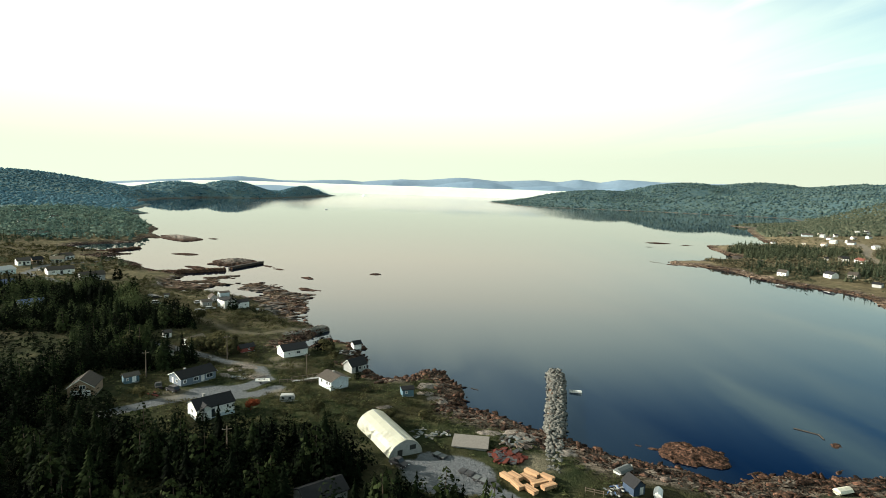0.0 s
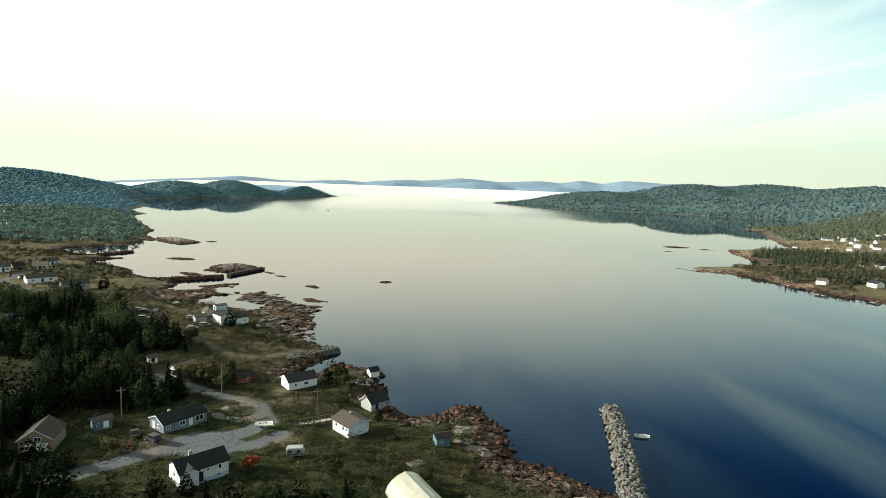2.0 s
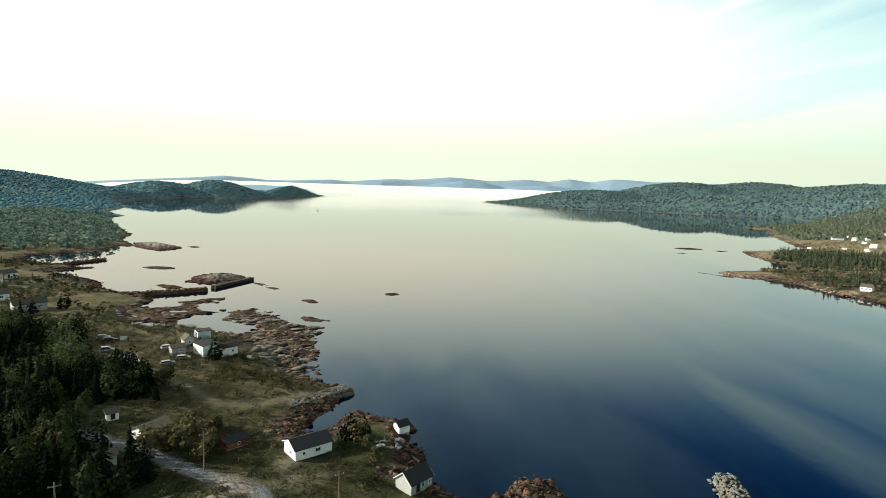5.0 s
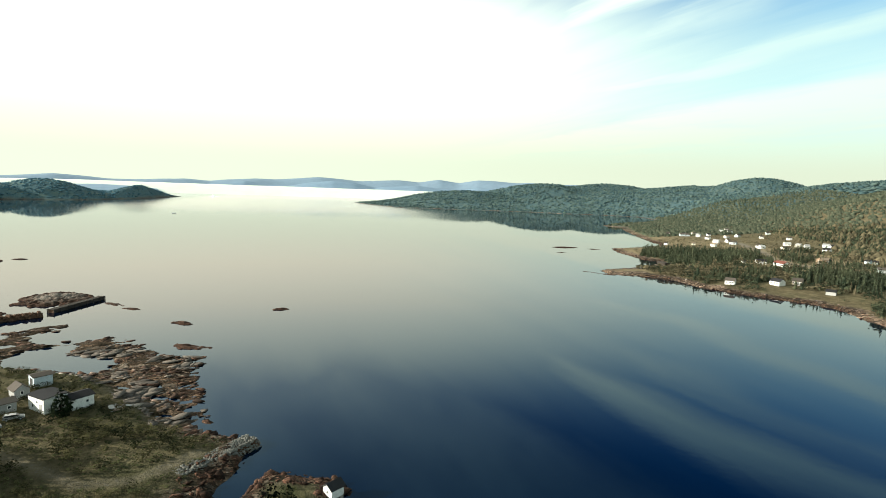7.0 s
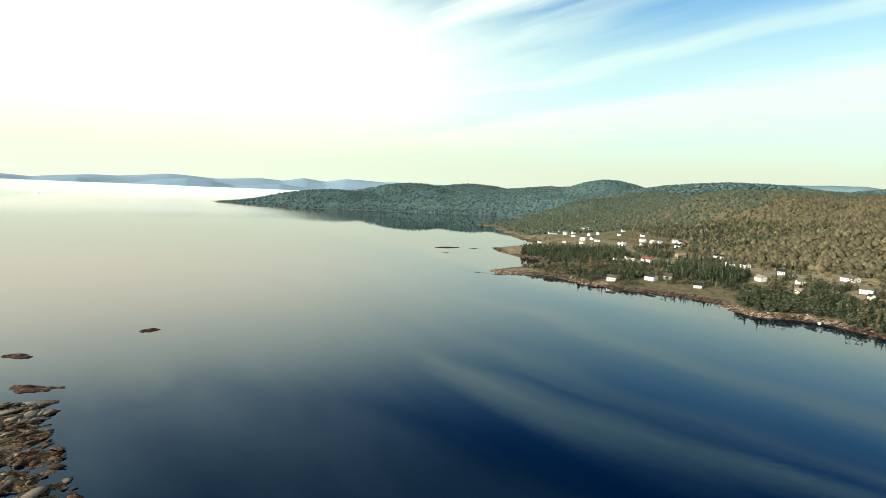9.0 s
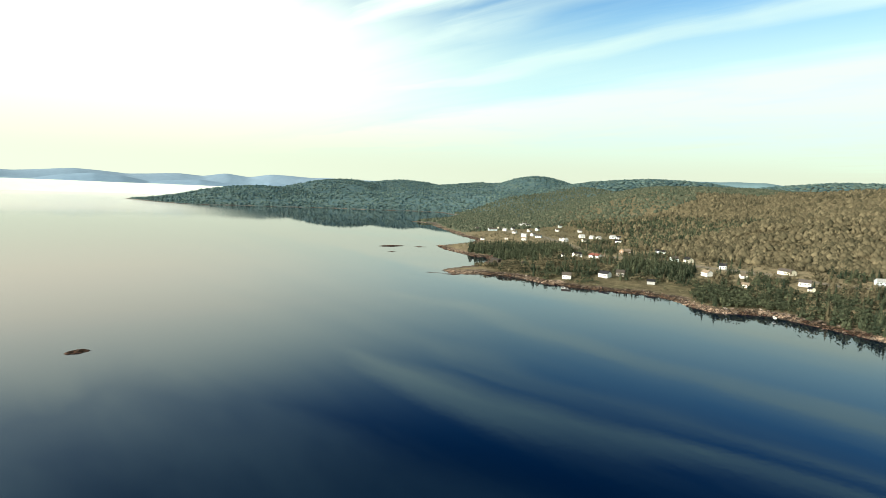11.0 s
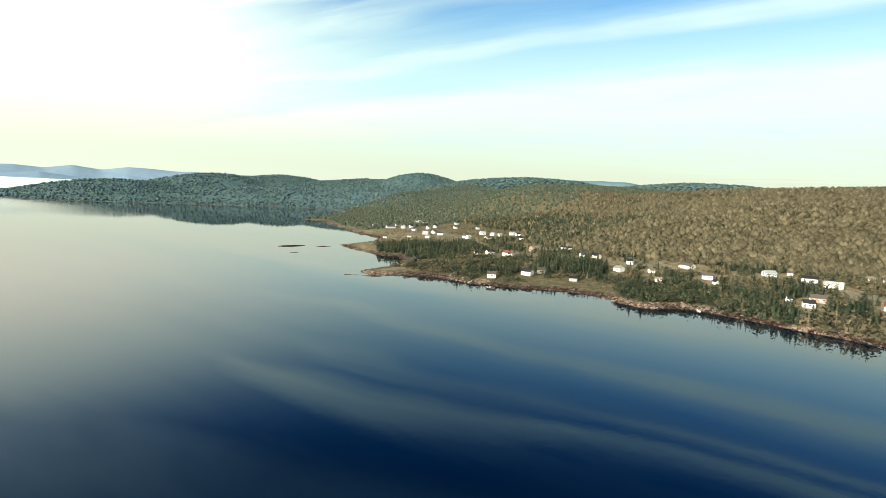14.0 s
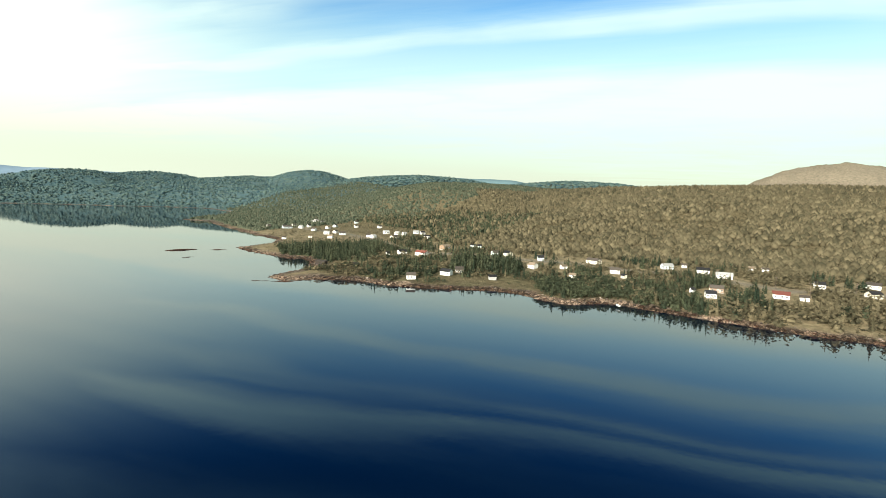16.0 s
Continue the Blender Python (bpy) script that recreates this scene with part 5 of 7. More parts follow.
TRIMROOF = plain("pale_metal_roofing", (0.34, 0.34, 0.33), 0.6)
WHITEBLUE = clapboard("white_blue_boards", (0.58, 0.63, 0.66))
DARKWIN = [("s", -2.6, 1.5, 0.6, 0.6), ("s", 1.0, 1.5, 1.3, 0.8), ("w", 0.8, 1.4, 0.7, 0.7)]
house("cabin", "white boarded cabin with a black shingle roof near the shore", -46.5, 178.2, 37, 9.6, 6.6, 2.7, 1.5, WHITE, BLACKROOF, DARKWIN, trim=TRIM, size=0.85)
house("bungalow", "blue-grey bungalow with white windows and a black roof", -65.9, 148.3, 53, 12.4, 7.6, 2.6, 1.6, BLUEGREY, BLACKROOF, [("s", -4.9, 1.5, 0.9, 0.9), ("s", -1.0, 1.5, 1.5, 1.1), ("s", 3.9, 1.5, 2.2, 1.4), ("w", 1.0, 1.5, 0.9, 0.9)], [("s", 1.4, 0.95, 2.05, TRIM), ("w", -1.6, 0.9, 2.0, TRIM)], trim=TRIM, chimney=(-2.5, 0.6, 0.4), size=0.80)
house("house", "white house on a blue basement with a black roof", -51.7, 126.0, 44, 10.2, 6.6, 3.2, 1.7, WHITE, BLACKROOF, [("s", 3.2, 2.3, 0.5, 0.9), ("s", 0.6, 2.4, 0.5, 0.4), ("w", 0, 2.0, 0.8, 0.8), ("s", 2.9, 0.6, 0.7, 0.4)], [("s", -0.9, 0.9, 2.2, GLASS)], skirt=PALEBLUE, wing=(-2.9, 2.6, 0.9, 1.0), chimney=(-1.6, 0.9, 0.8), size=0.85)
house("house", "white and pale blue house with a grey-brown roof", -27.6, 150.2, -46, 7.4, 6.6, 3.1, 1.2, WHITEBLUE, GREYROOF, [("s", -1.9, 2.0, 0.7, 0.9), ("s", 1.3, 2.0, 0.7, 0.9), ("s", 2.7, 2.0, 0.6, 0.7), ("e", 0.4, 0.8, 0.9, 0.35)], chimney=(-0.8, 0.5, 0.5), trim=TRIM, over=0.5, size=0.85)
house("house", "small grey house with a black roof at the shore", -24.0, 166.2, 46, 6.6, 5, 2.5, 2.0, GREYBOARD, BLACKROOF, [("s", 0.2, 1.4, 0.8, 1.0), ("s", 2.3, 1.4, 0.6, 0.9)], [("s", -1.2, 0.9, 2.0, GLASS)], trim=TRIM, size=0.85)
house("shed", "small white shed with a black roof on the rocks", -27.5, 191.5, 35, 3.4, 3.0, 2.2, 1.0, WHITE, BLACKROOF, [("w", 0, 1.3, 0.5, 0.6)], category="shed", size=0.85)
house("house", "tan gabled house with a brown roof among the spruces", -86.6, 134.6, 105, 9, 7.8, 3.4, 2.6, TAN, GREYROOF, [("w", 0.6, 3.3, 1.5, 1.1)], [("w", 1.6, 2.4, 2.1, TRIM), ("w", -1.6, 2.4, 2.1, TRIM)], trim=TRIM, size=0.74)
house("shed", "small blue shed with a white door among the trees", -80.6, 144.0, 48, 4.2, 2.6, 2.2, 0.7, SEABLUE, GREYROOF, [("s", -1.3, 1.3, 0.5, 0.6)], [("s", 0.6, 1.0, 1.9, TRIM)], category="shed", size=0.85)
house("shed", "small blue shed with a dark roof by the shore rocks", -6.8, 145.3, 20, 3.6, 3.0, 2.3, 0.5, SEABLUE, BLACKROOF, [("s", -0.6, 1.4, 0.6, 0.6)], category="shed", size=0.85)
house("shed", "navy blue shed with a dark roof and a white door", 38.9, 99.6, 112, 4.2, 3.7, 2.5, 1.6, NAVY, BLACKROOF, [], [("w", 0.7, 0.9, 1.95, TRIM)], category="shed", size=0.72)
house("house", "low building with a worn dark roof among the spruces", -18.5, 91.0, 38, 9, 6, 2.3, 1.4, GREYBOARD, BLACKROOF, size=0.85)
house("shed", "low weathered shed with a wide flat grey roof", 9.0, 117.3, -8, 8.6, 6.4, 0.45, 0.25, GREYBOARD, SLABROOF, [], [], category="shed", over=0.4, size=0.85)
house("shed", "small white shed at the edge of the wood", -93.2, 189.4, 40, 2.8, 2.6, 2.0, 0.8, WHITE, GREYROOF, [], [("s", 0, 0.9, 1.8, GLASS)], category="shed", size=0.85)
house("house", "white house with a tan roof behind an alder thicket", -80.8, 182.4, 60, 7.4, 5.2, 2.5, 1.2, WHITE, TANROOF, [("w", 0.8, 1.5, 1.0, 1.0), ("w", -1.3, 1.5, 0.8, 1.0), ("s", 0.5, 1.5, 0.9, 0.9)], size=0.85)
house("shed", "cream shed with a grey roof behind a spruce", -83.2, 169.2, 35, 4.2, 3.2, 2.5, 0.8, CREAM, GREYROOF, category="shed", size=0.85)
house("store", "red boarded store with a dark roof among shrubs", -62.5, 180.2, 44, 5.6, 3.6, 1.7, 0.9, REDBOARD, BLACKROOF, [("s", 0.4, 1.0, 0.6, 0.5)], category="shed", size=0.85)
house("fishing_store", "white fishing store with a flat dark roof", -91.8, 240.0, -42, 7.2, 6.0, 3.9, 0.3, WHITE, BLACKROOF, [("s", 0.5, 2.7, 0.5, 0.5), ("s", -1.6, 1.4, 0.7, 0.9)], [("s", 2.2, 1.0, 2.1, GREYBOARD)], category="store", group="fishing stores", size=0.90)
house("fishing_store", "lower white store beside a tall spruce", -85.9, 241.2, 46, 5.6, 5.2, 3.0, 0.7, WHITE, BLACKROOF, [("s", 1.0, 1.6, 0.6, 0.6)], category="store", group="fishing stores", size=0.90)
house("fishing_store", "grey shed at the edge of the tidal flat", -99.8, 257.0, 40, 4.8, 4.0, 3.2, 0.4, PALEBLUE, GREYROOF, [], [("w", 0, 1.6, 2.4, BLACK)], category="store", group="fishing stores", size=0.90)
house("fishing_store", "small grey gabled shed among the fishing stores", -101.5, 249.0, 130, 4.2, 3.6, 2.3, 1.4, GREYBOARD, GREYROOF, [("w", 0, 1.4, 0.6, 0.8)], category="store", group="fishing stores", size=0.90)
house("fishing_store", "weathered pale grey shed beside parked cars", -100.4, 238.6, 40, 4.4, 4.0, 2.5, 0.7, GREYBOARD, GREYROOF, [("s", 0.6, 1.3, 0.6, 0.7)], category="store", group="fishing stores", size=0.90)
house("hut", "tiny white hut by the parking ground", -122.5, 249.0, 20, 2.2, 2.0, 2.0, 0.5, WHITE, GREYROOF, category="shed", size=0.85)
for k, (hx, hy, tt, hl2, hw2, wl, rf, lab) in enumerate([
        (-208.5, 304, 48, 12.5, 7, WHITE, GREYROOF, "white bungalow with a dark grey roof by the road"), (-182.5, 290.5, 46, 11, 6.5, GREYBOARD, GREYROOF, "grey bungalow with a brown roof"),
        (-246, 327, 50, 6.5, 6, WHITE, GREYROOF, "white house behind the village road"), (-244, 335.5, 55, 5.5, 5, TAN, BLACKROOF, "brown garage with a dark door"),
        (-245, 361, 70, 9, 8, WHITE, GREYROOF, "large white house near the cove"), (-231, 292, 75, 10, 7, TEAL, TRIMROOF, "pale green house with a light roof"),
        (-161, 218, 50, 8, 6, GREYBOARD, BLUEROOF, "grey house with a blue roof in the wood"), (-202, 257, 48, 7, 6, GREYBOARD, BLUEROOF, "low house with a blue roof in the wood"),
        (-238, 345, 30, 7, 5.5, CREAM, TANROOF, "cream shed with a tan roof"), (-562, 740, 60, 10, 7, WHITE, GREYROOF, "white house among woods behind the cove"),
        (-493, 676, 40, 9, 7, WHITE, BLACKROOF, "white house with a black roof behind the cove"), (-540, 759, 75, 9, 6.5, CREAM, GREYROOF, "cream house in a clearing behind the cove"),
        (-365, 495, 50, 8, 6, WHITE, GREYROOF, "white house in the wood on the low point"), (-350, 490, 35, 7, 6, GREYBOARD, GREYROOF, "grey house in the wood on the low point"),
        (-465, 670, 55, 8, 6, TEAL, GREYROOF, "pale green house behind the cove"), (-447, 595, 45, 8, 6, WHITE, TANROOF, "white house with a tan roof near the cove")]):
    house("village_house", lab, hx, hy, tt, hl2, hw2, 2.7, 1.5, wl, rf, [("s", -hl2 * 0.3, 1.5, 1.0, 0.9), ("s", hl2 * 0.28, 1.5, 1.2, 0.9)], [("s", 0, 0.95, 2.0, BLACK)], group="village houses")

# ---- the far shore's houses ----
SHORE_HOUSES = [(253, 398, 8.7, -72, WHITE, GREYROOF), (279, 385, 10.6, -62, WHITE, BLACKROOF), (293, 382, 8.5, -91, BROWNBOARD, GREYROOF), (287, 353, 6.4, -49, GREYBOARD, BLACKROOF), (350, 470, 10.6, -55, WHITE, BLACKROOF), (342, 480, 3.5, -39, WHITE, BLACKROOF), (350, 449, 16.0, -75, WHITE, REDROOF), (400, 454, 13.4, -44, TAN, TANROOF), (428, 438, 5.3, -75, PALEBLUE, BLACKROOF), (426, 430, 4.5, -88, TEAL, BLACKROOF), (383, 394, 8.5, -57, TEAL, GREYROOF), (388, 384, 8.5, -86, CREAM, BLACKROOF), (382, 352, 7.3, -94, TEAL, BLACKROOF), (345, 345, 8.5, -98, WHITE, TANROOF), (356, 324, 6.0, -62, WHITE, TANROOF), (325, 308, 5.5, -91, CREAM, TANROOF), (392, 310, 15.5, -88, CREAM, GREYROOF)]
ROAD_HOUSES = [(360, 286, 10.1, -93, WHITE, GREYROOF), (343, 276, 4.5, -103, CREAM, BLACKROOF), (401, 255, 11.8, -82, PALEBLUE, TRIMROOF), (415, 244, 4.7, -73, WHITE, GREYROOF), (394, 229, 13.4, -110, WHITE, BLACKROOF), (380, 214, 15.5, -101, WHITE, TRIMROOF), (426, 197, 6.6, -76, WHITE, TANROOF), (433, 188, 5.8, -108, WHITE, GREYROOF), (327, 216, 11.4, -69, TAN, GREYROOF), (308, 218, 8.7, -100, WHITE, BLACKROOF), (318, 229, 3.5, -65, WHITE, BLACKROOF), (326, 181, 12.9, -68, WHITE, REDROOF), (326, 169, 6.1, -121, WHITE, GREYROOF), (372, 158, 8.5, -73, WHITE, BLACKROOF), (390, 127, 11.6, -126, WHITE, GREYROOF), (356, 132, 10.7, -73, CREAM, BLACKROOF)]
VILLAGE_HOUSES = [(536, 835, 7, -40, WHITE, GREYROOF), (548, 814, 7, -50, WHITE, BLACKROOF), (568, 815, 8, -45, CREAM, GREYROOF), (648, 848, 9, -50, WHITE, TRIMROOF), (614, 686, 8, -60, WHITE, GREYROOF), (664, 770, 8, -45, TEAL, GREYROOF), (528, 738, 8.5, -55, WHITE, GREYROOF), (564, 743, 8, -35, WHITE, TANROOF), (490, 612, 7.5, -70, WHITE, GREYROOF), (556, 575, 8, -60, WHITE, BLACKROOF), (606, 724, 7, -50, WHITE, GREYROOF), (522, 820, 6.6, -23, TEAL, GREYROOF), (537, 798, 19.9, -56, PALEBLUE, GREYROOF), (549, 782, 8.3, -58, WHITE, TRIMROOF), (570, 786, 6.7, -41, WHITE, BLACKROOF), (682, 873, 7.8, -44, WHITE, GREYROOF), (647, 827, 9.2, -51, WHITE, BLACKROOF), (594, 755, 8.4, -22, TEAL, GREYROOF), (495, 685, 10.1, -52, WHITE, TRIMROOF), (516, 688, 7.4, -26, WHITE, GREYROOF), (502, 664, 11.4, -75, PALEBLUE, GREYROOF), (455, 644, 8.0, -44, WHITE, TANROOF), (448, 670, 5.4, -73, CREAM, TANROOF), (418, 683, 5.3, -59, WHITE, GREYROOF), (480, 598, 7.9, -35, WHITE, TRIMROOF), (546, 626, 10.2, -46, WHITE, TRIMROOF), (539, 603, 9.9, -73, CREAM, TRIMROOF), (537, 591, 6.9, -57, WHITE, TRIMROOF), (566, 591, 10.1, -61, PALEBLUE, TRIMROOF), (485, 571, 12.9, -37, CREAM, GREYROOF), (496, 532, 10.2, -85, WHITE, BLACKROOF)]

WORDS = {WHITE: "white", BROWNBOARD: "weathered brown", GREYBOARD: "grey", TAN: "tan", CREAM: "cream", TEAL: "pale green", PALEBLUE: "pale blue"}
ROOFWORDS = {GREYROOF: "grey-brown", BLACKROOF: "black", REDROOF: "red", TANROOF: "tan", TRIMROOF: "pale metal"}
for group, rows in (("shore houses", SHORE_HOUSES), ("road houses", ROAD_HOUSES), ("far village houses", VILLAGE_HOUSES)):
    for k, (hx, hy, hl2, tt, wl, rf) in enumerate(rows):
        small = hl2 < 6.5
        hl2, tt = hl2 * (0.9 if small else 0.76), tt + (18, -22, 31, -9, 24)[k % 5]
        wide = hl2 * 0.72 if small else min(8.0, 5.2 + hl2 * 0.16)
        tall = 2.3 if small else 2.9
        wins = [] if small else [("s", -hl2 * 0.32, 1.6, 1.0, 1.0), ("s", hl2 * 0.05, 1.6, 1.0, 1.0), ("s", hl2 * 0.34, 1.6, 1.1, 1.0), ("w", 0, 1.6, 0.9, 1.0)]
        doors = [("s", hl2 * 0.2, 0.95, 2.0, GREYBOARD)] if not small else [("s", 0, 0.9, 1.9, GREYBOARD)]
        house("outbuilding" if small else "house", f"{WORDS[wl]} {'shed' if small else 'wooden house'} with a {ROOFWORDS[rf]} roof", hx, hy, tt, hl2, wide, tall, 1.2 if small else 1.8, wl, rf, wins, doors, category="shed" if small else "house", group=group, size=0.9)
EAST_KEEP = [(hx, hy, 5 + hl2 * 0.55) for hx, hy, hl2, *_ in SHORE_HOUSES + ROAD_HOUSES + VILLAGE_HOUSES]
EAST_KEEP += [(hx - 9, hy - 1, 6) for hx, hy, hl2, *_ in SHORE_HOUSES + ROAD_HOUSES] + [(hx - 12, hy - 8, 7) for hx, hy, hl2, *_ in VILLAGE_HOUSES] + [(hx - 18, hy - 2, 6) for hx, hy, hl2, *_ in SHORE_HOUSES + ROAD_HOUSES]
EAST_KEEP += [(275, 352, 16), (268, 368, 12), (292, 340, 12), (310, 190, 8), (335, 175, 12), (350, 195, 14), (372, 205, 10)]
east_woods(EAST_KEEP)

# ---- stones, islets, breakwaters ----
def stone_mesh(rng, name, mat, flat=0.7, points=13):
    """An angular block of quarried stone: the hull of a few scattered points."""
    bm = bmesh.new()
    for _ in range(points):
        d = Vector((rng.gauss(0, 1), rng.gauss(0, 1), rng.gauss(0, 1))).normalized() * rng.uniform(0.42, 0.56)
        bm.verts.new((d.x * rng.uniform(0.9, 1.25), d.y, d.z * flat))
    got = bmesh.ops.convex_hull(bm, input=bm.verts)
    bmesh.ops.delete(bm, geom=list({g for g in got["geom_interior"] + got["geom_unused"] if isinstance(g, bmesh.types.BMVert)}), context="VERTS")
    bmesh.ops.triangulate(bm, faces=bm.faces)
    me = bpy.data.meshes.new(name)
    bm.to_mesh(me), bm.free()
    me.materials.append(mat)
    return me


def mesh_arrays(me):
    v, f = np.empty(len(me.vertices) * 3), np.empty(len(me.polygons) * 3, int)
    me.vertices.foreach_get("co", v), me.polygons.foreach_get("vertices", f)
    return v.reshape(-1, 3), f.reshape(-1, 3)


SR = random.Random(77)
STONES = [stone_mesh(SR, "stone", STONE) for _ in range(8)]
SHAPES = [mesh_arrays(m) for m in STONES]
LEDGES = [mesh_arrays(stone_mesh(SR, "stone", SHOREROCK, 0.2, 16)) for _ in range(8)]
SLABS = [mesh_arrays(stone_mesh(SR, "stone", SHOREROCK, 0.11, 18)) for _ in range(8)]
FLATSTONES = [mesh_arrays(stone_mesh(SR, "stone", SHOREROCK, 0.45, 16)) for _ in range(8)]


def heap(name, spots, sizes, shapes, mat, label, category, seed, parent=None, tilt=0.35, align=None, stretch=1.0):
    """Many stones in one mesh: stuff."""
    rng = np.random.default_rng(seed)
    co, fa, base = [], [], 0
    which = rng.integers(0, len(shapes), len(spots))
    for k, (v, f) in enumerate(shapes):
        sel, sz = spots[which == k], sizes[which == k]
        if not len(sel):
            continue
        a = rng.uniform(0, 6.283, len(sel)) if align is None else radians(align) + rng.normal(0, 0.7, len(sel))
        tx, ty = rng.uniform(-tilt, tilt, len(sel)), rng.uniform(-tilt, tilt, len(sel))
        c, s = np.cos(a)[:, None], np.sin(a)[:, None]
        x0, y0, z0 = v[None, :, 0] * stretch, v[None, :, 1], v[None, :, 2] + v[None, :, 0] * tx[:, None] + v[None, :, 1] * ty[:, None]
        q = np.stack([x0 * c - y0 * s, x0 * s + y0 * c, z0 + 0 * c], -1) * sz[:, None, None] + sel[:, None, :]
        co.append(q.reshape(-1, 3))
        fa.append((f[None] + (np.arange(len(sel)) * len(v))[:, None, None]).reshape(-1, 3) + base)
        base += len(sel) * len(v)
    me = bpy.data.meshes.new(name)
    fill_mesh(me, np.concatenate(co), np.concatenate(fa))
    me.materials.append(mat)
    ob = new(name, me)
    ob.parent = parent
    return tagged(ob, label, "" if parent else category, kind="stuff")


def mound(name, label, line, width, height, size, count, singles, seed, mat=STONE):
    """A rubble breakwater along a line: a core, stones one by one, and the rest of the rubble in one mesh."""
    rng = random.Random(seed)
    top = empty(name, line[0][0], line[0][1], 0, 0, label, "breakwater")
    inv = Matrix.Translation((-line[0][0], -line[0][1], 0))
    lens = [math.dist(a, b) for a, b in zip(line, line[1:])]
    spots = []
    for _ in range(count):
        d = rng.uniform(0, sum(lens))
        for (a, b), ln in zip(zip(line, line[1:]), lens):
            if d <= ln:
                break
            d -= ln
        k = min(1, d / ln)
        ux, uy = (b[0] - a[0]) / ln, (b[1] - a[1]) / ln
        w = rng.uniform(-1, 1)
        prof = min(1.0, (1 - abs(w)) * 2.2)
        spots.append((a[0] + ux * k * ln - uy * w * width / 2, a[1] + uy * k * ln + ux * w * width / 2, height * prof + rng.uniform(-0.25, 0.3) * size))
    core = bmesh.new()
    ring = []
    for i, p in enumerate(line):
        q0, q1 = line[max(0, i - 1)], line[min(len(line) - 1, i + 1)]
        ln = math.dist(q0, q1)
        nx, ny = -(q1[1] - q0[1]) / ln, (q1[0] - q0[0]) / ln
        ring.append([core.verts.new((p[0] + nx * o * width / 2, p[1] + ny * o * width / 2, z)) for o, z in ((-1.15, -1.5), (-0.5, height * 0.85), (0.5, height * 0.85), (1.15, -1.5))])
    for a, b in zip(ring, ring[1:]):
        for j in range(4):
            core.faces.new((a[j], a[(j + 1) % 4], b[(j + 1) % 4], b[j]))
    core.faces.new(ring[0]), core.faces.new(ring[-1][::-1])
    bmesh.ops.recalc_face_normals(core, faces=core.faces)
    bmesh.ops.transform(core, matrix=inv, verts=core.verts)
    # core coloured dark to paint shade into the gaps of the rubble
    part("core", core, WEEDROCK, top, "dark weedy core, its colour shading the gaps between stones")
    meshes = STONES
    if mat is not STONE:
        meshes = []
        for s in STONES[:5]:
            me = s.copy()
            me.materials.clear(), me.materials.append(mat)
            meshes.append(me)
    for x, y, z in spots[:singles]:
        o = new("stone", meshes[rng.randrange(len(meshes))])
        o.parent = top
        s = size * rng.uniform(0.6, 1.5)
        o.matrix_basis = inv @ pose(x, y, z, rng.uniform(-25, 25), rng.uniform(-25, 25), rng.uniform(0, 360)) @ Matrix.Diagonal((s, s, s, 1))
    rest = np.array(spots[singles:]) if len(spots) > singles else None
    if rest is not None:
        rest = rest - np.array([line[0][0], line[0][1], 0])
        sz = np.random.default_rng(seed).uniform(0.55, 1.4, len(rest)) * size
        heap("rubble", rest, sz, SHAPES, mat, "smaller rubble stones", "", seed, top)
    return top


mound("breakwater", "pale grey quarried stone breakwater running into the water", [(24.5, 104), (30.5, 130), (35.5, 152), (39.3, 172)], 5.4, 2.0, 1.0, 1150, 300, 1)
mound("slipway_bank", "grey stone bank at the tip of the gravel spit", [(-57, 204), (-50.5, 211), (-43.8, 218.3)], 6.2, 1.6, 0.5, 1500, 300, 2)
mound("breakwater", "dark weedy stone breakwater across the tidal flat", [(-172, 337), (-155, 345), (-137.5, 357)], 6.0, 1.5, 1.2, 420, 150, 3, WEEDROCK)
mound("breakwater", "low dark stone breakwater beside the cove", [(-272, 405), (-258, 430), (-247, 456)], 5.0, 1.2, 1.3, 320, 90, 4, WEEDROCK)


def islet(label, x, y, rx, ry, height, turn, seed, mat=SHOREROCK):
    """A low rock above the tide: an uneven hummock that runs down under the water."""
    n = 64 if max(rx, ry) > 6 else 30
    u, v = np.meshgrid(np.linspace(-1.35, 1.35, n), np.linspace(-1.35, 1.35, n))
    r = np.hypot(u, v) * (1 + 0.42 * value_noise(u * rx + seed * 31, v * ry, max(rx, ry) * 0.5, seed, 4, 0.65))
    ridge = 1 - 1.3 * np.abs(value_noise(u * rx * 0.6 + v * ry * 0.3 + seed * 7, v * ry - u * rx * 0.25, 3.4, seed + 3, 4, 0.7))
    z = height * ((1 - r ** 1.3) * (0.45 + 0.5 * ridge) + 1.1 * (ridge - 0.55) * (r < 1.05)) - 0.12
    c, s = math.cos(radians(turn)), math.sin(radians(turn))
    co = np.stack([x + u * rx * c - v * ry * s, y + u * rx * s + v * ry * c, np.maximum(z, -1.4)], -1).reshape(-1, 3)
    i = np.arange(n * n).reshape(n, n)
    q = np.stack([i[:-1, :-1], i[:-1, 1:], i[1:, 1:], i[1:, :-1]], -1).reshape(-1, 4)
    me = bpy.data.meshes.new("rock_islet")
    fill_mesh(me, co, q)
    me.materials.append(mat)
    tagged(new("rock_islet", me), label, "rock", "islets")


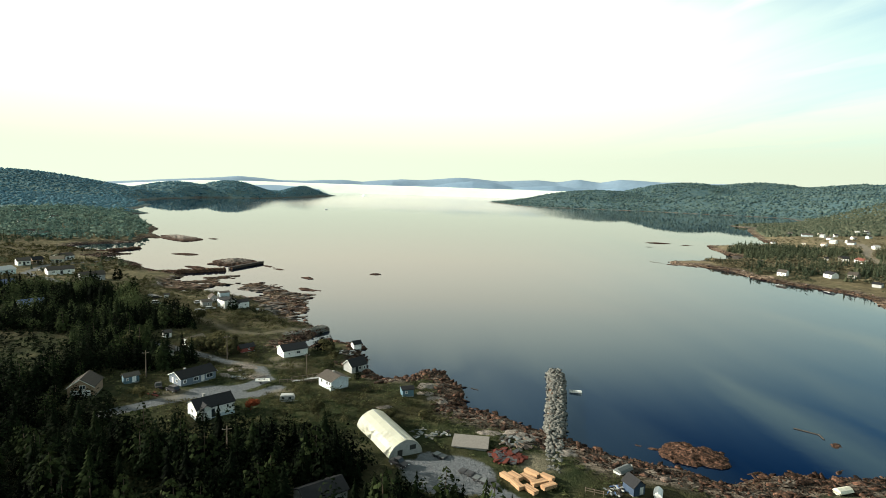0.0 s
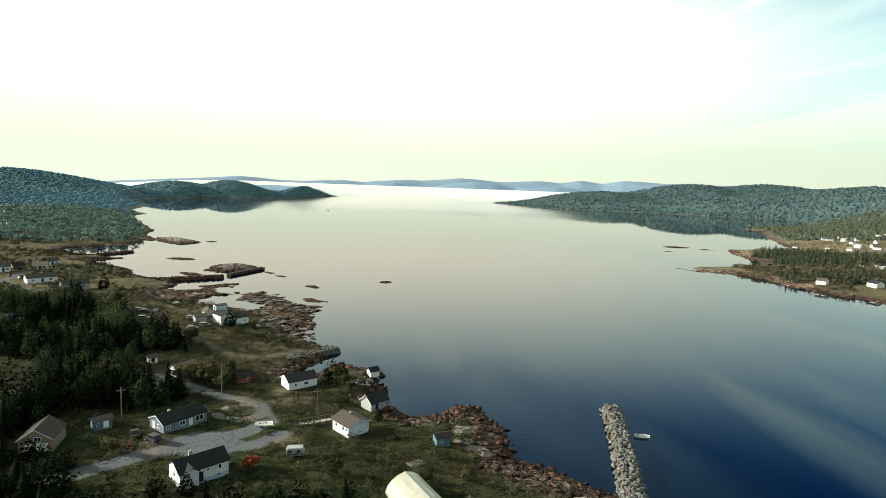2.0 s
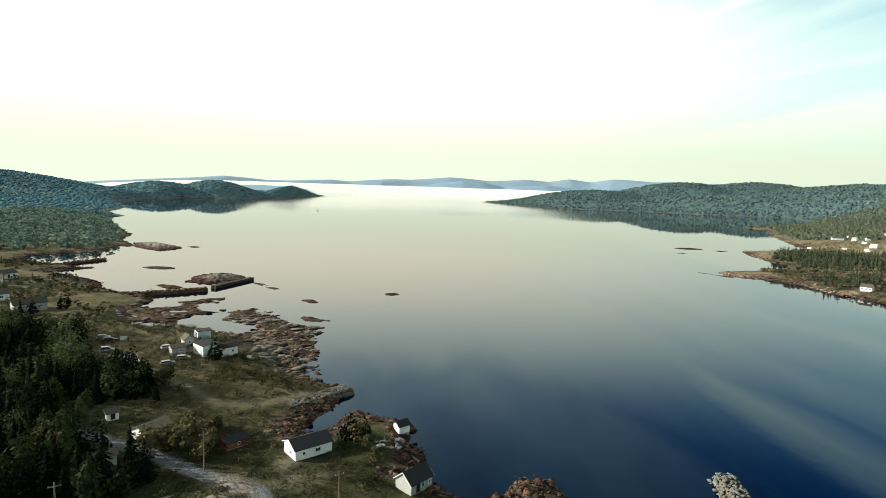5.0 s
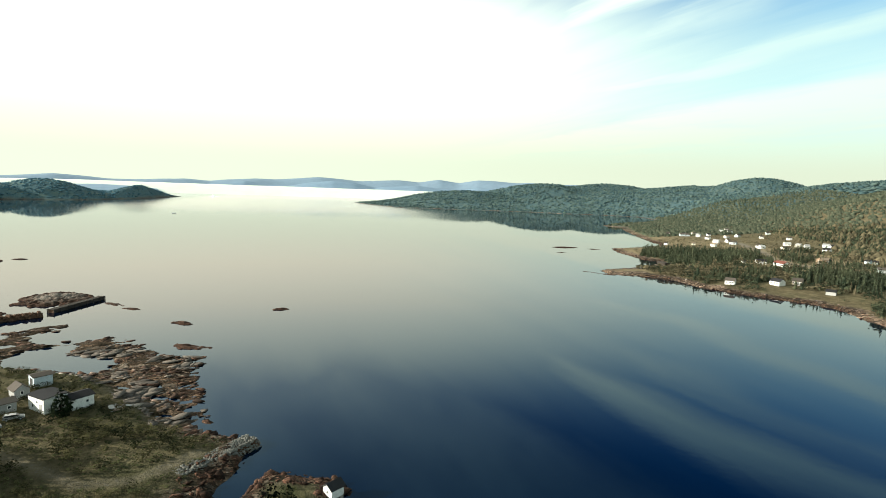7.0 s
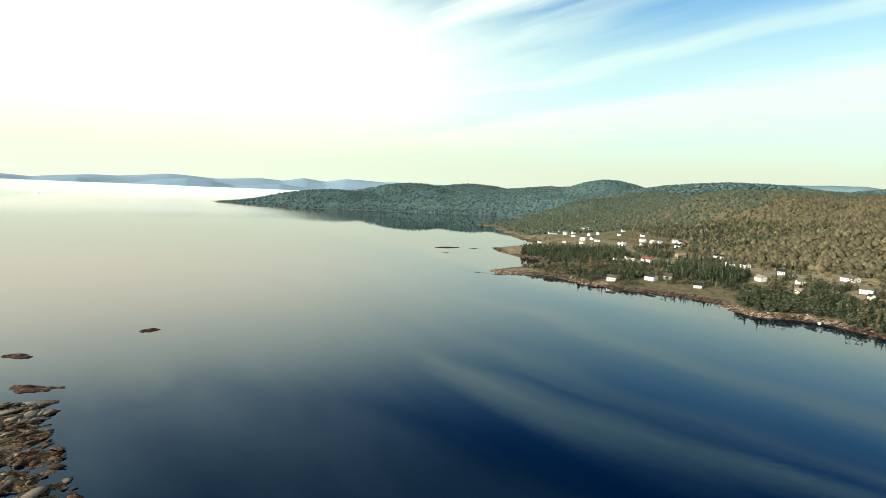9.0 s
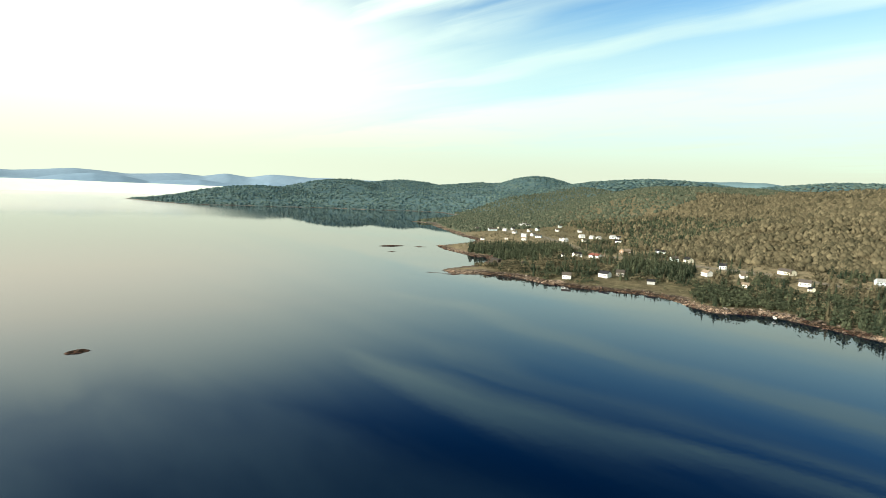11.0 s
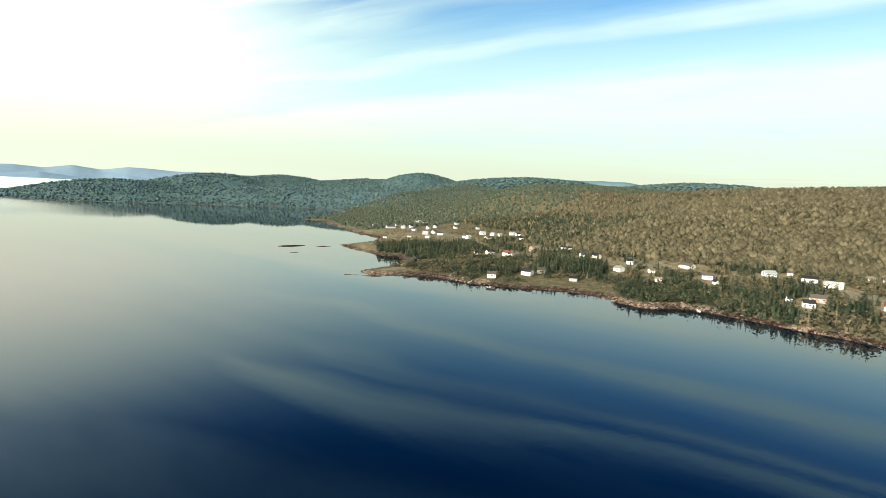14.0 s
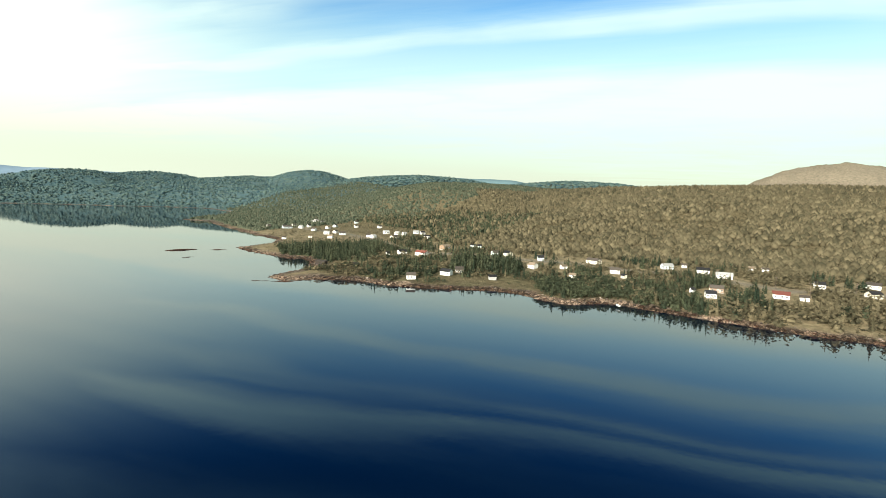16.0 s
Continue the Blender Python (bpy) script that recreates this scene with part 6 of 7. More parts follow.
for k, (ix, iy, ra, rb, ih, tt) in enumerate([
        (-40, 360, 4.2, 2.0, 0.7, 10), (-79, 337, 4.5, 2.2, 0.8, -30), (-72, 301, 6, 2.6, 0.8, -35), (-64.5, 299, 3.4, 1.2, 0.5, -20), (-145, 394, 14, 15, 2.0, 20), (-254, 543, 30, 13, 2.2, -42),
        (-196, 428, 12, 4, 0.8, -8), (-222, 546, 5, 2.4, 0.6, 0), (-116, 379, 6, 2, 0.6, -40), (-106, 368, 5, 1.6, 0.5, -30), (-159, 364, 6, 3, 1.0, -20), (-166, 368, 3, 2, 0.6, 0),
        (263, 657, 14, 3.0, 0.9, -8), (290, 640, 7, 1.8, 0.5, -25), (188, 472, 6, 1.4, 0.4, -50), (196, 459, 7, 1.4, 0.4, -50), (233, 606, 6, 1.2, 0.4, 0)]):
    islet("dark weedy rock awash in the calm inlet" if ra < 10 else "broad low weedy rock in the inlet", ix, iy, ra, rb, ih, tt, k + 3, ISLETROCK)
islet("reddish brown weed-covered rock just off the shore", 60, 119.5, 7.5, 5.0, 1.3, -25, 41, REDROCK)
for k, (ix, iy, ra, rb) in enumerate([(48.5, 124, 1.6, 0.6), (52, 122.5, 1.6, 0.6), (67, 121.5, 0.8, 0.5), (70, 112.5, 2.0, 0.6), (84, 115.5, 1.6, 0.5), (89, 114, 2, 0.5), (97.5, 126.8, 2.0, 1.0)]):
    islet("small dark rock awash beside the shore", ix, iy, ra, rb, 0.35, -20 + 11 * k, k + 60)


def outcrop(x, y, rx, ry, height, turn, seed):
    """A hump of bare bedrock coming out of the turf: ledges and clefts over a low dome."""
    n = 34
    u, v = np.meshgrid(np.linspace(-1.3, 1.3, n), np.linspace(-1.3, 1.3, n))
    r = np.hypot(u, v) * (1 + 0.45 * value_noise(u * rx + seed * 13, v * ry, max(rx, ry) * 0.6, seed, 4, 0.65))
    step_up = np.abs(value_noise(u * rx * 0.5 + seed * 5, v * ry * 1.4 + u * rx * 0.4, 1.9, seed + 2, 4, 0.65))
    c, s = math.cos(radians(turn)), math.sin(radians(turn))
    wx, wy = x + u * rx * c - v * ry * s, y + u * rx * s + v * ry * c
    z = land(wx, wy)[0] + height * (1 - r ** 1.6) * (0.75 - 0.9 * step_up) - 0.06
    i = np.arange(n * n).reshape(n, n)
    me = bpy.data.meshes.new("rock_outcrop")
    fill_mesh(me, np.stack([wx, wy, z], -1).reshape(-1, 3), np.stack([i[:-1, :-1], i[:-1, 1:], i[1:, 1:], i[1:, :-1]], -1).reshape(-1, 4))
    me.materials.append(BEDROCK)
    tagged(new("rock_outcrop", me), "bare grey-brown bedrock showing through rough turf", "rock", "outcrops")


for k, (ox, oy, ra, rb, oh, tt) in enumerate([(-1.6, 153.0, 3.6, 2.2, 1.3, 30), (1.5, 144.4, 3.2, 2.0, 1.0, -20), (-1.9, 148.0, 2.6, 1.6, 0.8, 10), (-59.0, 153.5, 2.6, 1.3, 1.0, -40), (-56.6, 163.2, 4.6, 1.8, 1.0, -25),
                                              (-50.0, 153.5, 2.6, 1.6, 1.0, 15), (-58.5, 158.6, 2.4, 1.5, 0.8, 0), (21.0, 123.5, 4.6, 3.0, 1.2, -15), (30.0, 115.5, 3.0, 2.0, 0.8, 20), (13.5, 124.0, 3.0, 1.8, 0.8, 0), (-12, 136, 2.4, 1.5, 0.6, 20)]):
    outcrop(ox, oy, ra, rb, oh, tt, k + 21)


def shore_rocks():
    rng = np.random.default_rng(8)
    p, sd, rock, flat, u = scatter(-300, 135, 88, 470, 1.05, 31)
    near = (sd > -3.0) & (sd < 11) & (rock > 0.35) & (p[:, 2] > -0.5) & (flat < 0.2) & (p[:, 2] < 2.2) & (u < 0.85)
    q = p[near]
    heap("shore_boulders", q + np.array([0, 0, 0.05]), 0.30 + 1.9 * (u[near] * 7 % 1) ** 5 + rng.uniform(0, 0.35, len(q)), LEDGES + SHAPES[:4] + FLATSTONES[:4], REDROCK, "reddish brown weedy boulders and ledges along the shore", "rocks", 9, tilt=0.6, stretch=1.4)
    p, sd, rock, flat, u = scatter(-168, -45, 218, 348, 0.95, 33)
    k = (flat > 0.3) & (p[:, 2] > 0.0) & (u < 0.40) & (value_noise(p[:, 0], p[:, 1], 8.0, 91, 3) + (u - 0.2) > -0.1)
    q = p[k]
    heap("flat_ledges", q - np.array([0, 0, 0.03]), 0.45 + 2.4 * (u[k] * 5 % 1) ** 3 + 0.5 * rng.uniform(0, 1, len(q)), LEDGES, LEDGE, "low brown weedy ledges on the tidal flat", "rocks", 10, tilt=0.2, align=38, stretch=1.5)
    p, sd, rock, flat, u = scatter(-112, -56, 216, 300, 1.5, 34)
    k = (flat > 0.3) & (p[:, 2] > -0.1) & (value_noise(p[:, 0], p[:, 1], 11.0, 93, 3) + (u - 0.5) * 0.5 > 0.12)
    heap("bare_slabs", p[k] + np.array([0, 0, 0.10]), 1.2 + 3.6 * (u[k] * 5 % 1) ** 2, SLABS, PALELEDGE, "bare pale pinkish slabs on the tidal flat", "rocks", 12, tilt=0.06, align=38, stretch=1.5)
    p, sd, rock, flat, u = scatter(190, 460, 90, 760, 3.0, 32)
    k = (sd > -2) & (sd < 9) & (p[:, 2] > -0.4) & (u < 0.5)
    heap("far_shore_boulders", p[k], 0.8 + 4.0 * u[k] * rng.uniform(0.3, 1.3, k.sum()), FLATSTONES, SHOREROCK, "brown and tan rocks along the far shore", "rocks", 11)


shore_rocks()


def crib_pier():
    """An old timber crib pier, dark with weed, filled with stone."""
    a, b = Vector((-136.2, 362.5, 0)), Vector((-125.3, 392.5, 0))
    turn, ln = math.degrees(math.atan2(b.y - a.y, b.x - a.x)), (b - a).length
    top = empty("crib_pier", a.x, a.y, 0, turn, "old dark timber crib pier standing in the water", "pier")
    part("deck", box(0, ln, -1.5, 1.5, 1.45, 1.62, bevel=0.03), WETWOOD, top)
    part("fill", box(0.3, ln - 0.3, -1.3, 1.3, -1.5, 1.4), WEEDROCK, top, "dark weedy stone fill")
    for side in (-1.45, 1.45):
        for k in range(4):
            part("crib_log", box(-0.2, ln + 0.2, side - 0.14, side + 0.14, 0.05 + k * 0.37, 0.31 + k * 0.37, bevel=0.06), WETWOOD, top)
    for k in range(9):
        for side in (-1.66, 1.66):
            part("post", box(k * ln / 8 - 0.12, k * ln / 8 + 0.12, side - 0.1, side + 0.1, -1.2, 1.9, bevel=0.03), WETWOOD, top)


crib_pier()

# ---- loose things ----
def greenhouse():
    x, y, turn, ln, w, h = -9.3, 117.6, -60, 17.5, 7.6, 4.0
    z = min(ground_z(x + dx, y + dy) for dx in (-6, 0, 6) for dy in (-7, 0, 7))
    top = empty("greenhouse", x, y, z, turn, "long hoop greenhouse under cream plastic film", "greenhouse")
    prof = [(-w / 2, 0.0), (-w / 2 - 0.05, 1.0), (-w / 2 + 0.35, 2.0), (-w / 2 + 1.1, 2.9), (-w / 2 + 2.3, 3.6), (0, h)]
    prof = prof + [(-a, b) for a, b in prof[-2::-1]]
    bm, rings, n = bmesh.new(), [], 36
    for k in range(n + 1):
        sag = 0.0 if k % 3 == 0 else 0.035
        rings.append([bm.verts.new((-ln / 2 + ln * k / n, a * (1 - sag * 0.25), b - sag * (b > 0.5))) for a, b in prof])
    for p, q in zip(rings, rings[1:]):
        for j in range(len(prof) - 1):
            bm.faces.new((p[j], q[j], q[j + 1], p[j + 1]))
    bmesh.ops.solidify(bm, geom=bm.faces[:], thickness=0.03)
    bmesh.ops.recalc_face_normals(bm, faces=bm.faces)
    part("film_cover", bm, PLASTIC, top)
    for name, xx in (("end_wall", ln / 2 - 0.05), ("end_wall", -ln / 2 + 0.05)):
        e = prism([(a * 0.985, b * 0.985) for a, b in prof], -0.03, 0.03)
        bmesh.ops.transform(e, matrix=Matrix.Translation((xx, 0, 0)) @ pose(0, 0, 0, 0, 0, 90), verts=e.verts)
        part(name, e, GREYBOARD, top, "grey weathered end wall")
    # doorway and vent are black panels, the inner shade put in as colour
    part("door", box(ln / 2 - 0.02, ln / 2 + 0.06, -1.9, -0.8, 0.0, 2.0), BLACK, top, "black panel painting the shade of an open doorway")
    part("vent", box(ln / 2 - 0.02, ln / 2 + 0.05, 0.9, 2.3, 1.6, 2.6), BLACK, top, "black panel painting the shade of a square vent")
    part("ridge_rail", box(-ln / 2 - 0.1, ln / 2 + 0.1, -0.06, 0.06, h - 0.03, h + 0.06), STEEL, top)
    for k in range(13):
        bm = bmesh.new()
        xx = -ln / 2 + ln * k / 12
        for (a, b), (c, d) in zip(prof, prof[1:]):
            m = Vector((0, a, b)), Vector((0, c, d))
            dv = m[1] - m[0]
            rot = dv.to_track_quat("Z", "Y").to_matrix().to_4x4()
            bmesh.ops.create_cone(bm, segments=5, radius1=0.022, radius2=0.022, depth=dv.length, cap_ends=False, matrix=Matrix.Translation((xx, (a + c) / 2 * 0.975, (b + d) / 2 - 0.09)) @ rot)
        part("hoop", bm, STEEL, top)


greenhouse()


def rot_box(bm, cx, cy, cz, lx, ly, lz, turn=0, tilt=0, bevel=0.03):
    m = Matrix.Translation((cx, cy, cz)) @ pose(0, 0, 0, tilt, 0, turn) @ Matrix.Diagonal((lx, ly, lz, 1))
    got = bmesh.ops.create_cube(bm, size=1, matrix=m)
    if bevel:
        bmesh.ops.bevel(bm, geom=list({e for v in got["verts"] for e in v.link_edges}), offset=bevel, segments=1, affect="EDGES")


def timber_stack(x, y, turn, ln, seed):
    rng = random.Random(seed)
    top = empty("timber_stack", x, y, ground_z(x, y), turn, "stack of fresh sawn pale orange boards on bearers", "timber", "timber stacks")
    for u in (-0.36, 0.36):
        part("bearer", box(u * ln - 0.06, u * ln + 0.06, -0.65, 0.65, -0.25, 0.12), POLEWOOD, top)
    for lay in range(5):
        for row in range(5):
            j = rng.uniform(-0.06, 0.06)
            z = 0.12 + lay * 0.145
            part("board", box(-ln / 2 + j, ln / 2 + j, -0.62 + row * 0.25, -0.62 + row * 0.25 + 0.24, z, z + 0.135), PLANK, top)


for k, (tx, ty, tt, tl) in enumerate([(14.6, 103.4, -52, 3.6), (16.5, 103.6, -52, 3.4), (16.4, 100.0, -64, 3.6), (19.3, 103.4, -48, 3.7), (19.0, 98.3, -52, 3.6), (20.6, 105.8, -45, 3.8), (21.4, 101.4, 24, 3.6), (23.4, 100.2, 28, 3.6), (23.8, 104.0, -42, 3.2)]):
    timber_stack(18.9 + (tx - 18.9) * 0.86, 100.6 + (ty - 101.6) * 0.86, tt, tl * 0.84, k)


def utility_pole(x, y, h, turn, arms=1):
    z = ground_z(x, y)
    top = empty("utility_pole", x, y, z, turn, "weathered wooden utility pole with a crossarm", "pole", "utility poles")
    bm = bmesh.new()
    bmesh.ops.create_cone(bm, segments=8, radius1=0.15, radius2=0.10, depth=h + 0.6, cap_ends=True, matrix=Matrix.Translation((0, 0, h / 2 - 0.3)))
    part("pole", bm, POLEWOOD, top)
    for k in range(arms):
        part("crossarm", box(-0.9, 0.9, -0.16, -0.06, h - 0.7 - k * 0.8, h - 0.57 - k * 0.8, bevel=0.01), POLEWOOD, top)
    for u in (-0.75, 0.75):
        bm = bmesh.new()
        bmesh.ops.create_cone(bm, segments=6, radius1=0.05, radius2=0.03, depth=0.18, cap_ends=True, matrix=Matrix.Translation((u, -0.11, h - 0.48)))
        part("insulator", bm, STEEL, top)
    return Vector((x, y, z + h - 0.4))


POLES = [utility_pole(-38.9, 102.3, 7.6, 20), utility_pole(-78.9, 148.6, 7.6, 30), utility_pole(-64.2, 168.4, 8.0, 40), utility_pole(-36.8, 157.2, 7.0, 30)]
for px, py in ((350, 440), (366, 395), (372, 345), (372, 300), (380, 255), (368, 218), (356, 183), (345, 165), (360, 140), (400, 500), (470, 580)):
    utility_pole(px, py, 8.0, 85)


def cable(a, b, sag):
    cu = bpy.data.curves.new("cable", "CURVE")
    cu.dimensions, cu.bevel_depth, cu.bevel_resolution = "3D", 0.012, 1
    sp = cu.splines.new("POLY")
    sp.points.add(12)
    for i, p in enumerate(sp.points):
        k = i / 12
        q = a.lerp(b, k)
        p.co = (q.x, q.y, q.z - sag * 4 * k * (1 - k), 1)
    cu.materials.append(BLACK)
    tagged(new("cable", cu), "thin black overhead cable between utility poles", "cable", "cables")


cable(POLES[1], POLES[2], 0.6)
cable(POLES[2], POLES[3], 0.6)


def car(name, label, x, y, turn, paint, kind="suv", ln=4.5):
    z = ground_z(x, y)
    top = empty(name, x, y, z + 0.02, turn, label, "car", "parked cars")
    top.scale = (0.9, 0.9, 0.9)
    w, hi = 0.9, 1.75 if kind == "suv" else 1.45
    half = ln / 2
    if kind == "pickup":
        low = [(-half, 0.4), (half, 0.4), (half, 0.85), (half - 1.3, 1.05), (half - 1.9, 1.05), (-half, 1.05)]
        cab = [(half - 1.3, 1.05), (half - 1.9, 1.75), (half - 3.1, 1.75), (half - 3.3, 1.05)]
    else:
        low = [(-half, 0.4), (half, 0.4), (half, 0.8), (half - 1.0, 0.98), (-half + 0.1, 1.0), (-half, 0.85)]
        cab = [(half - 1.0, 0.98), (half - 1.7, hi), (-half + 0.5, hi), (-half + 0.12, 1.0)]
    body = prism(low, -w, w)
    bmesh.ops.bevel(body, geom=body.edges[:], offset=0.06, segments=2, affect="EDGES")
    part("body", body, paint, top)
    part("cabin_glass", prism([(a * 0.985, b if b > 1.2 else b + 0.03) for a, b in cab], -w + 0.1, w - 0.1), CARGLASS, top, "dark windows")
    xs = [p[0] for p in cab[1:3]]
    part("roof_panel", box(min(xs) - 0.02, max(xs) + 0.02, -w + 0.12, w - 0.12, cab[1][1] - 0.03, cab[1][1] + 0.04, bevel=0.02), paint, top)
    if kind == "pickup":
        part("cargo_bed", box(-half + 0.15, half - 3.45, -w + 0.12, w - 0.12, 1.03, 1.06), BLACK, top)
    for sx in (-half + 0.85, half - 0.85):
        for sy in (-w + 0.05, w - 0.05):
            bm = bmesh.new()
            bmesh.ops.create_cone(bm, segments=16, radius1=0.35, radius2=0.35, depth=0.22, cap_ends=True, matrix=Matrix.Translation((sx, sy, 0.35)) @ pose(0, 0, 0, 90))
            wh = part("wheel", bm, BLACK, top)
            bm = bmesh.new()
            bmesh.ops.create_cone(bm, segments=12, radius1=0.2, radius2=0.2, depth=0.24, cap_ends=True, matrix=Matrix.Translation((sx, sy, 0.35)) @ pose(0, 0, 0, 90))
            part("rim", bm, STEEL, wh)
    for sy in (-0.62, 0.62):
        part("headlight", box(half - 0.03, half + 0.03, sy - 0.16, sy + 0.16, 0.66, 0.78), TRIM, top)
        part("tail_light", box(-half - 0.03, -half + 0.03, sy - 0.14, sy + 0.14, 0.7, 0.84), RUST, top)


for nm, lb, cx, cy, tt, pt, kd in [
        ("car", "silver car parked on rough ground", -120.6, 236, 25, PAINTGREY, "suv"), ("car", "white car parked near the hut", -130, 250.5, 15, PAINTWHITE, "saloon"), ("car", "dark car beside the hut", -126, 247, 30, PAINTBLACK, "saloon"),
        ("car", "silver off-road car parked on the gravel", -106.2, 225.5, 130, PAINTWHITE, "suv"), ("car", "silver car parked by the fishing stores", -98.4, 227.8, 30, PAINTGREY, "saloon"), ("car", "white car behind the grey shed", -105.4, 243, 40, PAINTWHITE, "saloon"),
        ("car", "dark car parked under the trees", -114, 228.2, 10, PAINTBLACK, "suv"), ("car", "white car parked beside shrubs", -96.3, 233.5, 20, PAINTWHITE, "saloon"),
        ("off_road_car", "black off-road car beside the bungalow", -66.8, 138.6, 150, PAINTBLACK, "suv"), ("pickup_truck", "dark pickup truck parked by the bungalow", -71.5, 140.6, 120, PAINTBLACK, "pickup"),
        ("pickup_truck", "black and white pickup truck before the greenhouse", -6.0, 105.3, -35, PAINTBLACK, "pickup"), ("car", "white car on the village road", -222, 310, 60, PAINTWHITE, "saloon"), ("car", "red car parked by the village houses", -229, 284, 10, RUST, "saloon")]:
    car(nm, lb, cx, cy, tt, pt, kd)


def iceberg(x, y):
    """A small grounded berg: a low ice ledge with one leaning fin."""
    top = empty("iceberg", x, y, 0, -15, "small white iceberg grounded far out in the inlet", "iceberg")
    rng = random.Random(12)
    for name, x0, x1, high, steps in (("ledge", -26, 30, 3.2, 14), ("fin", -20, -6, 10.5, 6)):
        bm, rings = bmesh.new(), []
        for k in range(steps + 1):
            u = k / steps
            h = high * math.sin(math.pi * min(0.96, 0.08 + u)) ** 0.7 * rng.uniform(0.75, 1.1)
            w = (7.5 if name == "ledge" else 4.0) * math.sin(math.pi * (0.08 + 0.84 * u))
            rings.append([bm.verts.new((x0 + (x1 - x0) * u + (0.3 * zz * high if name == "fin" else 0), yy * w * rng.uniform(0.8, 1.15), zz * h - 0.6)) for yy, zz in ((-1, 0), (-0.8, 0.5), (-0.25, 1), (0.3, 0.95), (0.85, 0.45), (1, 0))])
        for a, b in zip(rings, rings[1:]):
            for j in range(6):
                bm.faces.new((a[j], a[(j + 1) % 6], b[(j + 1) % 6], b[j]))
        bm.faces.new(rings[0][::-1]), bm.faces.new(rings[-1])
        bmesh.ops.recalc_face_normals(bm, faces=bm.faces)
        part(name, bm, ICE, top)


iceberg(-371, 2790)


def boardwalk(x0, y0, x1, y1):
    turn, ln = math.degrees(math.atan2(y1 - y0, x1 - x0)), math.hypot(x1 - x0, y1 - y0)
    z = max(ground_z(x0, y0), ground_z(x1, y1)) + 0.35
    top = empty("boardwalk", x0, y0, z, turn, "weathered grey boardwalk with a handrail up to the house", "walkway")
    for k in range(int(ln / 0.3)):
        part("board", box(k * 0.3, k * 0.3 + 0.26, -0.65, 0.65, 0, 0.05), GREYBOARD, top)
    for side in (-0.5, 0.5):
        part("stringer", box(0, ln, side - 0.05, side + 0.05, -0.16, -0.004), WETWOOD, top)
        for k in range(int(ln / 1.5) + 1):
            part("post", box(k * 1.5, k * 1.5 + 0.1, side - 0.17 if side < 0 else side + 0.07, side - 0.07 if side < 0 else side + 0.17, -1.3, 0.95), POLEWOOD, top)
    part("handrail", box(0, ln, 0.57, 0.67, 0.955, 1.03), POLEWOOD, top)


boardwalk(-39.3, 150.7, -32.4, 154.6)


def camper():
    x, y, turn = -36.6, 136.0, 10
    top = empty("camper_trailer", x, y, ground_z(x, y), turn, "old grey-white camper trailer standing in shrubs", "trailer")
    body = prism([(-2.2, 0.55), (2.1, 0.55), (2.35, 1.3), (1.9, 2.45), (-1.9, 2.5), (-2.3, 1.6)], -1.05, 1.05)
    bmesh.ops.bevel(body, geom=body.edges[:], offset=0.1, segments=2, affect="EDGES")
    part("body", body, GREYBOARD, top)
    part("stripe", box(-2.0, 2.0, -1.07, -1.052, 1.0, 1.2), BLACK, top, "dark painted stripe")
    for u in (-1.2, 0.9):
        part("window", box(u - 0.4, u + 0.4, -1.08, -1.052, 1.45, 2.0), GLASS, top)
    for sy in (-0.9, 0.9):
        bm = bmesh.new()
        bmesh.ops.create_cone(bm, segments=14, radius1=0.33, radius2=0.33, depth=0.2, cap_ends=True, matrix=Matrix.Translation((-0.2, sy, 0.33)) @ pose(0, 0, 0, 90))
        part("wheel", bm, BLACK, top)
    part("drawbar", box(2.2, 3.3, -0.05, 0.05, 0.45, 0.53), STEEL, top)
    top.scale = (0.8, 0.85, 0.85)


camper()


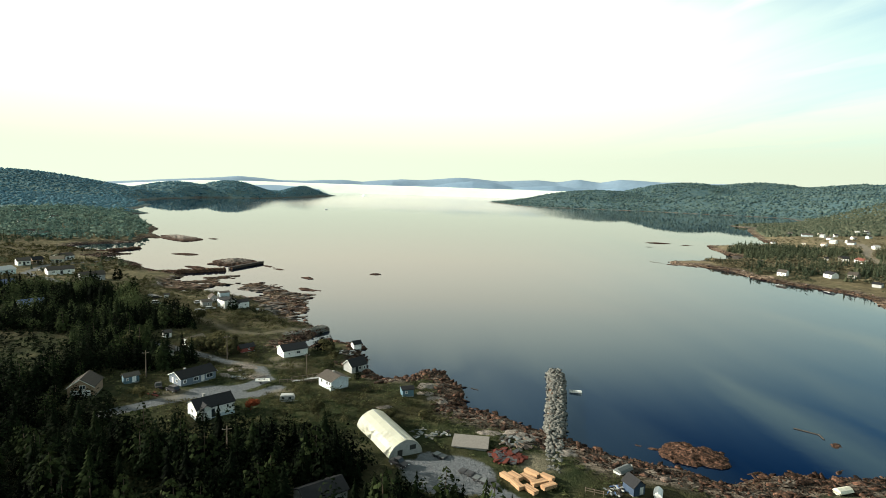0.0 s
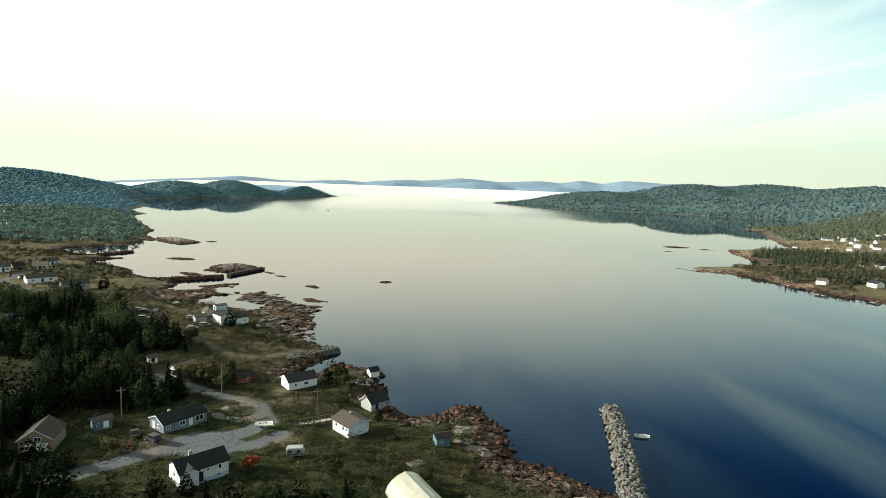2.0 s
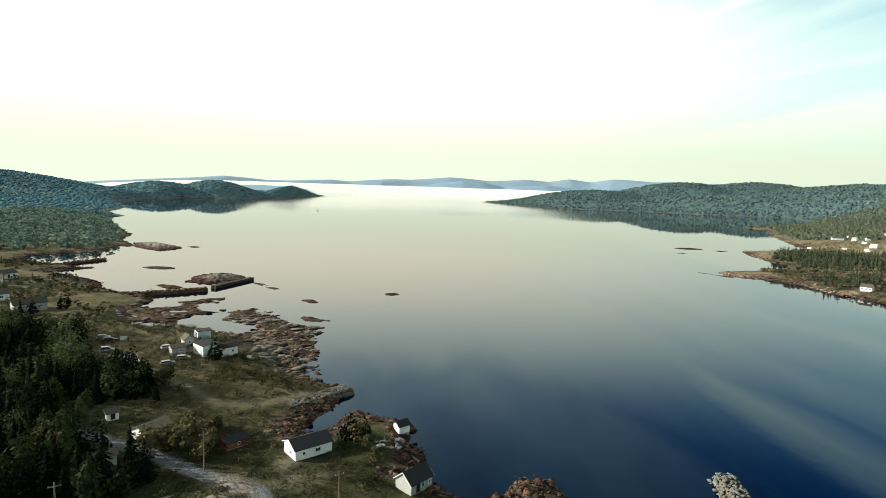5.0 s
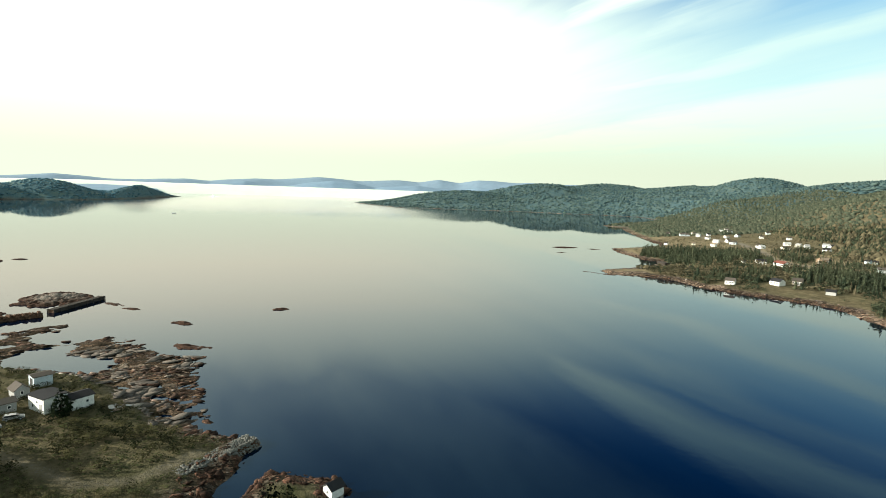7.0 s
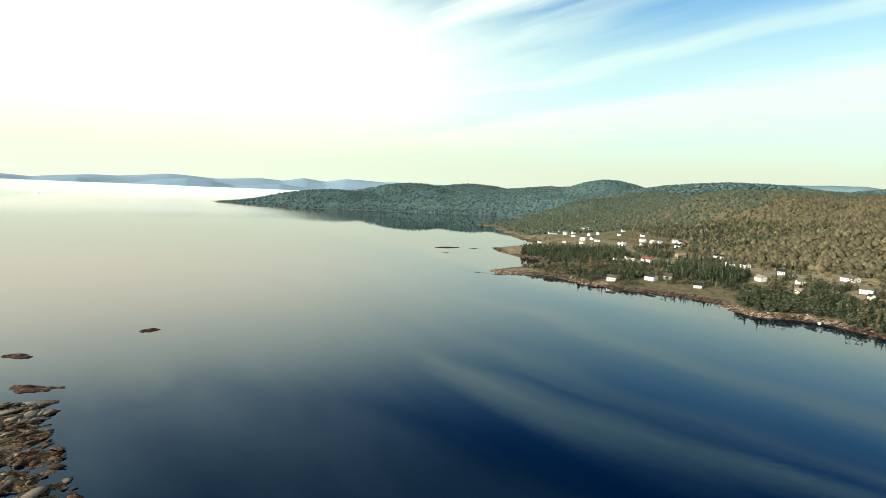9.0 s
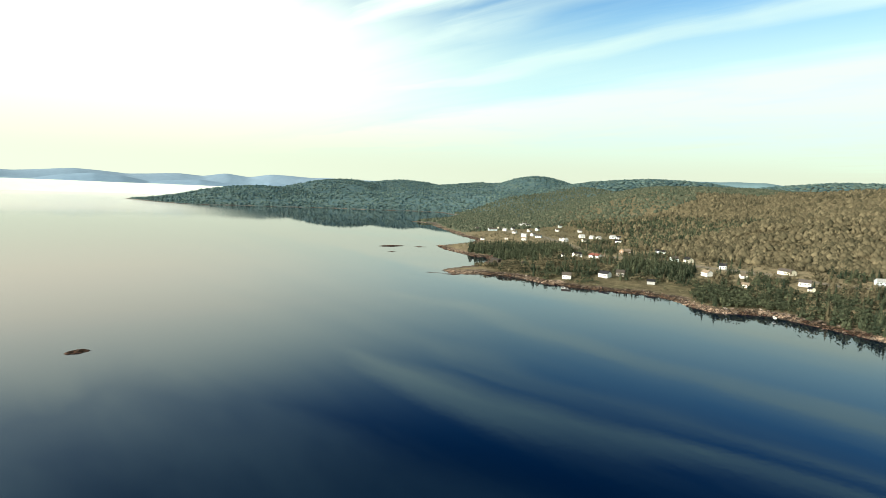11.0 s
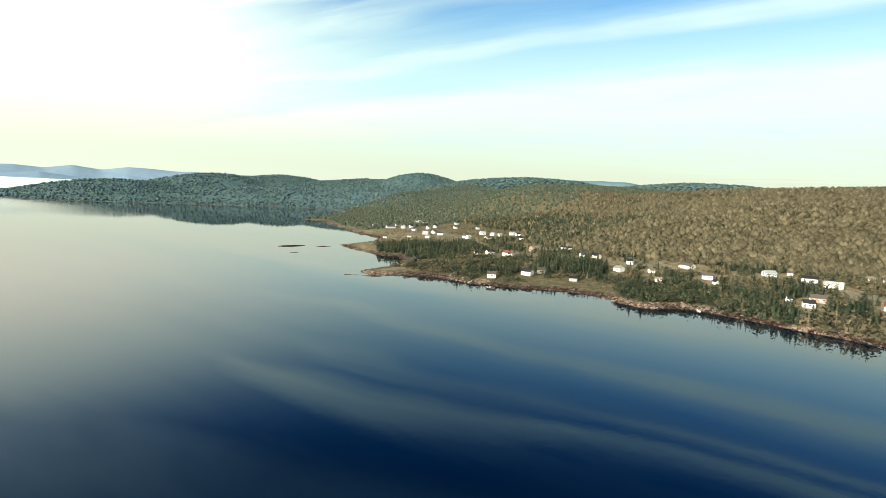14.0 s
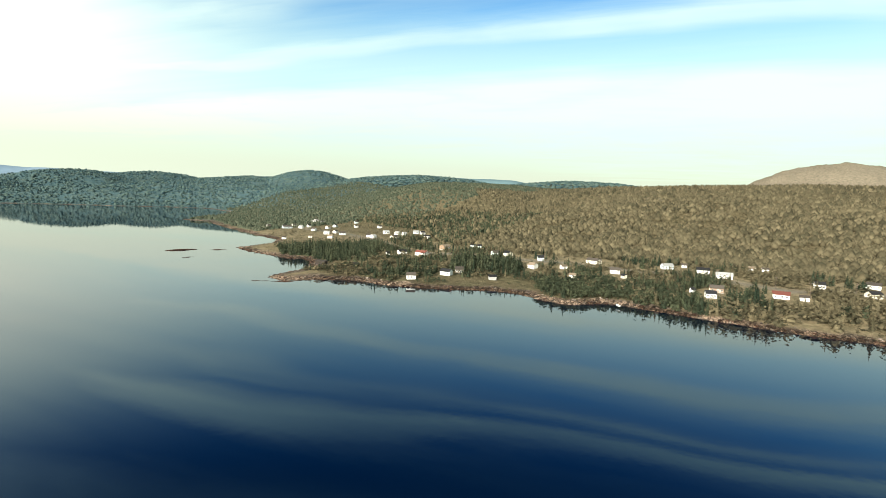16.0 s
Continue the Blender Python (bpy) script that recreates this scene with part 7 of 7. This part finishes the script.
def boat(name, label, x, y, z, turn, ln, wide, hull_mat, cover=None, category="boat", trailer=False):
    top = empty(name, x, y, z, turn, label, category, "boats")
    bm, rows = bmesh.new(), []
    for i in range(9):
        k = i / 8
        w = wide / 2 * (1 - max(0, (k - 0.45) / 0.55) ** 2.2) * (0.85 + 0.15 * min(1, k * 3))
        rows.append([bm.verts.new((-ln / 2 + ln * k, o * w, zz + 0.25 * k * k * (zz > 0.3))) for o, zz in ((-1, 0.62), (-0.8, 0.2), (0, 0.0 + 0.12 * k), (0.8, 0.2), (1, 0.62))])
    for a, b in zip(rows, rows[1:]):
        for j in range(4):
            bm.faces.new((a[j], b[j], b[j + 1], a[j + 1]))
    bm.faces.new(rows[0])
    bmesh.ops.solidify(bm, geom=bm.faces[:], thickness=0.06)
    bmesh.ops.recalc_face_normals(bm, faces=bm.faces)
    part("hull", bm, hull_mat, top)
    for u in (-0.25, 0.1):
        part("thwart", box(u * ln - 0.12, u * ln + 0.12, -wide * 0.42, wide * 0.42, 0.42, 0.47), POLEWOOD, top)
    if cover:
        c = prism([(-wide * 0.52, 0.6), (wide * 0.52, 0.6), (wide * 0.3, 1.05), (0, 1.3), (-wide * 0.34, 1.0)], -ln * 0.48, ln * 0.3)
        bmesh.ops.transform(c, matrix=pose(0, 0, 0, 0, 0, 90) @ Matrix.Diagonal((1, -1, 1, 1)), verts=c.verts)
        bmesh.ops.recalc_face_normals(c, faces=c.faces)
        part("cover", c, cover, top, "weathered cover")
    if trailer:
        for sy in (-wide * 0.5, wide * 0.5):
            q = bmesh.new()
            bmesh.ops.create_cone(q, segments=12, radius1=0.28, radius2=0.28, depth=0.16, cap_ends=True, matrix=Matrix.Translation((-0.4, sy, -0.1)) @ pose(0, 0, 0, 90))
            part("wheel", q, BLACK, top)
        part("trailer_frame", box(-ln * 0.4, ln * 0.6, -0.06, 0.06, -0.12, -0.02), STEEL, top)


boat("rowing_boat", "white open boat moored beside the stone breakwater", 42.1, 156.9, -0.12, -12, 3.6, 1.4, TRIM)
boat("motor_boat", "small white motor boat on a trailer", -47.0, 148.9, ground_z(-47, 148.9) + 0.4, 8, 3.9, 1.5, TRIM, None, "boat", True)
boat("covered_boat", "white boat under a grey tarpaulin on the shore", 40.1, 108.2, ground_z(40.1, 108.2), 35, 5.0, 2.2, TRIM, TARP)
boat("upturned_boat", "pale boat lying on the shore grass", 43.2, 98.6, ground_z(43.2, 98.6), 65, 3.6, 1.6, TRIM, TRIM)
boat("upturned_boat", "cream boat hull lying on shore rocks", 81.5, 102.6, ground_z(81.5, 102.6) + 0.1, 15, 4.2, 1.9, CREAM, CREAM)
boat("motor_boat", "small far white boat on the open water", -252, 1235, -0.1, 20, 7, 2.6, TRIM, TRIM)
boat("rowing_boat", "pale boat drawn up by the far shore", 258, 262, 0.9, 30, 5, 1.8, TRIM)


def slab_rack(x, y, turn, label, top_mat):
    """A low flat trailer deck with pale sheets on it."""
    top = empty("flat_trailer", x, y, ground_z(x, y), turn, label, "trailer", "flat trailers")
    part("frame", box(-1.6, 1.6, -0.85, 0.85, 0.35, 0.5, bevel=0.02), PAINTBLACK, top)
    for k in (-0.8, 0.8):
        part("sheet", box(k - 0.6, k + 0.6, -0.75, 0.75, 0.5, 0.58), top_mat, top)
    for sx in (-0.9, 0.9):
        for sy in (-0.8, 0.8):
            bm = bmesh.new()
            bmesh.ops.create_cone(bm, segments=10, radius1=0.26, radius2=0.26, depth=0.16, cap_ends=True, matrix=Matrix.Translation((sx, sy, 0.26)) @ pose(0, 0, 0, 90))
            part("wheel", bm, BLACK, top)


slab_rack(2.2, 110.3, -40, "low black flat trailer with pale sheets", TARP)
slab_rack(7.4, 103.4, -35, "low black flat trailer standing empty", PAINTBLACK)
slab_rack(9.9, 100.6, -35, "low black flat trailer with grey sheets", TARP)
slab_rack(12.2, 99.3, -70, "short dark flat trailer at the yard", PAINTBLACK)


def junk(name, label, x, y, spread, count, mats, seed, size=(0.4, 1.4), category="debris"):
    """A heap of scrap: planks, sheets and bent bars, each a part."""
    rng = random.Random(seed)
    top = empty(name, x, y, ground_z(x, y), 0, label, category)
    for _ in range(count):
        bm = bmesh.new()
        a, r = rng.uniform(0, 6.28), spread * math.sqrt(rng.random())
        lx = rng.uniform(*size)
        gx, gy = r * math.cos(a), r * math.sin(a)
        gz = ground_z(x + gx, y + gy) - ground_z(x, y)
        rot_box(bm, gx, gy, gz + rng.uniform(0.05, 0.5), lx, lx * rng.uniform(0.15, 0.6), rng.uniform(0.06, 0.3), rng.uniform(0, 360), rng.uniform(-20, 20), 0.015)
        part("scrap_piece", bm, rng.choice(mats), top)


junk("scrap_heap", "heap of rusty red metal scrap", 16.2, 111.5, 3.6, 80, [RUST, RUST, RUST, RUST, PAINTBLACK], 1, (0.8, 2.8))
junk("net_heap", "grey heap of nets, tarpaulin and lumber", 19.5, 120.0, 4.2, 60, [TARP, WETWOOD, TARP, STONE, WETWOOD, POLEWOOD], 2, (0.6, 2.4))
junk("debris_heap", "pale debris beside the greenhouse", -1.5, 121.0, 3.0, 26, [TARP, GREYBOARD, STONE], 3)
junk("debris_heap", "boards and barrels beside the navy shed", 35.0, 99.5, 2.6, 30, [GREYBOARD, PAINTBLUE, WETWOOD, TARP], 4)
junk("debris_heap", "loose boards and stones by the flat shed", 2.5, 121.5, 2.2, 18, [TARP, GREYBOARD, WETWOOD], 5)
junk("debris_heap", "pale rubble and boards beside the bungalow lawn", -54.5, 152.2, 2.6, 24, [TARP, STONE, GREYBOARD], 6)
junk("driftwood_heap", "driftwood and broken boards on the shore rocks", -30.0, 183.5, 3.2, 36, [POLEWOOD, GREYBOARD, WETWOOD], 7, (0.8, 2.6))
junk("debris_heap", "old lumber beside the fishing stores", -76.5, 239.5, 2.4, 16, [POLEWOOD, GREYBOARD], 8, (1.0, 3.0))
junk("debris_heap", "pink crates and a trailer by the bungalow drive", -70.2, 135.4, 1.5, 10, [RUST, TARP, PAINTBLACK], 9)
junk("debris_heap", "scattered pallets in the near wood", -24, 84, 3.0, 12, [TARP, GREYBOARD], 10)


def wharf(label, x, y, turn, ln, wide, deck, shed):
    """An old fishing stage: a plank deck on posts, with a low shed on it."""
    top = empty("fishing_stage", x, y, 0, turn, label, "wharf", "fishing stages")
    n = int(wide / 0.5)
    for k in range(n):
        part("deck_plank", box(-ln / 2, ln / 2, -wide / 2 + k * wide / n + 0.02, -wide / 2 + (k + 1) * wide / n - 0.02, deck, deck + 0.08), POLEWOOD, top)
    for i in range(int(ln / 3) + 1):
        for side in (-wide / 2 + 0.2, wide / 2 - 0.2):
            u = -ln / 2 + 0.2 + i * (ln - 0.4) / int(ln / 3)
            part("post", box(u - 0.14, u + 0.14, side - 0.14, side + 0.14, -1.0, deck + 0.5, bevel=0.03), WETWOOD, top)
    for side in (-wide / 2 + 0.1, wide / 2 - 0.1):
        part("beam", box(-ln / 2, ln / 2, side - 0.12, side + 0.12, deck - 0.3, deck), WETWOOD, top)
    if shed:
        a, b = shed
        part("shed_wall", prism([(a, deck + 0.09), (b, deck + 0.09), (b, deck + 2.4), (a, deck + 2.9)], -wide * 0.42, wide * 0.42), WETWOOD, top, "dark boarded shed")
        part("shed_roof", prism([(a - 0.3, deck + 2.95), (b + 0.3, deck + 2.34), (b + 0.3, deck + 2.5), (a - 0.3, deck + 3.1)], -wide * 0.47, wide * 0.47), GREYROOF, top)


wharf("old dark fishing stage with a shed on the far point", 272, 492, -75, 18, 6, 2.0, (-6, 2))
wharf("low weathered fishing stage beside the far beach", 276, 462, -70, 9, 5, 2.6, (-3, 2))


def log_raft():
    top = empty("floating_boom", 93.2, 136.2, 0, 0, "dark floating log boom on the water", "log")
    for (ax, ay), (bx, by) in (((0, 0), (4.2, -3.5)), ((4.2, -3.5), (3.6, -6.2))):
        bm = bmesh.new()
        ln = math.dist((ax, ay), (bx, by))
        bmesh.ops.create_cone(bm, segments=8, radius1=0.2, radius2=0.16, depth=ln, cap_ends=True, matrix=Matrix.Translation(((ax + bx) / 2, (ay + by) / 2, 0.05)) @ pose(0, 0, 0, 0, 0, math.degrees(math.atan2(by - ay, bx - ax))) @ pose(0, 0, 0, 0, 90))
        part("log", bm, WETWOOD, top)


log_raft()
bm = bmesh.new()
bmesh.ops.create_cone(bm, segments=8, radius1=0.16, radius2=0.12, depth=2.4, cap_ends=True, matrix=Matrix.Translation((12.5, 157.2, 0.03)) @ pose(0, 0, 0, 0, 90, -35))
me = bpy.data.meshes.new("drift_log")
bm.to_mesh(me), bm.free()
me.materials.append(WETWOOD)
tagged(new("drift_log", me), "dark log drifting near the weedy rocks", "log")


def post_fence(line, label):
    top = empty("fence", *line[0], 0, 0, label, "fence")
    for (ax, ay), (bx, by) in zip(line, line[1:]):
        n = max(2, int(math.dist((ax, ay), (bx, by)) / 1.8))
        for i in range(n + 1):
            x, y = ax + (bx - ax) * i / n, ay + (by - ay) * i / n
            z = ground_z(x, y)
            part("post", box(x - line[0][0] - 0.06, x - line[0][0] + 0.06, y - line[0][1] - 0.06, y - line[0][1] + 0.06, z - 0.3, z + 1.2), POLEWOOD, top)
        for h in (0.55, 1.0):
            za, zb = ground_z(ax, ay), ground_z(bx, by)
            bm = box(0, math.dist((ax, ay), (bx, by)), -0.03, 0.03, h, h + 0.12)
            for v in bm.verts:
                v.co.z += za + (zb - za) * (v.co.x / max(0.1, math.dist((ax, ay), (bx, by))))
            bmesh.ops.transform(bm, matrix=Matrix.Translation((ax - line[0][0], ay - line[0][1], 0)) @ pose(0, 0, 0, 0, 0, math.degrees(math.atan2(by - ay, bx - ax))), verts=bm.verts)
            part("rail", bm, POLEWOOD, top)


post_fence([(-42.5, 149.5), (-34, 151.8)], "weathered rail fence beside the pale house")
post_fence([(29.5, 98.5), (32.5, 97.2)], "dark leaning posts near the breakwater")


def broadleaf(name, label, x, y, h, mat, seed, wide=1.2, clumps=260):
    rng = random.Random(seed)
    v, f = leafy_shape(rng, clumps, 0.07, 1.0)
    top = empty(name, x, y, ground_z(x, y), rng.uniform(0, 360), label, "shrub" if h < 3 else "tree")
    me = bpy.data.meshes.new("crown")
    fill_mesh(me, v * np.array([h * wide, h * wide, h]), f)
    me.materials.append(mat)
    new("crown", me).parent = top
    bm = bmesh.new()
    bmesh.ops.create_cone(bm, segments=6, radius1=0.03 * h, radius2=0.012 * h, depth=0.6 * h, cap_ends=True, matrix=Matrix.Translation((0, 0, 0.26 * h)))
    part("trunk", bm, BARK, top)


broadleaf("red_shrub", "round shrub with red autumn leaves", -43.6, 129.0, 3.0, REDLEAF, 1, 1.35, 420)
for k, (tx, ty, th) in enumerate([(-37, 184, 4.6), (-34.5, 180, 3.6), (-32, 177, 2.8), (-97, 176, 6.5), (-94, 171, 6), (-75, 178, 5.5), (-71, 175, 5.4), (-66, 174, 4.8), (-79, 178, 4.6), (-77, 174, 5), (-68, 179, 4.5), (-72, 182, 5), (-74, 187, 4.6), (-69, 186, 4.0), (-98, 204, 6.5), (-91, 210, 5.5), (-72, 133, 3.5), (-27, 128, 3.6), (-10, 128, 2.6), (-2, 130, 2.4)]):
    broadleaf("alder_tree", "olive green bushy alder with an open ragged crown", tx, ty, th, SHRUB, k + 5, 1.1, 320)


def lone_spruce(x, y, h, seed):
    rng = random.Random(seed)
    t = empty("spruce_tree", x, y, ground_z(x, y), rng.uniform(0, 360), "tall dark spruce standing by itself", "tree")
    v, f = fir_shape(rng, 260, 0.055, 0.36)
    me = bpy.data.meshes.new("crown")
    fill_mesh(me, v * h, f)
    me.materials.append(SHADED_SPRUCE)
    new("crown", me).parent = t
    bm = bmesh.new()
    bmesh.ops.create_cone(bm, segments=6, radius1=0.02 * h, radius2=0.004 * h, depth=0.9 * h, cap_ends=True, matrix=Matrix.Translation((0, 0, 0.4 * h)))
    part("trunk", bm, BARK, t)


for k, (tx, ty, th) in enumerate([(-38.5, 184.5, 7.0), (-36, 186, 5.5), (-87.5, 235.5, 7.5), (-104, 218, 8), (-100, 215, 7), (-162, 348, 5), (-172, 296, 8), (-176, 283, 6), (-239, 349, 7), (-56, 118.5, 5), (-51, 119.5, 4.5), (-84, 127.5, 5.5), (-80.5, 126.5, 5), (-88, 126, 6.5), (-76, 126, 4.5), (-22, 158, 3)]):
    lone_spruce(tx, ty, th, k + 90)
